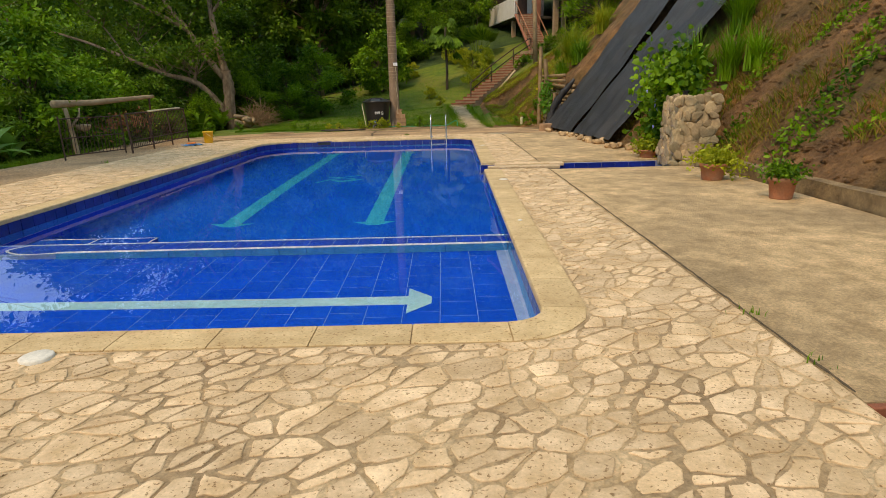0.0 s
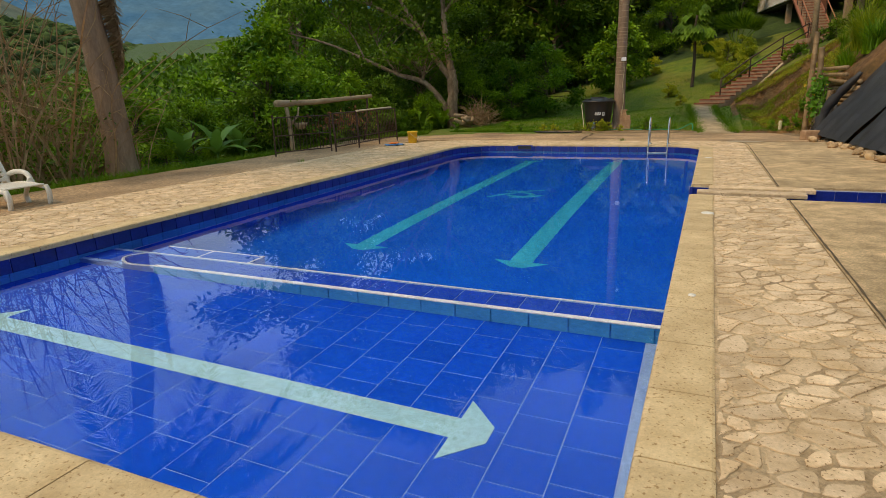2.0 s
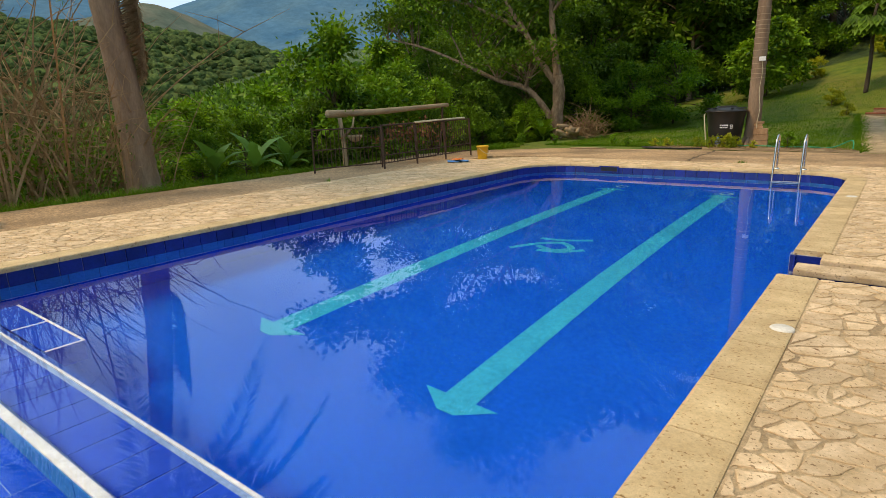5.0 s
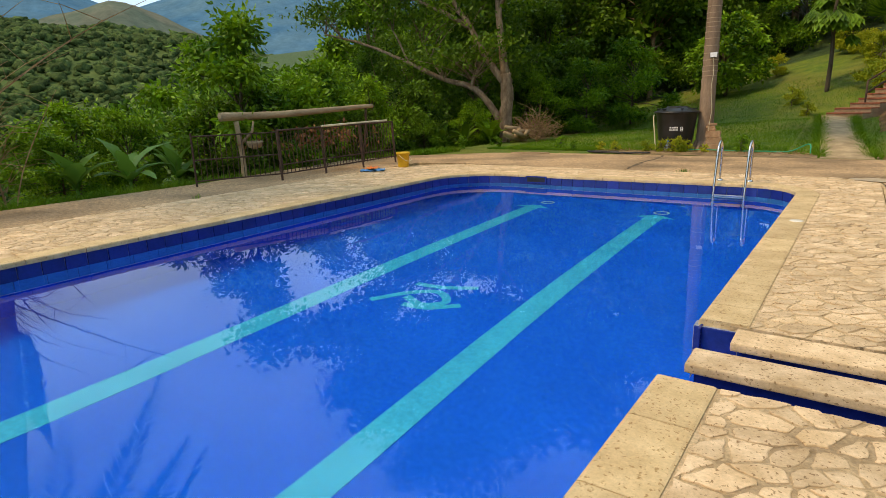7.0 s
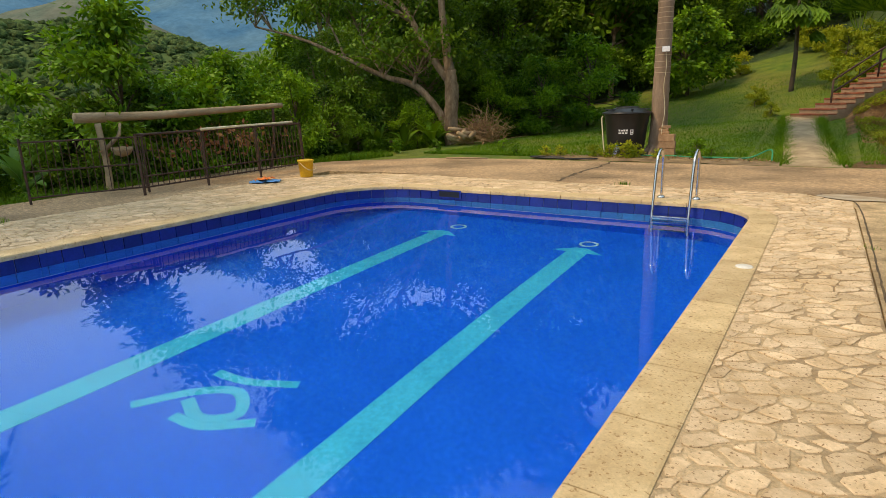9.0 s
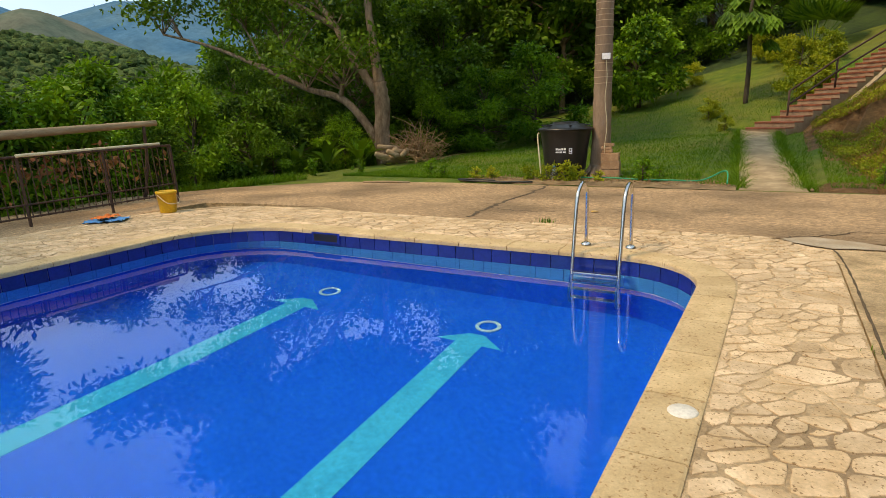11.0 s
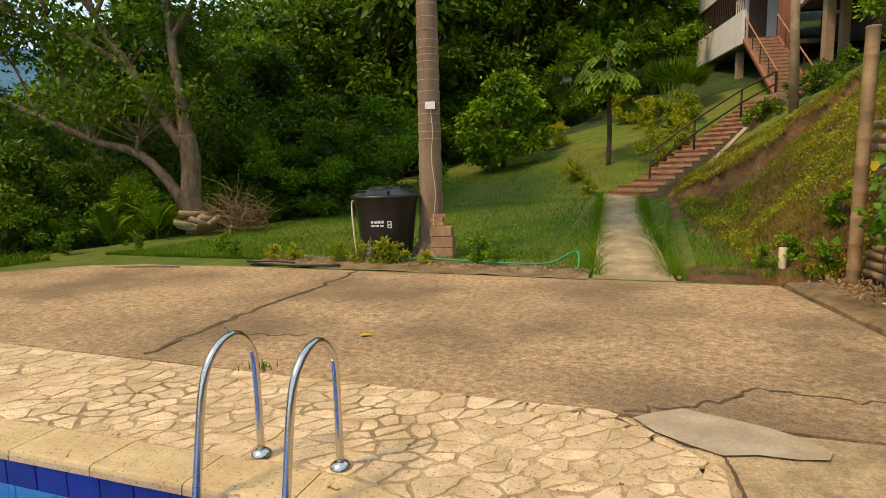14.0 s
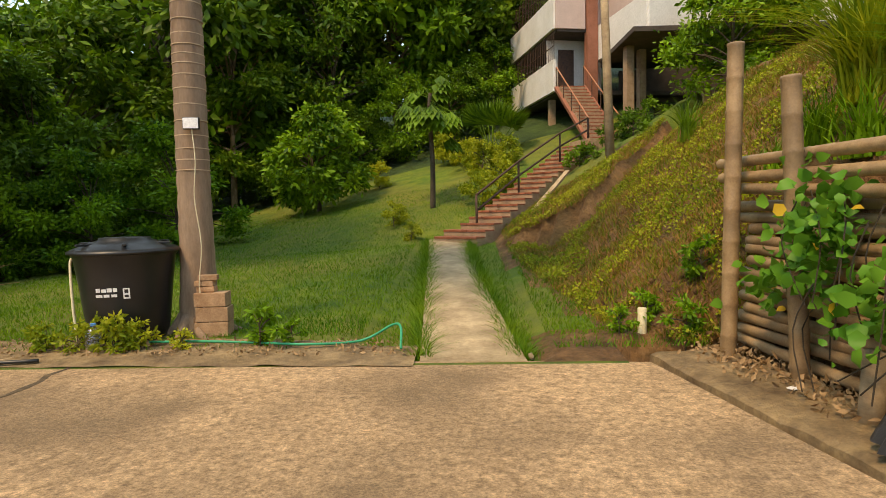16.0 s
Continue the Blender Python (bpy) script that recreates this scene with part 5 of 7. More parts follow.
# dry thicket behind the lounger
dry = thing("dry_thicket", "tangle of bare brown branches at the yard edge", "thicket", (-12.4, 9.0, -0.5))
rng = np.random.default_rng(60)
v, f = [], []
for k in range(420):
    x, y = rng.uniform(-3.2, 1.0), rng.uniform(-3.5, 3.4)
    h = rng.uniform(2.0, 6.2) * (0.75 + 0.25 * math.sin(y * 1.3 + 1))
    d = rng.normal(size=2) * 0.28
    pts = [(x, y, 0), (x + d[0] * h * 0.4, y + d[1] * h * 0.4, h * 0.4), (x + d[0] * h * 0.9 + rng.normal() * 0.15, y + d[1] * h, h * 0.8), (x + d[0] * h * 1.5, y + d[1] * h * 1.5 + rng.normal() * 0.2, h)]
    path = smooth_path(pts, 3)
    r = rng.uniform(0.01, 0.034)
    tube(path, np.linspace(r, 0.004, len(path)), 3, v, f, cap=False)
    for _ in range(4):
        i = rng.integers(3, len(path) - 1)
        e = path[i] + Vector((rng.normal() * 0.5, rng.normal() * 0.5, rng.uniform(-0.1, 0.7)))
        tube([path[i], path[i].lerp(e, 0.5) + Vector((0, 0, 0.06)), e], [r * 0.4, r * 0.3, 0.003], 3, v, f, cap=False)
tagged(part("branch_tangle", mesh_of("branch_tangle", v, f, M_TWIG), parent=dry, label="bare dry stems"), kind="stuff")
c = rng.uniform([-3.2, -3.5, 0.1], [1.0, 3.4, 1.9], (6500, 3))
part("undergrowth", leaf_mesh("undergrowth", c, 0.11, M_LEAF_D, rng), parent=dry, label="green leaves among the stems")


# grass
def grass_field(name, label, n, place, height, width, material, seed, lean=0.5):
    rng_ = np.random.default_rng(seed)
    roots = []
    while len(roots) < n:
        x, y = place(rng_)
        if x is not None:
            roots.append((x, y, rough_z(x, y) - 0.01))
    me_ = blade_mesh(name, roots, height, width, material, rng_, lean)
    return tagged(part(name, me_), label, "grass", kind="stuff")


def lawn_place(r):
    y = 26.7 + 16 * r.random() ** 2.0
    x = r.uniform(-9.5, 4.2)
    if 0.85 - 0.05 * (y - 26.2) < x < 2.08 - 0.03 * (y - 26.2) and y < 37.2 or x > lerp_table(y, BANK_FOOT) + 0.3 or (y < 27.35 and x > -5 and r.random() < 0.85):
        return None, None
    return x, y


def bank_place(r):
    y = r.uniform(26.8, 38)
    x = lerp_table(y, BANK_FOOT) + r.uniform(-0.2, 6.0)
    return (x, y) if noise.noise((x * 0.8, y * 0.8, 5)) > -0.55 else (None, None)


def near_bank_place(r):
    y = r.uniform(4, 16)
    x = lerp_table(y, BANK_FOOT) + 0.2 + r.random() ** 1.3 * 5.0
    return (x, y) if noise.noise((x * 0.7, y * 0.7, 9)) > 0.12 else (None, None)


def edge_place(r):
    y = r.uniform(4.5, 26)
    return lerp_table(y, [(4, -10.75), (9, -10.62), (15.5, -10.5), (21, -11.3), (26, -10.2)]) - r.random() ** 2 * 1.4, y


grass_field("lawn_grass", "short bright green lawn grass", 60000, lawn_place, 0.075, 0.007, M_GRASS, 1)
grass_field("bank_grass", "patchy dry grass and weeds on the bank", 70000, bank_place, 0.10, 0.009, M_DRYGRASS, 2, 0.8)
grass_field("slope_grass", "thin dry grass on the earth slope", 11000, near_bank_place, 0.2, 0.009, M_DRYGRASS, 3, 0.9)
grass_field("edge_grass", "rough green grass along the slab edge", 14000, edge_place, 0.2, 0.008, M_GRASS, 4, 0.7)

vr = np.random.default_rng(91)
vx, vy = -15.5 - 130 * vr.random(90000) ** 1.25, vr.uniform(-40, 120, 90000)
vz = np.array([ground_z(a, b) for a, b in zip(vx, vy)]) + np.abs(vr.normal(size=90000)) * 0.9 * (1 + np.array([noise.noise((a * 0.25, b * 0.25, 4)) for a, b in zip(vx, vy)]))
tagged(part("valley_scrub", leaf_mesh("valley_scrub", np.stack([vx, vy, vz], 1), 0.010 * np.hypot(vx, vy - 8), M_LEAF_D, vr, droop=-0.2, aspect=0.6)), "dense low scrub falling into the valley", "scrub", kind="stuff")
weed_rng = np.random.default_rng(66)
for wname, wlabel, wmat, count, span_, size_ in (("bank_weeds", "low leafy weeds scattered over the bank", M_LEAF_Y, 26000, (26.8, 38, -0.2, 5.5), 0.055), ("slope_weeds", "patches of green weeds on the earth slope", M_LEAF_M, 6000, (3.5, 16, 0.3, 4.5), 0.09)):
    pts = []
    while len(pts) < count:
        y = weed_rng.uniform(span_[0], span_[1])
        x = lerp_table(y, BANK_FOOT) + weed_rng.uniform(span_[2], span_[3])
        if noise.noise((x * 1.1, y * 1.1, 12)) > (0.0 if wname == "bank_weeds" else 0.2):
            pts.append((x, y, rough_z(x, y) + weed_rng.random() * 0.14))
    tagged(part(wname, leaf_mesh(wname, pts, size_, wmat, weed_rng, droop=-0.2, aspect=0.6)), wlabel, "weeds", kind="stuff")


def path_edge_place(r):
    y = r.uniform(26.4, 36.8)
    left = 0.85 - 0.0505 * (y - 26.25)
    right = lerp_table(y, [(26.2, 2.03), (31, 1.68), (36.9, 1.42)])
    return (left if r.random() < 0.5 else right) + r.normal() * 0.07, y


grass_field("path_edge_grass", "grass creeping over the path edges", 9000, path_edge_place, 0.22, 0.007, M_GRASS, 6, 0.7)



def clod_field(name, label, count, span_, size_, material, seed):
    """Crumbled lumps lying on the ground, one low rough solid each."""
    rng_ = np.random.default_rng(seed)
    bm_ = bmesh.new()
    bmesh.ops.create_icosphere(bm_, subdivisions=1, radius=1.0)
    unit = np.array([q.co[:] for q in bm_.verts])
    tri = np.array([[q.index for q in fc.verts] for fc in bm_.faces])
    bm_.free()
    y = rng_.uniform(span_[0], span_[1], count)
    x = np.array([lerp_table(q, BANK_FOOT) for q in y]) + span_[2] + (span_[3] - span_[2]) * rng_.random(count) ** 1.2
    at = np.array([(a, b, rough_z(a, b)) for a, b in zip(x, y)])
    sz = size_ * (0.35 + rng_.random(count) ** 3 * 1.6)
    v_ = at[:, None] + unit[None] * (1 + 0.7 * (rng_.random((count, len(unit), 1)) - 0.5)) * sz[:, None, None] * np.array([1, 1, 0.7])
    f_ = (tri[None] + (np.arange(count) * len(unit))[:, None, None]).reshape(-1, 3)
    return tagged(part(name, tri_mesh(name, v_.reshape(-1, 3), f_, material)), label, "soil", kind="stuff")


clod_field("soil_clods", "crumbled brown clods on the earth slope", 4200, (2.5, 15.5, 0.0, 4.2), 0.045, M_SOIL, 51)
clod_field("bank_clods", "small brown clods among the bank grass", 2200, (26.9, 35.5, 0.1, 4.5), 0.03, M_SOIL, 52)
br = np.random.default_rng(78)
bx = br.uniform(-5.2, 0.7, 700)
by = 26.5 - 0.03 * (bx + 4.2) + br.random(700) ** 1.2 * 0.7
bz = np.array([max(rough_z(a, b), -0.1) for a, b in zip(bx, by)]) + 0.03 + br.random(700) * 0.02
tagged(part("border_litter", leaf_mesh("border_litter", np.stack([bx, by, bz], 1), 0.06, M_TWIG, br, droop=0.0)), "dry leaf litter along the soil border", "litter", kind="stuff")
lr = np.random.default_rng(77)
pts = []
while len(pts) < 900:
    y = lr.uniform(22.8, 26.9)
    x = lerp_table(y, [(20.8, 4.27), (23.2, 3.74), (26.15, 3.35), (26.9, 3.3)]) + 0.45 + lr.random() ** 0.6 * 0.75
    pts.append((x, y, far_drop(x, y) + 0.02 + lr.random() * 0.05))
tagged(part("leaf_litter", leaf_mesh("leaf_litter", pts, 0.075, M_TWIG, lr, droop=0.1)), "dry leaf litter at the fence foot", "litter", kind="stuff")

# ---- water tank corner ----


def bars(parent, name, rows, material, m):
    """Printed lines that cannot be read, as thin plates."""
    for x, z, w, h in rows:
        part(name, box(w, 0.004, h, (x, 0, z)), material, parent, m=m)


TANK = (-3.06, 27.38, -0.06)
tank = thing("water_tank", "black plastic water tank with a domed lid", "water tank", TANK)
tank.scale = (0.91, 0.91, 0.97)
prof = [(0.0, 0.0), (0.48, 0.0), (0.51, 0.03), (0.57, 0.45), (0.60, 0.75), (0.655, 1.12), (0.68, 1.16), (0.68, 1.2), (0.62, 1.2)]
v, f = lathe(prof, 40)
part("body", mesh_of("body", v, f, M_BLACK_P, True), parent=tank)
v, f = lathe([(0.69, 1.17), (0.73, 1.18), (0.73, 1.21), (0.66, 1.24), (0.5, 1.30), (0.34, 1.345), (0.33, 1.375), (0.0, 1.385)], 40)
lid = part("lid", mesh_of("lid", v, f, M_BLACK_P, True), parent=tank, label="domed black lid")
for k in range(6):
    a = k * math.pi / 3
    part("rib", box(0.34, 0.05, 0.03, (0.5, 0, 1.285), 0.01, rot=None), M_BLACK_P, lid, m=pose(0, 0, 0, 0, 0, math.degrees(a)))
part("pipe", mesh_of("pipe", *tube(smooth_path([(-0.70, -0.12, 1.12), (-0.72, -0.16, 1.02), (-0.62, -0.3, 0.5), (-0.55, -0.35, 0.02)], 5), 0.02, 8), M_CREAM, True), parent=tank, label="pale overflow pipe")
sign_m = pose(0.13, -0.598, 0.62, 6, 0, 13)
bars(tank, "lettering", [(-0.16, 0.09, 0.05, 0.05), (-0.09, 0.09, 0.06, 0.04), (-0.02, 0.09, 0.06, 0.05), (0.05, 0.09, 0.05, 0.05), (-0.15, 0.025, 0.08, 0.035), (-0.06, 0.025, 0.07, 0.035), (0.035, 0.025, 0.07, 0.035)], M_INK, sign_m)
bars(tank, "label_plate", [(0.19, 0.0, 0.085, 0.135)], M_INK, sign_m)
bars(tank, "label_mark", [(0.19, 0.02, 0.05, 0.03), (0.19, 0.075, 0.045, 0.045)], M_BLACK_P, sign_m @ pose(0, -0.004, 0))
jug = thing("plastic_jug", "clear plastic jug standing beside the tank", "jug", (-3.12, 26.72, -0.06))
v, f = lathe([(0.0, 0), (0.09, 0), (0.095, 0.02), (0.095, 0.2), (0.07, 0.26), (0.03, 0.28), (0.03, 0.31)], 18)
part("body", mesh_of("body", v, f, M_GLASS, True), parent=jug)
part("cap", mesh_of("cap", *lathe([(0.0, 0.33), (0.034, 0.33), (0.034, 0.3), (0, 0.3)], 14), M_BLUECL), parent=jug, label="blue cap")
flood = thing("floodlight", "small white LED floodlight fixed to the palm trunk", "lamp", (-2.14, 27.45, 2.65), 8)
part("housing", box(0.21, 0.05, 0.155, (0, 0.01, 0), 0.01), M_BLACK_P, flood, "dark housing")
part("glass", box(0.19, 0.012, 0.135, (0, -0.02, 0.01), 0.003), M_INK, flood, "white front glass")
part("bracket", box(0.06, 0.06, 0.03, (0, 0.06, 0.05), 0.005), M_RUST, flood)
part("cable", mesh_of("cable", *tube(smooth_path([(0, 0.02, 0.0), (0.03, 0.0, -0.4), (0.0, -0.01, -0.9), (0.06, -0.02, -1.5), (0.02, -0.05, -2.1), (0.16, -0.08, -2.6)], 6), 0.008, 6), M_CREAM), parent=flood, label="pale cable down the trunk")
stack = thing("clay_block_stack", "stack of weathered clay blocks beside the palm", "bricks", (-1.98, 27.5, -0.06), 4)
for k, (dx, w, h) in enumerate(((0, 0.43, 0.2), (0.01, 0.42, 0.2), (-0.01, 0.41, 0.19))):
    part("block", box(w, 0.24, h - 0.01, (dx, 0, 0.2 * k), 0.008), M_CLAY, stack)
for k, (dx, z) in enumerate(((-0.08, 0.59), (-0.1, 0.665), (-0.05, 0.74))):
    part("brick", box(0.24, 0.12, 0.07, (dx, 0, z), 0.008), M_CLAY, stack, m=pose(0, 0, 0, 0, 0, 5 * k - 4))
hose = thing("garden_hose", "green garden hose lying at the lawn edge", "hose", (-1.0, 26.75, -0.05))
part("tube", mesh_of("tube", *tube(smooth_path([(-2.0, 0.2, 0.03), (-0.9, 0.12, 0.05), (-0.2, 0.1, 0.03), (0.5, -0.1, 0.05), (1.1, 0.1, 0.04), (1.55, 0.05, 0.25), (1.62, -0.25, 0.02)], 6), 0.016, 7), M_GREENH, True), parent=hose)
hose2 = thing("black_hose", "coiled black hose on the slab edge", "hose", (-4.9, 26.2, -0.1))
part("tube", mesh_of("tube", *tube(smooth_path([(1.4, 0.1, 0.03), (0.5, -0.05, 0.03), (-0.2, 0.0, 0.03), (-0.6, 0.15, 0.04), (-0.2, 0.25, 0.04), (0.4, 0.18, 0.03)], 6), 0.022, 7), M_BLACK_P, True), parent=hose2)
for x, y, ln, an in ((-7.2, 25.6, 1.3, 12), (-3.95, 26.45, 0.5, 40), (2.1, 26.4, 0.16, 90)):
    stick = thing("stick", "pale dry stick lying on the slab", "stick", (x, y, far_drop(x, y) + 0.02), an, "loose sticks")
    part("wood", mesh_of("wood", *tube([(-ln / 2, 0, 0), (0, 0.02, 0.01), (ln / 2, 0, 0)], [0.03, 0.028, 0.02], 7), M_WOOD, True), parent=stick)
pvc = thing("pvc_stub", "short cream pipe stub in the grass", "pipe", (3.6, 27.35, rough_z(3.6, 27.35)), 0)
part("pipe", mesh_of("pipe", *lathe([(0.0, 0.32), (0.05, 0.32), (0.058, 0.31), (0.055, -0.1)], 14), M_CREAM, True), parent=pvc)

# wood pile at the big tree
pile = thing("wood_pile", "heap of cut branches and logs by the tree", "wood pile", (-10.3, 31.2, rough_z(-10.3, 31.2)))
rng = np.random.default_rng(70)
for k in range(9):
    a = rng.uniform(-0.5, 0.5)
    ln = rng.uniform(0.5, 1.1)
    p = Vector((rng.uniform(-0.3, 0.9), rng.uniform(-1.0, -0.4), 0.09 + 0.06 * k))
    d = Vector((math.sin(a), -math.cos(a), 0.3 * rng.normal())) * ln / 2
    part("log", mesh_of("log", *tube([p - d, p + d], [0.1, 0.085], 9), M_WOOD, True), parent=pile)
v, f = [], []
for k in range(260):
    p = Vector((rng.normal() * 0.4 + 0.5, rng.normal() * 0.35 + 0.2, abs(rng.normal()) * 0.4))
    d = Vector((rng.normal(), rng.normal(), abs(rng.normal()) * 0.9)).normalized() * rng.uniform(0.4, 1.3)
    tube([p, p + d * 0.5 + Vector((0, 0, 0.05)), p + d], [0.014, 0.01, 0.004], 3, v, f, cap=False)
tagged(part("brushwood", mesh_of("brushwood", v, f, M_TWIG), parent=pile, label="tangled cut twigs"), kind="stuff")

# ---- brick stair with railing, house ----
stair = thing("brick_stair", "red brick garden stair climbing the slope", "stairs")
S0, SD = Vector((0.72, 36.4, 0.58)), Vector((0.6, 0.8, 0))
SP = Vector((0.8, -0.6, 0))
yaw = math.degrees(math.atan2(-SP.x, SP.y)) - 90
brick_me = None
STEPS, RUN, RISE = 18, 0.425, 0.178
turn_deg = math.degrees(math.atan2(SP.y, SP.x))
for k in range(STEPS):
    wide = 1.2 + (0.3 if k < 2 else 0)
    c = S0 + SD * (RUN * (k + 0.5)) + SP * (0.62 - (wide - 1.2) / 2)
    z = S0.z + RISE * (k + 1)
    st = part("step", box(wide, RUN + 0.25, RISE + 0.3, (0, 0.12, -RISE - 0.34), 0.01), M_CONC_S, stair, "cement step", m=pose(c.x, c.y, z, 0, 0, turn_deg))
    n = round(wide / 0.225)
    for q in range(n):
        part("brick", box(wide / n - 0.012, RUN + 0.02, 0.06, (-wide / 2 + (q + 0.5) * wide / n, -0.02, -0.055), 0.008), M_BRICK, st)
rail = thing("stair_rail", "thin black iron handrail beside the stair", "railing")
RB = Vector((1.72, 36.9, 0.98))
posts = [RB, Vector((3.11, 38.6, 2.05)), Vector((4.75, 40.6, 3.15)), Vector((6.15, 42.6, 3.95))]
for p in posts:
    part("post", mesh_of("post", *tube([p - Vector((0, 0, 0.15)), p + Vector((0, 0, 0.95))], 0.034, 8), M_RUST, True), parent=rail)
for h in (0.95, 0.5):
    part("rail", mesh_of("rail", *tube([p + Vector((0, 0, h)) for p in posts], 0.034, 8), M_RUST, True), parent=rail)
kerbst = thing("plank", "pale plank lying on the slope beside the stair", "plank", (4.0, 37.6, rough_z(4.0, 37.6) + 0.06), 0)
part("board", box(2.3, 0.16, 0.07, (0, 0, 0), 0.01), M_WOOD, kerbst, m=pose(0, 0, 0, 0, -32, 50))
pole = thing("utility_pole", "slim weathered wooden pole by the stair", "pole", (5.85, 38.0, rough_z(5.85, 38.0) - 0.1), 0)
part("pole", mesh_of("pole", *tube([(0, 0, 0), (-0.1, 0, 3), (-0.25, 0, 7)], [0.14, 0.125, 0.1], 12, wobble=0.06), M_WOOD, True), parent=pole)

house = thing("house", "white two-storey house on stilts above the slope", "house")
C1, C2 = Vector((5.6, 47.0, 0)), Vector((4.2, 53.6, 0))
U, W = (C2 - C1).normalized(), Vector((0.978, 0.2075, 0))
Z1, Z2 = 6.79, 9.59


def panel(name, a, b, z0, z1, thick, material, parent=None, label=""):
    d = b - a
    bm = box(d.length, thick, z1 - z0, (d.length / 2, 0, 0), 0.02)
    return part(name, bm, material, parent or house, label, m=pose(a.x, a.y, z0, 0, 0, math.degrees(math.atan2(d.y, d.x))))


for z0 in (Z1, Z2):
    panel("parapet", C1, C2, z0, z0 + 1.44, 0.16, M_WHITE, label="white balcony parapet")
    panel("floor_slab", C1 + W * 0.1 + U * 3.2, C1 + W * 11 + U * 3.2, z0 - 0.12, z0 + 0.08, 6.4, M_DARK, label="floor slab and soffit, underside shade painted dark")
panel("front_wall", C1 + W * 0.02, C1 + W * 1.45, Z2, Z2 + 3.2, 0.16, M_PINK, label="rose plastered wall")
panel("column", C1 + W * 1.5, C1 + W * 2.0, 4.5, 14, 0.4, M_REDCOL, label="brick red column")
panel("back_wall", C1 + W * 2.4 + U * 0.5, C2 + W * 2.4, Z1, 14, 0.2, M_PINK, label="shaded inner wall")
panel("door", C1 + W * 0.62 + U * 1.2, C1 + W * 1.4 + U * 1.2, Z1 + 0.08, Z1 + 2.2, 0.06, M_RUST, label="dark iron door")
panel("inner_wall", C1 + W * 0.1 + U * 1.4, C1 + W * 2.4 + U * 1.4, Z1 + 0.08, Z2 - 0.1, 0.1, M_WHITE, label="shaded white wall")
panel("roof", C1 + W * -0.4 + U * 3, C1 + W * 12 + U * 3, 13.6, 13.9, 8.0, M_TERRA, label="tiled roof")
for z0 in (Z1 + 1.44, Z2 + 1.44):
    for k in range(26):
        a = C1 + U * (0.1 + k * 0.255)
        part("grille_bar", mesh_of("grille_bar", *tube([(a.x, a.y, z0), (a.x, a.y, z0 + 1.3)], 0.018, 5), M_RUST), parent=house)
    panel("grille_rail", C1 + U * 0.1, C2, z0 + 0.62, z0 + 0.66, 0.03, M_RUST)
WA, WB = Vector((7.55, 48.0, 0)), Vector((8.6, 43.2, 0))
WC = WB + Vector((8.5, 1.8, 0))
panel("wing_parapet", WB, WA, 8.2, 9.75, 0.16, M_WHITE, label="white wing parapet")
panel("wing_parapet", WB, WC, 8.2, 9.75, 0.16, M_WHITE, label="white wing parapet")
panel("wing_upper", WB + Vector((0.6, 0.4, 0)), WC, 9.75, 13.4, 0.2, M_REDCOL, label="brick red upper wall")
panel("wing_upper", WB + Vector((0.6, 0.4, 0)), WA + Vector((0.6, 0, 0)), 9.75, 13.4, 0.2, M_PINK, label="rose upper wall")
# soffit and walls coloured dark to paint the shade under the house
panel("wing_floor", WA + Vector((4.2, -0.6, 0)), WA + Vector((4.3, -5.4, 0)), 8.05, 8.25, 8.0, M_DARK, label="wing soffit, its shade painted dark")
panel("under_wall", WA + Vector((1.5, 1.2, 0)), WC + Vector((0, 2.5, 0)), 3.5, 8.1, 0.2, M_DARK, label="wall under the house, coloured dark as shade")
panel("under_wall", C1 + U * 5 + W * 0.5, C1 + U * 5 + W * 6, 3.0, 6.7, 0.2, M_DARK, label="wall under the house, coloured dark as shade")
for p, w_ in ((Vector((8.25, 44.6, 0)), 0.34), (Vector((8.95, 45.2, 0)), 0.3), (Vector((11.2, 44.2, 0)), 0.34), (C1 + U * 1.5 + W * 0.4, 0.3)):
    part("pillar", box(w_, w_, 5.0, (0, 0, 0), 0.02), M_CONC_S, house, "rough concrete pillar", m=pose(p.x, p.y, 3.2, 0, 0, 12))
hst = thing("house_stair", "brick stair with rails up to the house door", "stairs")
HS0, HD = Vector((6.95, 43.3, 3.95)), Vector((-0.18, 0.98, 0))
for k in range(16):
    c = HS0 + HD * (0.235 * k)
    st = part("step", box(1.15, 0.28, 0.2, (0, 0, -0.12), 0.008), M_CONC_S, hst, m=pose(c.x, c.y, HS0.z + 0.18 * (k + 1), 0, 0, 10))
    for q in range(5):
        part("brick", box(0.22, 0.25, 0.05, (-0.46 + 0.23 * q, -0.02, 0.06), 0.006), M_BRICK, st)
for s in (-0.62, 0.62):
    a = HS0 + Vector((s, 0, 0.1))
    b = a + HD * 3.76 + Vector((0, 0, 2.88))
    part("stringer", mesh_of("stringer", *tube([a, b], 0.12, 4), M_REDCOL), parent=hst, label="brick red stringer")
    part("handrail", mesh_of("handrail", *tube([a + Vector((0, 0, 0.95)), b + Vector((0, 0, 0.95))], 0.03, 6), M_TERRA), parent=hst)
    for q in range(5):
        p = a.lerp(b, q / 4)
        part("baluster", mesh_of("baluster", *tube([p, p + Vector((0, 0, 0.95))], 0.02, 6), M_RUST), parent=hst)
land = thing("landing_block", "brick landing between the two stairs", "landing", (6.75, 42.9, 2.9), 20, kind="structure")
part("block", box(2.0, 1.5, 1.16, (0, 0, 0), 0.02), M_CONC_S, land)
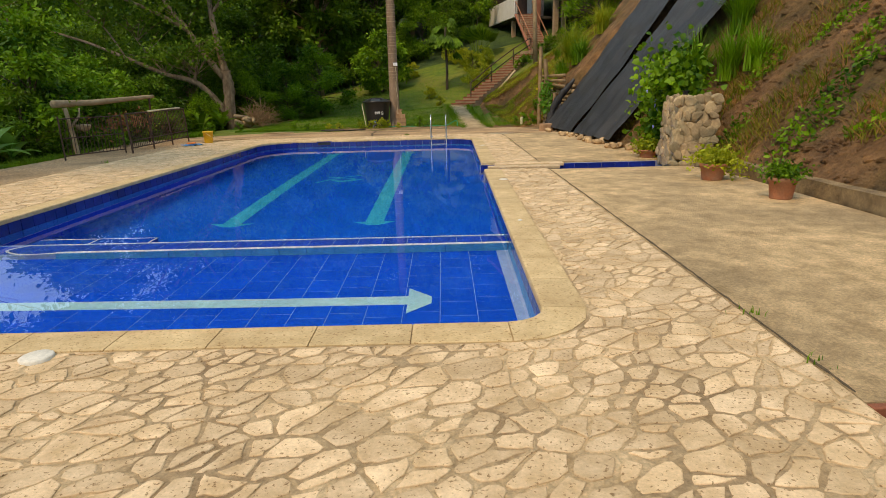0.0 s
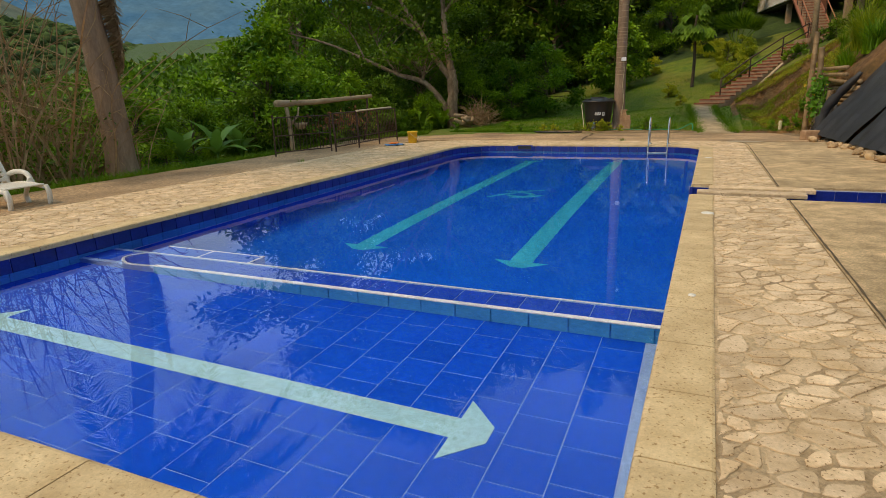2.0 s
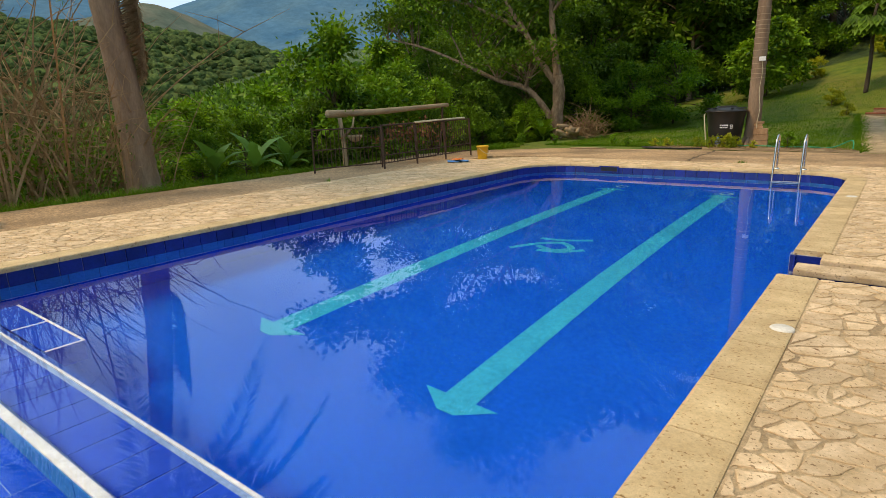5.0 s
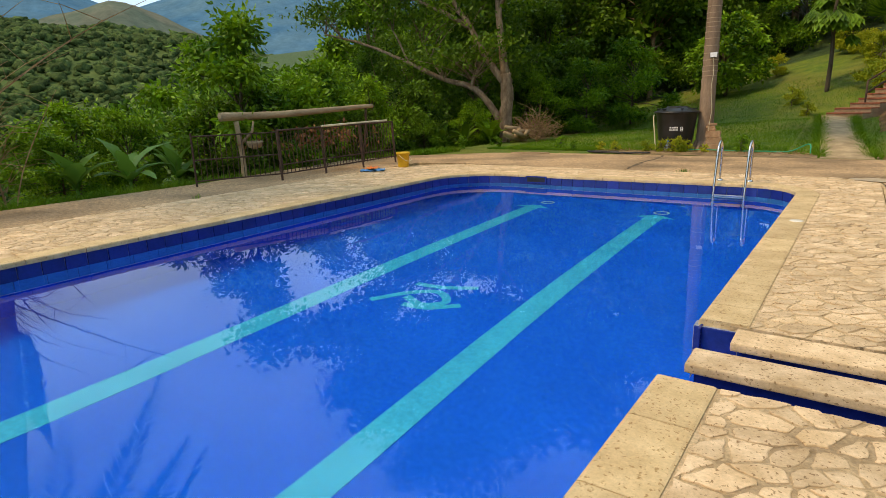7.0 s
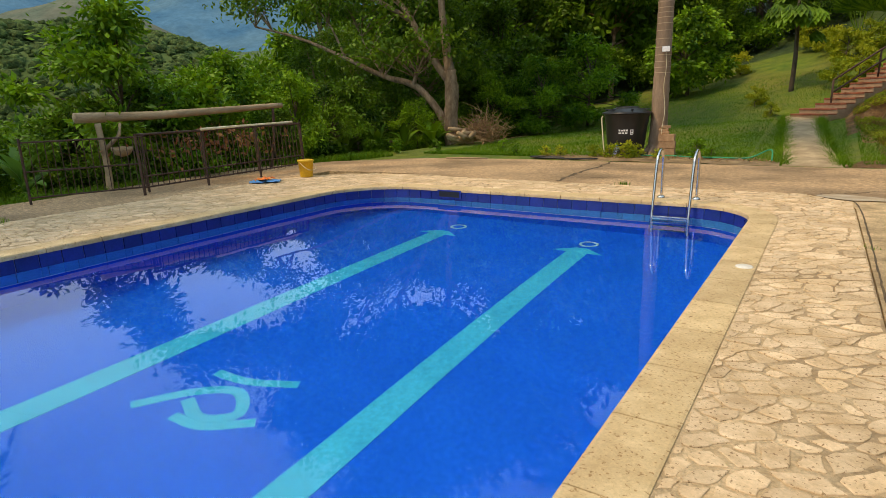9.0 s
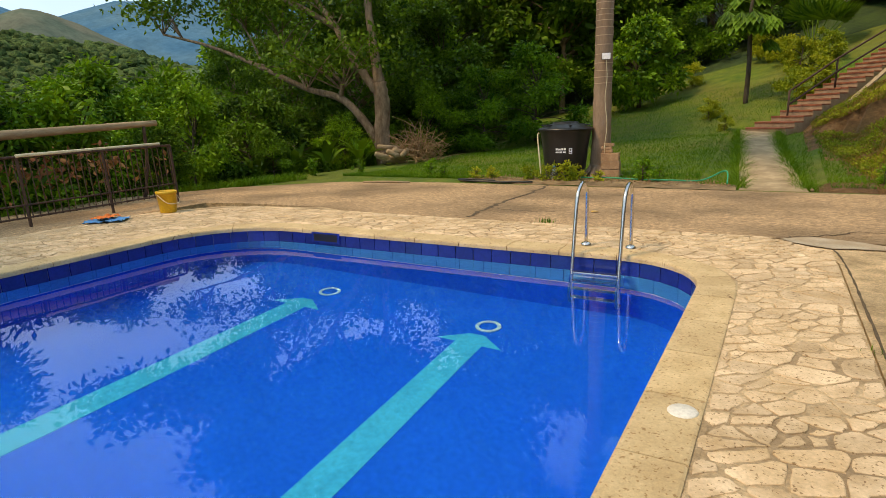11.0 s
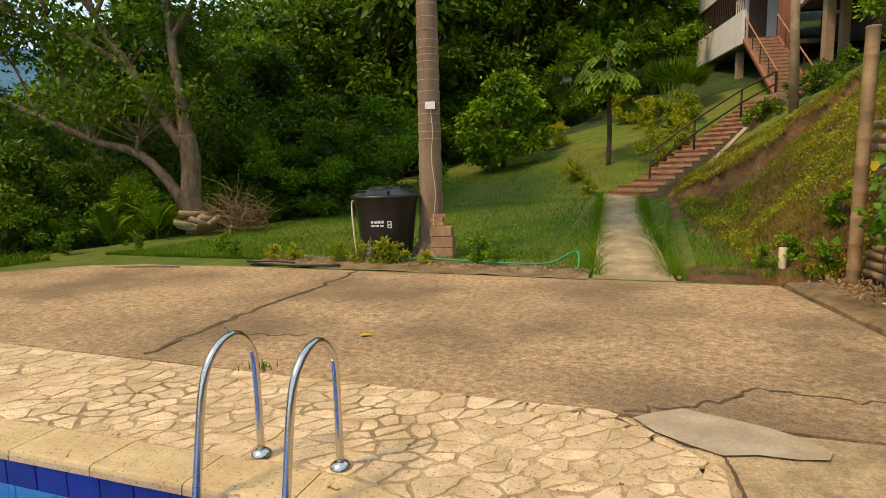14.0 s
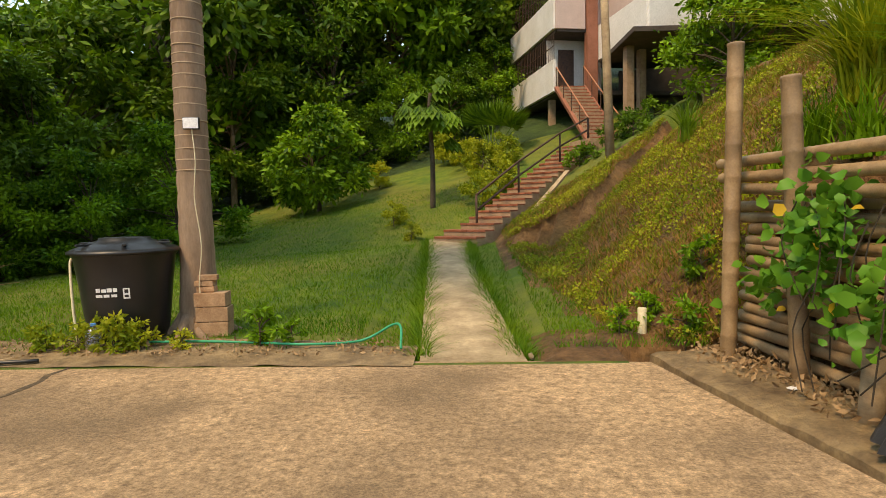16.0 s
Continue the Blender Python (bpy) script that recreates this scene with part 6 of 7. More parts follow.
put("house_tree", broad_tree(23, 5.2, 2.2, 6500, 0.2, M_LEAF_M, M_BARK_D, 26, 0.2, 0.09), "leafy tree in front of the house wing", "tree", 9.7, 38.6, 4.3, 0, 0.9)
put("house_tree", broad_tree(24, 5.0, 2.4, 6500, 0.22, M_LEAF_D, M_BARK, 26, 0.35, 0.2), "dark tree beside the house", "tree", 11.0, 40.0, 5.0, 0, 1.0)
hedge = broad_tree(25, 0.8, 0.6, 900, 0.12, M_LEAF_D, M_BARK_D, 10, 0.1, 0.02)
hf = None
for tx, ty in ((6.6, 40.6), (7.4, 40.9), (8.2, 41.2), (9.0, 41.6), (7.0, 39.6), (5.2, 39.4), (5.6, 40.2)):
    if hf is None:
        hf = put("hedge_shrub", hedge, "low dark hedge shrub beside the stair", "shrub", tx, ty, rough_z(tx, ty) - 0.05, 0, 1.0, "hedge")
    else:
        copy_thing(hf, pose(tx, ty, rough_z(tx, ty) - 0.05, 0, 0, tx * 50))

# ---- bamboo retaining fence ----
fence = thing("bamboo_fence", "bamboo retaining fence of stacked poles and posts", "fence")


def bamboo(points, r, label="", parent=None):
    """A pole with swollen joints."""
    a, b = Vector(points[0]), Vector(points[-1])
    n = max(3, int((b - a).length / 0.32))
    pts, rad = [], []
    for k in range(n + 1):
        p = a.lerp(b, k / n)
        for o, s in ((-0.02, 1.0), (0.0, 1.07), (0.02, 0.98)):
            q = p + (b - a).normalized() * o
            pts.append(q)
            rad.append(r * s)
    return part("pole", mesh_of("pole", *tube(pts, rad, 9), M_BAMBOO, True), parent=parent or fence, label=label)


bamboo([(4.26, 26.42, -0.25), (4.28, 26.38, 3.22)], 0.085, "upright bamboo post")
bamboo([(4.47, 25.4, -0.3), (4.32, 25.4, 2.66)], 0.086, "upright bamboo post")
bamboo([(4.45, 24.0, -0.2), (4.5, 24.0, 1.3)], 0.09, "upright bamboo post")
rng = np.random.default_rng(80)
for k in range(13):
    z = 0.0 + 0.125 * k
    y1 = 26.75 if k < 11 else 27.1
    bamboo([(4.55 + 0.012 * k, y1 + rng.uniform(-0.15, 0.15), z + rng.normal() * 0.015), (4.78 + 0.01 * k, 22.4, z + 0.05 + rng.normal() * 0.05)], 0.062)
for z, y1 in ((1.72, 26.9), (1.85, 27.15), (2.02, 27.2)):
    bamboo([(4.5, y1, z), (4.7, 23.2, z - 0.12 + rng.normal() * 0.05)], 0.06)
stump = thing("cut_post", "short split post leaning at the fence foot", "post", (4.35, 24.3, -0.05), 0)
part("wood", mesh_of("wood", *tube([(0, 0, -0.2), (0.02, 0.0, 0.5)], [0.1, 0.085], 9), M_WOOD, True), parent=stump)
vine = thing("climbing_vine", "leafy green vine hanging over the bamboo fence", "vine", (4.35, 24.9, 0.4))
c = np.concatenate([rng.normal(size=(300, 3)) * [0.13, 0.21, 0.25] + [0.0, 0.1, 0.85], rng.normal(size=(60, 3)) * [0.1, 0.14, 0.12] + [-0.05, 0.85, 0.4], rng.normal(size=(130, 3)) * [0.12, 0.3, 0.2] + [-0.05, -0.75, 0.35]])
part("leaves", leaf_mesh("leaves", c, 0.125, leaf_mat("vine_leaves", (0.07, 0.22, 0.015), (0.18, 0.38, 0.035), 0.3, 0.45, 0.35, (0.55, 0.36, 0.03), 0.03), rng, aspect=0.8, rounded=True), parent=vine)
v, f = [], []
for k in range(20):
    p = Vector((rng.normal() * 0.12, rng.uniform(-1.4, 0.3), rng.uniform(0.3, 1.3)))
    tube(smooth_path([p, p + Vector((-0.08, rng.normal() * 0.15, -0.4)), p + Vector((-0.05 + rng.normal() * 0.1, rng.normal() * 0.3, -0.9))], 3), 0.007, 3, v, f, cap=False)
tagged(part("stem_tangle", mesh_of("stem_tangle", v, f, M_BARK_D), parent=vine, label="brown hanging stems"), kind="stuff")


def tuft(name, label, x, y, z, count, length, material, seed, spread=1.0, width=0.018):
    rng_ = np.random.default_rng(seed)
    v, f = [], []
    for k in range(count):
        a = rng_.uniform(0, 2 * math.pi)
        l_ = length * rng_.uniform(0.5, 1.1)
        o = spread * rng_.uniform(0.25, 1.0)
        root = Vector((rng_.normal() * 0.1 * spread, rng_.normal() * 0.1 * spread, 0))
        d = Vector((math.cos(a), math.sin(a), 0))
        s = Vector((-math.sin(a), math.cos(a), 0)) * width
        b = len(v)
        for t in (0, 0.35, 0.7, 1.0):
            p = root + d * l_ * o * t * t * 0.8 + Vector((0, 0, l_ * (t - 0.55 * o * t * t)))
            v += [p - s * (1 - t * 0.9), p + s * (1 - t * 0.9)]
        f += [(b, b + 1, b + 3, b + 2), (b + 2, b + 3, b + 5, b + 4), (b + 4, b + 5, b + 7, b + 6)]
    ob = thing(name, label, "grass", (x, y, z))
    tagged(part("blade_tuft", mesh_of("blade_tuft", v, f, material), parent=ob), kind="stuff")
    return ob


for k, (x, y, n, l_) in enumerate(((5.6, 26.3, 620, 2.1), (5.6, 25.2, 320, 1.3), (5.5, 24.0, 260, 1.3), (6.6, 25.2, 360, 1.6), (5.2, 26.5, 180, 0.9), (5.6, 27.2, 140, 0.8), (7.0, 26.8, 260, 1.4), (5.1, 25.5, 160, 0.9))):
    tuft("tall_grass", "tall arching yellow-green grass on the bank", x, y, rough_z(x, y) - 0.05, n, l_, M_LEAF_B if k % 3 else M_LEAF_Y, 90 + k)
for k, (x, y, n, l_) in enumerate(((6.4, 13.4, 320, 1.5), (6.0, 14.3, 300, 1.6), (7.0, 14.4, 320, 1.7), (6.6, 12.7, 200, 1.1), (7.6, 15.4, 260, 1.5), (8.6, 11.9, 120, 0.9), (5.5, 27.9, 60, 0.7))):
    tuft("reed_clump", "clump of tall green reeds on the bank", x, y, rough_z(x, y) - 0.05, n, l_, M_LEAF_B, 120 + k, 0.8, 0.02)
tuft("spiky_plant", "spiky agave-like plant above the tarp", 6.3, 33.0, rough_z(6.3, 33), 90, 1.2, M_LEAF_F, 140, 1.0, 0.03)
tuft("dry_spiky_plant", "pale spiky plant at the top of the bank", 8.2, 10.9, rough_z(8.2, 10.9) + 0.1, 60, 0.8, M_LEAF_Y, 141, 1.1, 0.03)

# ---- tarp, rubble, stone wall, pots ----


def tarp_sheet(name, y0, y1, z1, shift, seed):
    """Plastic sheet draped on the bank between y0 and y1."""
    nu, nv = 26, 40
    v, f = [], []
    for j in range(nv + 1):
        t = j / nv
        for i in range(nu + 1):
            s = i / nu
            y = y0 + (y1 - y0) * s - shift * t
            foot = lerp_table(y0 + (y1 - y0) * s, BANK_FOOT)
            x = foot - 0.1 + (z1 / 1.35) * t
            fold = 0.11 * noise.noise((s * 7 + seed, t * 2.2, seed)) + 0.02 * noise.noise((s * 19, t * 9, seed)) + 0.01 * math.sin(t * 30 + 6 * noise.noise((s * 3, t * 2, seed)))
            v.append((x - fold - 0.22, y, 0.12 + z1 * t + fold * 0.6))
    for j in range(nv):
        for i in range(nu):
            a = j * (nu + 1) + i
            f.append((a, a + 1, a + nu + 2, a + nu + 1))
    return mesh_of(name, v, f, M_TARP, True)


tarp = thing("black_tarp", "black plastic tarp covering the steep bank", "tarp")
part("sheet", tarp_sheet("sheet", 19.2, 22.9, 5.4, 0.7, 1.0), parent=tarp)
part("sheet", tarp_sheet("sheet", 15.6, 18.9, 5.4, 1.2, 4.0), parent=tarp)
part("fold", mesh_of("fold", *tube(smooth_path([(4.1, 23.0, 0.1), (4.3, 22.9, 0.9), (4.9, 22.4, 1.8)], 6), [0.1, 0.16, 0.13, 0.16, 0.1, 0.13, 0.12, 0.14, 0.1, 0.12, 0.1, 0.08, 0.05], 10, wobble=0.5), M_TARP, True), parent=tarp, label="gathered tarp edge")


def rock(size, seed):
    rng_ = random.Random(seed)
    bm = bmesh.new()
    bmesh.ops.create_icosphere(bm, subdivisions=2, radius=size)
    sc = (rng_.uniform(0.8, 1.3), rng_.uniform(0.7, 1.1), rng_.uniform(0.5, 0.85))
    for vv in bm.verts:
        n = noise.noise(vv.co / size * 0.9 + Vector((seed * 3.1, 0, 0)))
        vv.co = Vector((vv.co.x * sc[0], vv.co.y * sc[1], vv.co.z * sc[2])) * (1 + 0.35 * n)
    me_ = bpy.data.meshes.new("rock")
    bm.to_mesh(me_)
    bm.free()
    me_.materials.append(M_LIME)
    return me_


rocks = [rock(0.16, s) for s in range(6)]
rnd = random.Random(31)
for k in range(46):
    y = rnd.uniform(13.4, 21.3)
    x = lerp_table(y, BANK_FOOT) - rnd.uniform(0.15, 0.6)
    sc = rnd.uniform(0.3, 0.95)
    rb = part("rubble_stone", rocks[k % 6], m=pose(x, y, 0.05 * sc, rnd.uniform(0, 40), 0, rnd.uniform(0, 360)))
    rb.scale = (sc,) * 3
    tagged(rb, "pale broken stone along the foot of the bank", "stone", "rubble edge")
blockst = thing("concrete_block", "rough concrete block at the rubble end", "block", (3.75, 21.6, -0.02), 20)
part("block", box(0.45, 0.3, 0.28, (0, 0, 0), 0.04), M_CLAY, blockst)
wallt = thing("stone_wall", "rough field stone retaining wall at the channel head", "stone wall")
part("core", box(0.68, 0.84, 1.3, (4.87, 11.77, -0.1), 0.05), M_MORTAR, wallt, "mortar core")


def wall_stone(seed):
    """A split field stone: a lumpy flat-faced slab of irregular outline."""
    rng_ = random.Random(seed)
    bm_ = bmesh.new()
    bmesh.ops.create_icosphere(bm_, subdivisions=2, radius=1.0)
    w, h = rng_.uniform(0.085, 0.15), rng_.uniform(0.06, 0.12)
    for vv in bm_.verts:
        n = 1 + 0.45 * noise.noise(vv.co * 1.1 + Vector((seed * 5.3, 0, 0)))
        p = vv.co * n
        vv.co = Vector((p.x * w, max(-0.6, min(0.6, p.y)) * 0.07, p.z * h))
    me_ = bpy.data.meshes.new("stone")
    bm_.to_mesh(me_)
    bm_.free()
    me_.materials.append(M_WALLST)
    return me_


split = [wall_stone(s) for s in range(14)]
rnd = random.Random(44)
for r in range(9):
    for q in range(5):
        for face in range(2):
            z, off_ = 0.04 + r * 0.146, (0.08 if r % 2 else 0.0)
            lean_ = 0.10 * (1 - z / 1.3)
            if face == 0:
                p, rz = (4.565 - lean_, 11.38 + q * 0.175 + off_ * 0.8, z), 90
            else:
                p, rz = (4.55 - lean_ + q * 0.16 + off_ * 0.7, 11.335 - 0.4 * lean_, z), 0
            part("stone", split[(r * 5 + q * 3 + face * 4) % 14], parent=wallt, m=pose(*[c + rnd.uniform(-0.02, 0.02) for c in p], rnd.uniform(-6, 6), rnd.uniform(0, 360), rz + rnd.uniform(-8, 8)))
for q in range(12):
    part("stone", split[q], parent=wallt, m=pose(4.64 + (q % 3) * 0.2, 11.42 + (q // 3) * 0.2, 1.2, 88, rnd.uniform(0, 360), rnd.uniform(0, 90)))
lantern = thing("garden_lamp", "small dark lamp on top of the stone wall", "lamp", (4.66, 11.5, 1.27), 0)
part("body", box(0.07, 0.07, 0.1, (0, 0, 0), 0.008), M_BLACK_P, lantern)
part("cap", box(0.1, 0.1, 0.02, (0, 0, 0.1), 0.006), M_BLACK_P, lantern)
fl = thing("flowering_vine", "leafy vine with pale blue flowers over the wall", "vine", (5.0, 13.0, 0))
rng = np.random.default_rng(101)
c = np.concatenate([rng.normal(size=(2600, 3)) * [0.28, 0.42, 0.5] + [-0.05, 0.0, 1.15], rng.normal(size=(700, 3)) * [0.22, 0.35, 0.25] + [0.1, 0.25, 0.3]])
c[:, 2] = np.maximum(c[:, 2], 0.06)
part("leaves", leaf_mesh("leaves", c, 0.13, M_LEAF_M, rng, aspect=0.85, rounded=True), parent=fl)
for k in range(11):
    p = Vector((-0.42 + rng.normal() * 0.1, rng.normal() * 0.35 - 0.1, 1.2 + rng.normal() * 0.28))
    v, f = [], []
    for q in range(5):
        a = q * 1.2566
        b = len(v)
        v += [p, p + Vector((-0.02, math.cos(a - 0.5) * 0.045, math.sin(a - 0.5) * 0.045)), p + Vector((-0.03, math.cos(a) * 0.055, math.sin(a) * 0.055)), p + Vector((-0.02, math.cos(a + 0.5) * 0.045, math.sin(a + 0.5) * 0.045))]
        f += [(b, b + 1, b + 2), (b, b + 2, b + 3)]
    part("flower", mesh_of("flower", v, f, M_FLOWER), parent=fl)


def potted(x, y, r, h, label, leaf_m, seed, n=700, size=0.08, over=(0.3, 0.22), z0=-0.01, hang=0.0):
    rng_ = np.random.default_rng(seed)
    ob = thing("potted_plant", label, "potted plant", (x, y, z0), 0, "clay pots by the bank")
    v, f = lathe([(0, 0), (r * 0.78, 0), (r * 0.82, 0.02), (r * 0.98, h * 0.8), (r * 1.05, h * 0.8), (r * 1.07, h), (r * 0.95, h), (r * 0.9, h * 0.88), (0, h * 0.88)], 26)
    part("pot", mesh_of("pot", v, f, M_TERRA, True), parent=ob, label="terracotta pot")
    p = rng_.normal(size=(n, 3)) * [over[0] * 0.55, over[0] * 0.55, over[1] * 0.45] + [0, 0, h + over[1] * 0.55]
    if hang:
        q = rng_.normal(size=(n // 3, 3)) * [0.14, 0.14, 0.1] + [hang, -0.05, h * 0.9]
        p = np.concatenate([p, q])
    part("foliage", leaf_mesh("foliage", p, size, leaf_m, rng_, droop=-0.1, aspect=0.6, rounded=True), parent=ob, label="bushy foliage")


potted(4.38, 9.45, 0.2, 0.27, "terracotta pot with variegated yellow-green foliage", M_LEAF_Y, 1, 900, 0.06, (0.27, 0.16), hang=0.24)
potted(4.52, 7.7, 0.17, 0.29, "terracotta pot with fine green foliage", M_LEAF_M, 2, 800, 0.05, (0.23, 0.13))
potted(4.45, 12.75, 0.2, 0.17, "low terracotta pot with pale green foliage", M_LEAF_Y, 3, 800, 0.06, (0.27, 0.16))

# ---- west side: lounger, log shelf, fence, bucket ----
lounger = thing("sun_lounger", "white slatted plastic sun lounger with raised back", "lounger", (-10.05, 7.88, -0.02), 4)
for s in (-0.3, 0.3):
    part("side_rail", mesh_of("side_rail", *tube(smooth_path([(-0.35, s, 0.3), (0.2, s, 0.33), (0.72, s, 0.28)], 4), 0.035, 8), M_PLASTIC_W, True), parent=lounger)
    part("leg", mesh_of("leg", *tube(smooth_path([(0.72, s, 0.3), (0.78, s, 0.2), (0.76, s, 0.0)], 4), [0.04] * 8 + [0.03], 8), M_PLASTIC_W, True), parent=lounger)
    part("leg", mesh_of("leg", *tube(smooth_path([(0.30, s * 1.05, 0.42), (0.05, s * 1.1, 0.15), (0.12, s * 1.1, 0.0)], 4), [0.04] * 8 + [0.03], 8), M_PLASTIC_W, True), parent=lounger)
    part("leg", mesh_of("leg", *tube(smooth_path([(-0.35, s, 0.42), (-0.55, s * 1.05, 0.25), (-0.52, s * 1.05, 0.0)], 4), [0.04] * 8 + [0.03], 8), M_PLASTIC_W, True), parent=lounger)
    part("armrest", mesh_of("armrest", *tube(smooth_path([(-0.5, s * 1.12, 0.42), (-0.2, s * 1.15, 0.5), (0.15, s * 1.15, 0.48), (0.32, s * 1.1, 0.3)], 4), 0.04, 8), M_PLASTIC_W, True), parent=lounger)
for k in range(9):
    part("slat", box(0.095, 0.58, 0.022, (-0.28 + 0.118 * k, 0, 0.315), 0.008), M_PLASTIC_W, lounger)
back = part("backrest", mesh_of("backrest", *tube(smooth_path([(-0.32, -0.3, 0.31), (-0.5, -0.3, 0.65), (-0.66, -0.28, 0.98), (-0.7, 0, 1.04), (-0.66, 0.28, 0.98), (-0.5, 0.3, 0.65), (-0.32, 0.3, 0.31)], 4), 0.032, 8), M_PLASTIC_W, True), parent=lounger)
for k in range(9):
    t = (k + 0.6) / 9.2
    part("slat", box(0.02, 0.58, 0.058, (-0.32 - 0.36 * t, 0, 0.32 + 0.68 * t), 0.008), M_PLASTIC_W, back)
lounger.scale = (0.8, 1.06, 1.03)
lounger.location = (-9.32, 7.78, -0.02)
shelf = thing("log_rail", "weathered log resting on a forked post", "log")
part("log", mesh_of("log", *tube(smooth_path([(-10.95, 16.7, 1.42), (-10.85, 18.3, 1.43), (-10.7, 20.0, 1.5), (-10.55, 21.7, 1.58)], 5), np.linspace(0.105, 0.065, 16), 12, wobble=0.12), M_WOOD, True), parent=shelf)
part("post", mesh_of("post", *tube(smooth_path([(-10.75, 17.05, -0.2), (-10.8, 17.1, 0.5), (-10.9, 17.1, 1.3)], 4), [0.075, 0.07, 0.068, 0.066, 0.064, 0.062, 0.06, 0.06, 0.06], 9, wobble=0.2), M_WOOD, True), parent=shelf)
part("post", mesh_of("post", *tube(smooth_path([(-10.75, 21.3, -0.2), (-10.6, 21.4, 0.8), (-10.55, 21.4, 1.52)], 4), 0.035, 8), M_RUST, True), parent=shelf)
part("fork", mesh_of("fork", *tube([(-10.83, 17.1, 0.75), (-10.72, 17.4, 1.05), (-10.7, 17.45, 1.3)], [0.045, 0.035, 0.025], 7), M_WOOD, True), parent=shelf)
basket = thing("hanging_basket", "woven basket hanging on the post", "basket", (-10.6, 17.35, 0.62), 0)
v, f = lathe([(0.03, 0), (0.14, 0.04), (0.2, 0.14), (0.21, 0.2), (0.19, 0.19), (0.13, 0.06), (0.0, 0.03)], 18)
part("bowl", mesh_of("bowl", v, f, M_WOOD, True), parent=basket)
gate = thing("iron_fence", "rusty iron fence panel standing beside the deck", "fence")
GA, GB = Vector((-8.95, 16.75, 0)), Vector((-9.15, 21.0, 0))
for q in range(4):
    p = GA.lerp(GB, q / 3)
    part("post", mesh_of("post", *tube([(p.x, p.y, -0.06), (p.x - 0.06, p.y, 1.12)], 0.026, 6), M_RUST), parent=gate)
for h, r in ((0.14, 0.016), (0.34, 0.016), (1.1, 0.022)):
    part("rail", mesh_of("rail", *tube([(GA.x - 0.05 * h, GA.y, h), (GB.x - 0.05 * h, GB.y, h + 0.03)], r, 6), M_RUST), parent=gate)
part("pipe", mesh_of("pipe", *tube([(GA.x - 0.1, GA.y + 1.4, 1.13), (GB.x - 0.1, GB.y - 0.2, 1.17)], 0.028, 8), M_CREAM), parent=gate, label="pale pipe tied along the top")
for q in range(36):
    p = GA.lerp(GB, (q + 0.5) / 36)
    part("bar", mesh_of("bar", *tube([(p.x, p.y, 0.13), (p.x - 0.06, p.y, 1.1)], 0.009, 4), M_RUST), parent=gate)
gate2 = thing("iron_gate", "rusty iron gate frame leaning behind the fence", "gate", (-9.3, 17.1, 0), 70)
for q in range(16):
    part("bar", mesh_of("bar", *tube([(-0.1 - 0.115 * q, 0, 0.1), (-0.1 - 0.115 * q, 0, 1.05)], 0.009, 4), M_RUST), parent=gate2)
for h in (0.1, 0.55, 1.05):
    part("rail", mesh_of("rail", *tube([(-0.05, 0, h), (-1.95, 0, h)], 0.016, 6), M_RUST), parent=gate2)
part("stile", mesh_of("stile", *tube([(-0.05, 0, -0.05), (-0.05, 0, 1.12)], 0.022, 6), M_RUST), parent=gate2)
part("stile", mesh_of("stile", *tube([(-1.95, 0, -0.05), (-1.95, 0, 1.12)], 0.022, 6), M_RUST), parent=gate2)
dead = thing("dead_hedge", "reddish dry leaves hanging behind the fence", "hedge", (-10.6, 19.3, 0))
rng = np.random.default_rng(111)
c = rng.normal(size=(260, 3)) * [0.2, 1.0, 0.18] + [0, 0.4, 0.78]
part("leaves", leaf_mesh("leaves", c, 0.14, leaf_mat("dry_red_leaves", (0.16, 0.06, 0.03), (0.4, 0.2, 0.07), 0.2, 0.7), rng), parent=dead)
bucket = thing("bucket", "yellow plastic bucket standing on the deck edge", "bucket", (-8.02, 19.95, 0.0), 0)
v, f = lathe([(0, 0), (0.135, 0), (0.14, 0.02), (0.165, 0.34), (0.18, 0.34), (0.18, 0.38), (0.165, 0.385), (0.155, 0.37), (0.13, 0.03), (0, 0.03)], 26)
part("body", mesh_of("body", v, f, M_YELLOW, True), parent=bucket)
part("handle", mesh_of("handle", *tube(smooth_path([(0.0, -0.18, 0.33), (0.16, -0.14, 0.2), (0.2, 0.0, 0.16), (0.16, 0.14, 0.2), (0.0, 0.18, 0.33)], 5), 0.007, 6), M_CREAM), parent=bucket, label="wire handle")


def cloth(name, label, x, y, sx, sy, material, seed):
    n = 12
    v = [(sx * (i / n - 0.5), sy * (j / n - 0.5), 0.045 + 0.05 * noise.noise((i * 0.5, j * 0.5, seed))) for j in range(n + 1) for i in range(n + 1)]
    f = [(j * (n + 1) + i, j * (n + 1) + i + 1, (j + 1) * (n + 1) + i + 1, (j + 1) * (n + 1) + i) for j in range(n) for i in range(n)]
    ob = thing(name, label, "cloth", (x, y, 0.0), seed * 20)
    part("fabric", mesh_of("fabric", v, f, material, True), parent=ob)
    return ob


cloth("blue_cloth", "blue cloth lying crumpled on the deck", -8.15, 18.9, 0.6, 0.45, M_BLUECL, 2).location.z = -0.01
cloth("orange_cloth", "orange cloth lying on the blue one", -8.18, 18.9, 0.42, 0.22, M_ORANGE, 5).location.z = 0.035

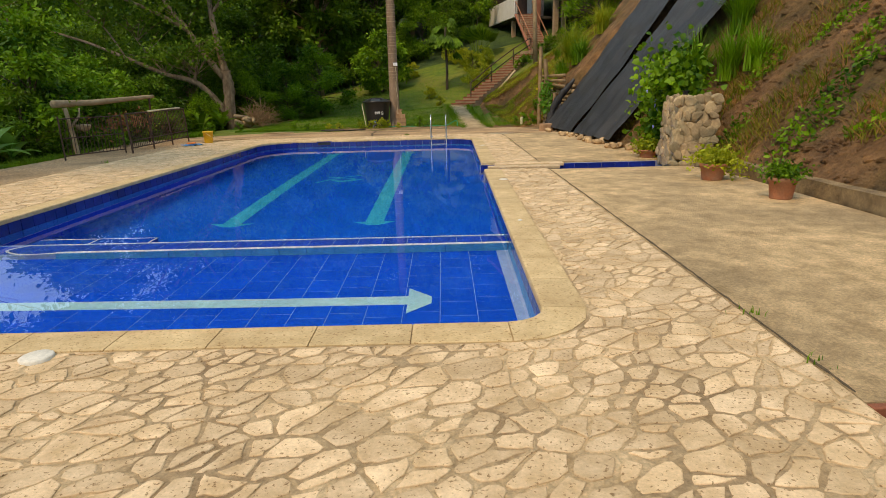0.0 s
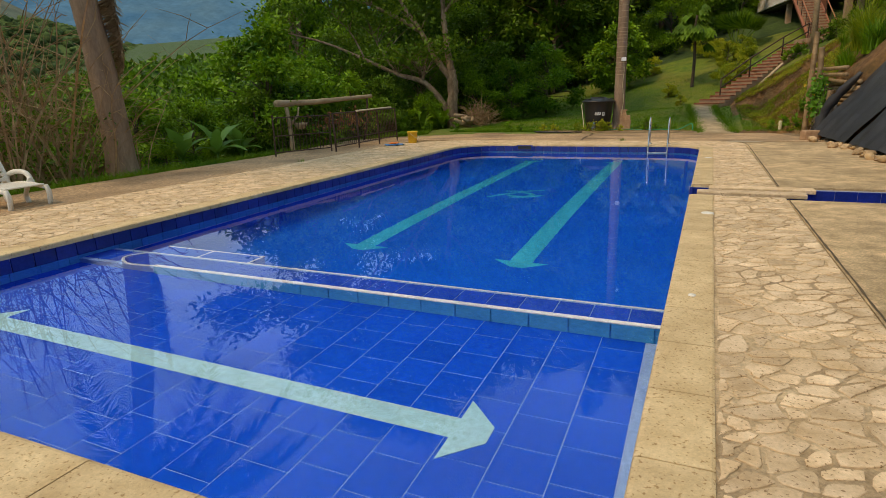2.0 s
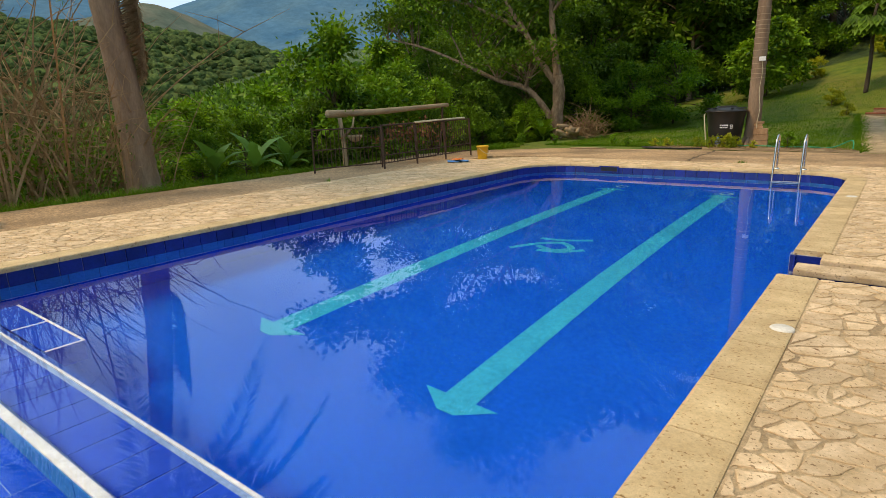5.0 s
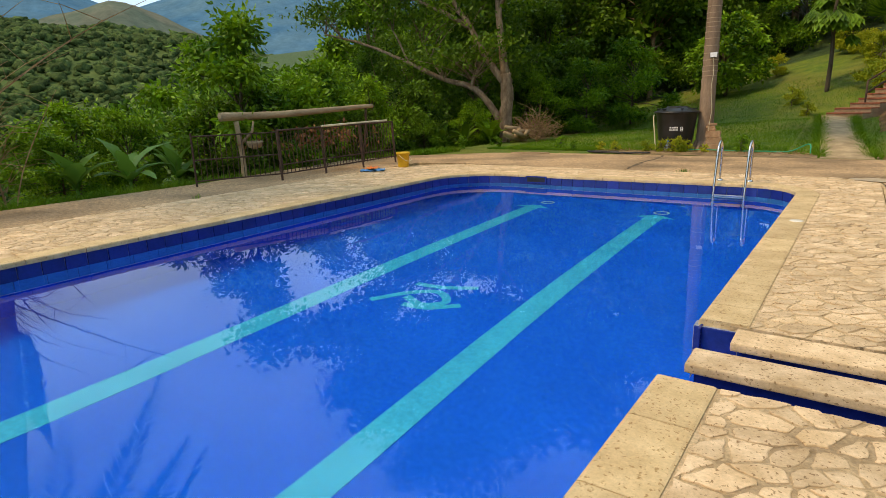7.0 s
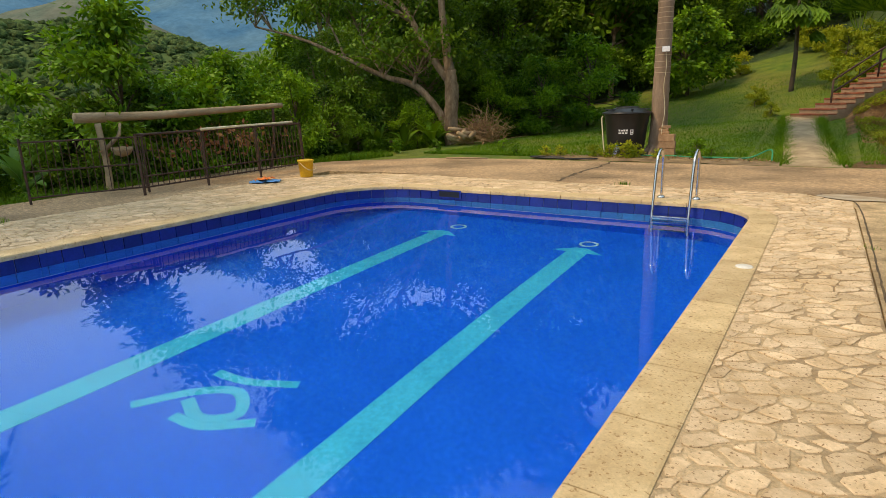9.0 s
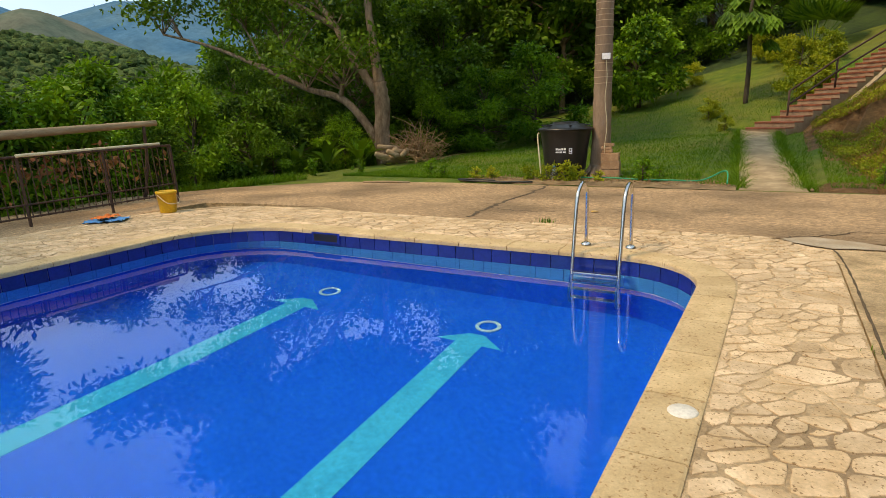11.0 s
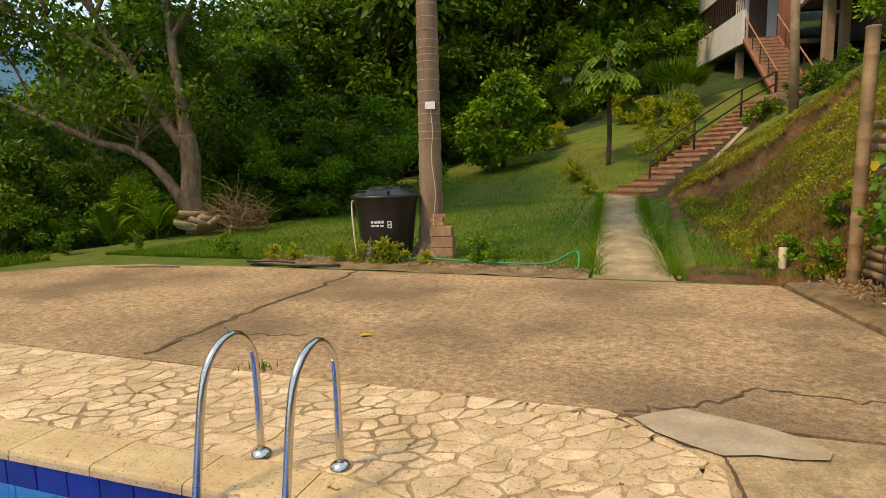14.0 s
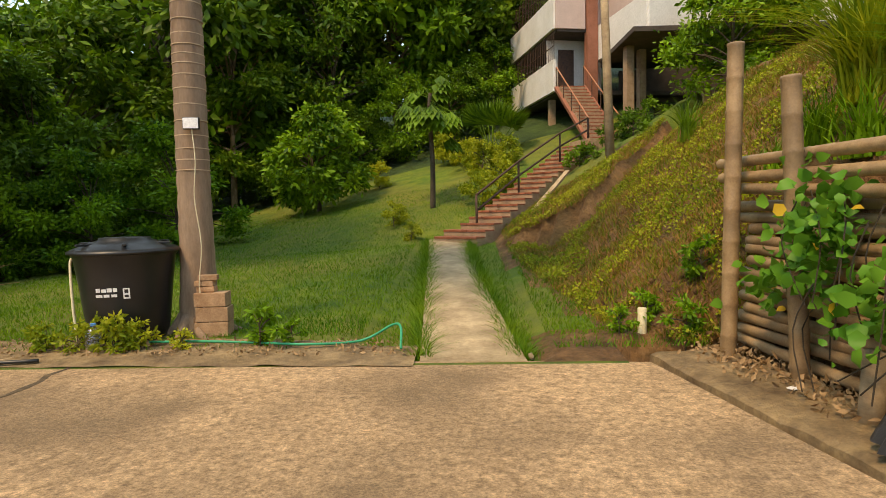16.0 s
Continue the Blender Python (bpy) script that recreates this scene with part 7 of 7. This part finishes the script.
# ---- pool ladder, deck lids ----
ladder = thing("pool_ladder", "stainless steel pool ladder with curved handrails", "ladder")
for lx in (-0.43, 0.07):
    pts = [(lx, 19.9, 0.0), (lx, 19.9, 0.5), (lx, 19.86, 0.66), (lx, 19.74, 0.745), (lx, 19.6, 0.7), (lx, 19.5, 0.55), (lx, 19.42, 0.15), (lx, 19.36, -0.2), (lx, 19.28, -0.75), (lx, 19.3, -1.1), (lx, 19.44, -1.15)]
    rail_ = part("handrail", mesh_of("handrail", *tube(smooth_path(pts, 6), 0.021, 12), M_STEEL, True), parent=ladder)
    part("flange", mesh_of("flange", *lathe([(0.022, 0.03), (0.03, 0.028), (0.055, 0.012), (0.058, 0.0)], 20), M_STEEL, True), parent=rail_, m=pose(lx, 19.9, 0.012))
for k in range(4):
    z = -0.2 - 0.25 * k
    part("tread", box(0.48, 0.09, 0.025, (-0.18, 19.385 - 0.027 * k, z), 0.006), M_STEEL, ladder)
for lx, ly, r in ((-2.5, 3.2, 0.095), (1.0, 9.88, 0.075), (1.07, 16.32, 0.075), (0.87, 6.64, 0.028)):
    lid_ = thing("deck_lid", "round white plastic lid set in the deck", "lid", (lx, ly, 0.006), 0, "deck lids")
    part("disc", mesh_of("disc", *lathe([(0, 0.014), (r * 0.9, 0.014), (r, 0.008), (r, -0.02)], 28), M_PLASTIC_W, True), parent=lid_)
skim = thing("skimmer_mouth", "dark skimmer opening in the pool tile band", "skimmer", (-4.0, PY1 - 0.01, -0.17), 0)
part("frame", box(0.5, 0.03, 0.15, (0, 0, 0), 0.008), M_TILE_DK, skim)
part("mouth", box(0.42, 0.034, 0.1, (0, 0, 0.025)), M_BLACK_P, skim)
for k, (x, y, n, l_) in enumerate(((2.02, 3.62, 14, 0.06), (2.03, 2.92, 10, 0.05), (-1.35, 21.12, 40, 0.1), (2.06, 17.6, 14, 0.05), (-8.3, 14.2, 18, 0.12))):
    tuft("weed", "small green weed growing from a joint", x, y, 0.0, n, l_, M_LEAF_B, 150 + k, 0.5, 0.006)

# roots at the palm foot, a dark drape at the fence end, fallen leaf, paper scrap
roots = thing("palm_roots", "gnarled roots spreading at the palm foot", "roots", (-2.27, 27.72, -0.1))
for k in range(9):
    a = k * 0.7 + 0.2
    v, f = tube(smooth_path([(math.cos(a) * 0.2, math.sin(a) * 0.2, 0.28), (math.cos(a) * 0.36, math.sin(a) * 0.36, 0.1), (math.cos(a + 0.2) * 0.58, math.sin(a + 0.2) * 0.58, 0.0)], 4), np.linspace(0.09, 0.035, 9), 7, wobble=0.2, seed=k)
    part("root", mesh_of("root", v, f, M_PALM, True), parent=roots)
drape = thing("tarp_drape", "black plastic sheet gathered at the fence end", "tarp", (4.42, 23.55, -0.05))
v, f = [], []
for j in range(9):
    t = j / 8
    for i in range(25):
        a = math.pi * (0.45 + 1.1 * i / 24)
        r = 0.12 + 0.34 * (1 - t) ** 1.3 + 0.05 * math.sin(i * 1.9 + t)
        v.append((math.cos(a) * r + 0.2 * t, math.sin(a) * r, 0.02 + 1.25 * t))
for j in range(8):
    for i in range(24):
        a = j * 25 + i
        f.append((a, a + 1, a + 26, a + 25))
part("sheet", mesh_of("sheet", v, f, M_TARP, True), parent=drape)
leaf = thing("fallen_leaf", "yellow fallen leaf on the concrete", "leaf", (-1.0, 22.2, far_drop(-1, 22.2) + 0.012), 40)
v, f = leaf_blade(0.13, 0.07, np.random.default_rng(5), 0.15, 5, 0.1, False)
part("blade", mesh_of("blade", v, f, M_YELLOW), parent=leaf)
scrap = thing("paper_scrap", "crumpled pale scrap at the fence foot", "litter", (4.24, 25.1, -0.085), 30)
part("paper", box(0.12, 0.07, 0.012, (0, 0, 0), 0.004), M_INK, scrap)

# ---- paving pieces ----
pool_band = thing("tile_band", "navy tiles round the pool above the water", "tiles", kind="structure")
ring_blocks(pool_band, "tile", 0.008, 0.245, 0.008, WATER - 0.035, -0.03, 0.02, M_TILE_DK)
ring_blocks(pool, "wall_tile", 0.008, 0.33, 0.006, WATER - 0.50, WATER - 0.04, 0.016, M_TILE_LT)
coping = thing("coping", "cream stone coping slabs round the pool", "coping", kind="structure")


def coping_slab(s0, s1, base, acc, rings):
    """One coping stone between two lengths along the outline, with a rounded pool edge."""
    samples = np.linspace(s0, s1, 5)
    v, f = [], []
    prof = [(0, -0.048), (0, -0.012), (1, 0.006), (2, 0.012), (3, 0.012), (4, 0.007), (4, -0.045)]
    for s_ in samples:
        k = max(i for i, q in enumerate(acc[:-1]) if q <= s_)
        t = (s_ - acc[k]) / max(1e-6, acc[k + 1] - acc[k])
        for ri, z in prof:
            a, b = Vector(rings[ri][k]), Vector(rings[ri][(k + 1) % len(rings[ri])])
            p = a.lerp(b, t)
            v.append((p.x, p.y, z + 0.0015 * noise.noise((p.x * 5, p.y * 5, z))))
    n = len(prof)
    for i in range(len(samples) - 1):
        for j in range(n - 1):
            a = i * n + j
            f.append((a, a + 1, a + n + 1, a + n))
    f += [tuple(range(n)), tuple(reversed(range((len(samples) - 1) * n, len(samples) * n)))]
    return mesh_of("slab", v, f, M_COPING)


coping_rings = [pool_outline(o) for o in (-0.015, -0.008, 0.012, 0.29, 0.305)]
base_pts, base_acc = along(pool_outline(0.15))
n_slabs = round(base_acc[-1] / 0.63)
for k in range(n_slabs):
    s0, s1 = base_acc[-1] * k / n_slabs + 0.004, base_acc[-1] * (k + 1) / n_slabs - 0.004
    ends = [ring_point(base_pts, base_acc, q)[0] for q in np.linspace(s0, s1, 80)]
    if any(in_notch(p) for p in ends):
        # cut back to the channel's edge
        keep = [q for q, p in zip(np.linspace(s0, s1, 80), ends) if not in_notch(p)]
        if len(keep) < 2:
            continue
        s0, s1 = min(keep), max(keep)
    part("slab", coping_slab(s0, s1, base_pts, base_acc, coping_rings), parent=coping)



def shared_tile(name, sx, sy, sz, material):
    bm = box(sx, sy, sz, (0, 0, 0), 0.004)
    me = bpy.data.meshes.new(name)
    bm.to_mesh(me)
    bm.free()
    me.materials.append(material)
    return me


tile_me = shared_tile("floor_tile", 0.32, 0.32, 0.02, M_TILE_SH)
rows_y = np.arange(PY0 - 0.1, LEDGE_Y + 0.02, 0.325)
for j, ty in enumerate(rows_y):
    for i in range(21):
        tx = PX0 + 0.12 + i * 0.325
        if tx < 0.72:
            part("floor_tile", tile_me, parent=pool, m=pose(tx, ty + (0.1 if i % 2 else 0.0), SHALLOW - 0.02))
bench_me = shared_tile("bench_tile", 0.29, 0.36, 0.02, M_TILE_BENCH)
for i in range(22):
    part("bench_tile", bench_me, parent=pool, m=pose(PX0 + 0.15 + i * 0.3, 6.79, -0.41))
riser_me = shared_tile("riser_tile", 0.315, 0.014, 0.28, M_TILE_LT)
for i in range(16):
    part("riser_tile", riser_me, parent=pool, m=pose(-4.4 + i * 0.325, LEDGE_Y - 0.004, -0.59))


def clip(poly, p, n):
    """Keeps the side of a convex polygon where (q - p) . n <= 0."""
    out = []
    for k in range(len(poly)):
        a, b = poly[k], poly[(k + 1) % len(poly)]
        da, db = (a - p).dot(n), (b - p).dot(n)
        if da <= 0:
            out.append(a)
        if (da < 0 < db) or (db < 0 < da):
            out.append(a + (b - a) * (da / (da - db)))
    return out


CORNERS = [((0.395, PY0 + 0.28), 0.28, 1, -1), ((0.045, PY1 - 0.85), 0.85, 1, 1), ((PX0 + 1.25, PY1 - 1.25), 1.25, -1, 1), ((PX0 + 0.35, PY0 + 0.3), 0.3, -1, -1)]


def in_basin(x, y, margin):
    """Whether a point lies within the rounded pool, grown by a margin."""
    if not (PX0 - margin < x < 0.675 + 0.0138 * (y - 3.58) + margin and PY0 - margin < y < PY1 + margin):
        return False
    for (ox, oy), r, sx, sy in CORNERS:
        if (x - ox) * sx > 0 and (y - oy) * sy > 0:
            return math.hypot(x - ox, y - oy) < r + margin
    return True


def paving_cells(seed):
    """Random flagstone outlines over the deck, clipped to its edges."""
    rng = np.random.default_rng(seed)
    pts = []
    g = 0.14
    for yy in np.arange(0.3, 21.2, g):
        for xx in np.arange(-8.4, 2.1, g):
            q = (xx + rng.uniform(-0.48, 0.48) * g, yy + rng.uniform(-0.48, 0.48) * g)
            keep = rng.random() > 0.12 + 0.5 * max(0.0, noise.noise((xx * 1.3, yy * 1.3, 2)) + 0.15)
            inside = in_basin(q[0], q[1], 0.2)
            if keep and not inside and -8.35 < q[0] < 2.0 and q[1] < 21.05 and not (q[0] > 0.5 and CH0 < q[1] < CH1):
                pts.append(q)
    pts = np.array(pts)
    weight = rng.uniform(-0.11, 0.11, len(pts))
    # stretch: stones run a little longer one way
    cells = []
    for k, q in enumerate(pts):
        c = Vector((q[0], q[1]))
        poly = [c + Vector(d) * 0.42 for d in ((-1, -1), (1, -1), (1, 1), (-1, 1))]
        along = (pts - q) @ np.array((0.83, 0.56))
        d2 = ((pts - q) ** 2).sum(1) - 0.55 * along ** 2
        for j in np.argsort(d2)[1:22]:
            if d2[j] > 0.5:
                break
            o = Vector(pts[j])
            poly = clip(poly, c.lerp(o, min(0.68, max(0.32, 0.5 + (weight[k] - weight[j])))), ((o - c) - Vector((0.83, 0.56)) * (0.55 * along[j])).normalized())
        limits = [((-8.35, 0), (-1, 0)), ((2.0, 0), (1, 0)), ((0, 21.05), (0, 1))]
        corner = [q for q in CORNERS if (c.x - q[0][0]) * q[2] > 0 and (c.y - q[0][1]) * q[3] > 0]
        if corner:
            o, r = Vector(corner[0][0]), corner[0][1]
            d = (c - o).normalized()
            limits.append((o + d * (r + 0.312), -d))
        elif c.y < PY0 - 0.1:
            limits.append(((0, PY0 - 0.31), (0, 1)))
        elif c.y > PY1 + 0.1:
            limits.append(((0, PY1 + 0.31), (0, -1)))
        elif c.x > 0:
            limits.append(((0.985 + 0.0138 * (c.y - 3.6), 0), (-1, 0)))
            limits.append(((0, CH0 - 0.01), (0, 1)) if c.y < CH0 else ((0, CH1 + 0.01), (0, -1)))
        else:
            limits.append(((PX0 - 0.31, 0), (1, 0)))
        s = math.sqrt(0.5)
        limits += [((2.0, 20.45), (s, s)), ((-8.35, 19.6), (-s, s))]
        for p, n in limits:
            poly = clip(poly, Vector(p), Vector(n))
        if len(poly) >= 3:
            mid = sum(poly, Vector((0, 0))) / len(poly)
            area = abs(sum(a.x * b.y - a.y * b.x for a, b in zip(poly, poly[1:] + poly[:1]))) / 2
            if area > 0.004:
                cells.append((mid, poly))
    return cells


def stone_data(mid, poly, rnd, verts, faces, base):
    """A broken flagstone: ragged outline, low worn rim, top a few millimetres over the mortar."""
    size = math.sqrt(sum((q - mid).length_squared for q in poly) / len(poly))
    gap = rnd.choice((0.001, 0.002, 0.004, 0.006, 0.012)) * min(1.0, size / 0.12)
    rim = []
    for k in range(len(poly)):
        a, b = poly[k], poly[(k + 1) % len(poly)]
        d = b - a
        if d.length < 0.015:
            rim.append(a)
            continue
        nrm = Vector((-d.y, d.x)).normalized()
        steps = max(2, min(5, int(d.length / 0.045)))
        for i in range(steps):
            t = (i + (rnd.uniform(0.2, 0.5) if i == 0 else rnd.uniform(-0.25, 0.25))) / steps
            q = a + d * max(0.04, min(0.96, t))
            inward = nrm if nrm.dot(mid - q) > 0 else -nrm
            rim.append(q + inward * rnd.uniform(0.0, 0.016))
    z = rnd.uniform(0.001, 0.0055)
    s0 = len(verts)
    n = len(rim)
    for shrink, h in ((gap * 0.8, -0.016), (gap, z - 0.003), (gap + 0.006, z)):
        for q in rim:
            d = q - mid
            w = mid + d * max(0.2, 1 - shrink / max(0.03, d.length))
            verts.append((w.x - base.x, w.y - base.y, h + (0.002 * noise.noise((w.x * 6, w.y * 6, 0)))))
    for r in range(2):
        for k in range(n):
            a, b = s0 + r * n + k, s0 + r * n + (k + 1) % n
            faces.append((a, b, b + n, a + n))
    faces.append(tuple(s0 + 2 * n + k for k in range(n)))


deck = thing("stone_deck", "cream crazy paving of broken travertine round the pool", "paving", kind="structure")
rnd = random.Random(11)
near_cells, rest_v, rest_f = 0, [], []
for mid, poly in paving_cells(5):
    near = (mid.x > 0.9 and 3.3 < mid.y < 15) or (mid.x > 0.2 and 1.8 < mid.y < 3.4)
    if near and near_cells < 300:
        v, f = [], []
        stone_data(mid, poly, rnd, v, f, mid)
        part("flagstone", mesh_of("flagstone", v, f, M_STONE_P), parent=deck, m=pose(mid.x, mid.y, 0))
        near_cells += 1
    else:
        stone_data(mid, poly, rnd, rest_v, rest_f, Vector((0, 0)))
tagged(part("flagstones", mesh_of("flagstones", rest_v, rest_f, M_STONE), parent=deck), kind="stuff")
# stepping slabs over the channel
for k, (yy, dx) in enumerate(((11.63, 0.08), (12.085, 0.25))):
    st = thing("stepping_slab", "long cream stone slab bridging the channel", "slab", group="slabs over the channel")
    bm = box(1.42, 0.27, 0.06, (1.5 + dx, yy, -0.045), 0.012)
    part("top", bm, M_STONE_P, st)
    part("tile", box(1.36, 0.18, 0.36, (1.52 + dx, yy, -0.41)), M_TILE_DK, st, "navy tiled support")
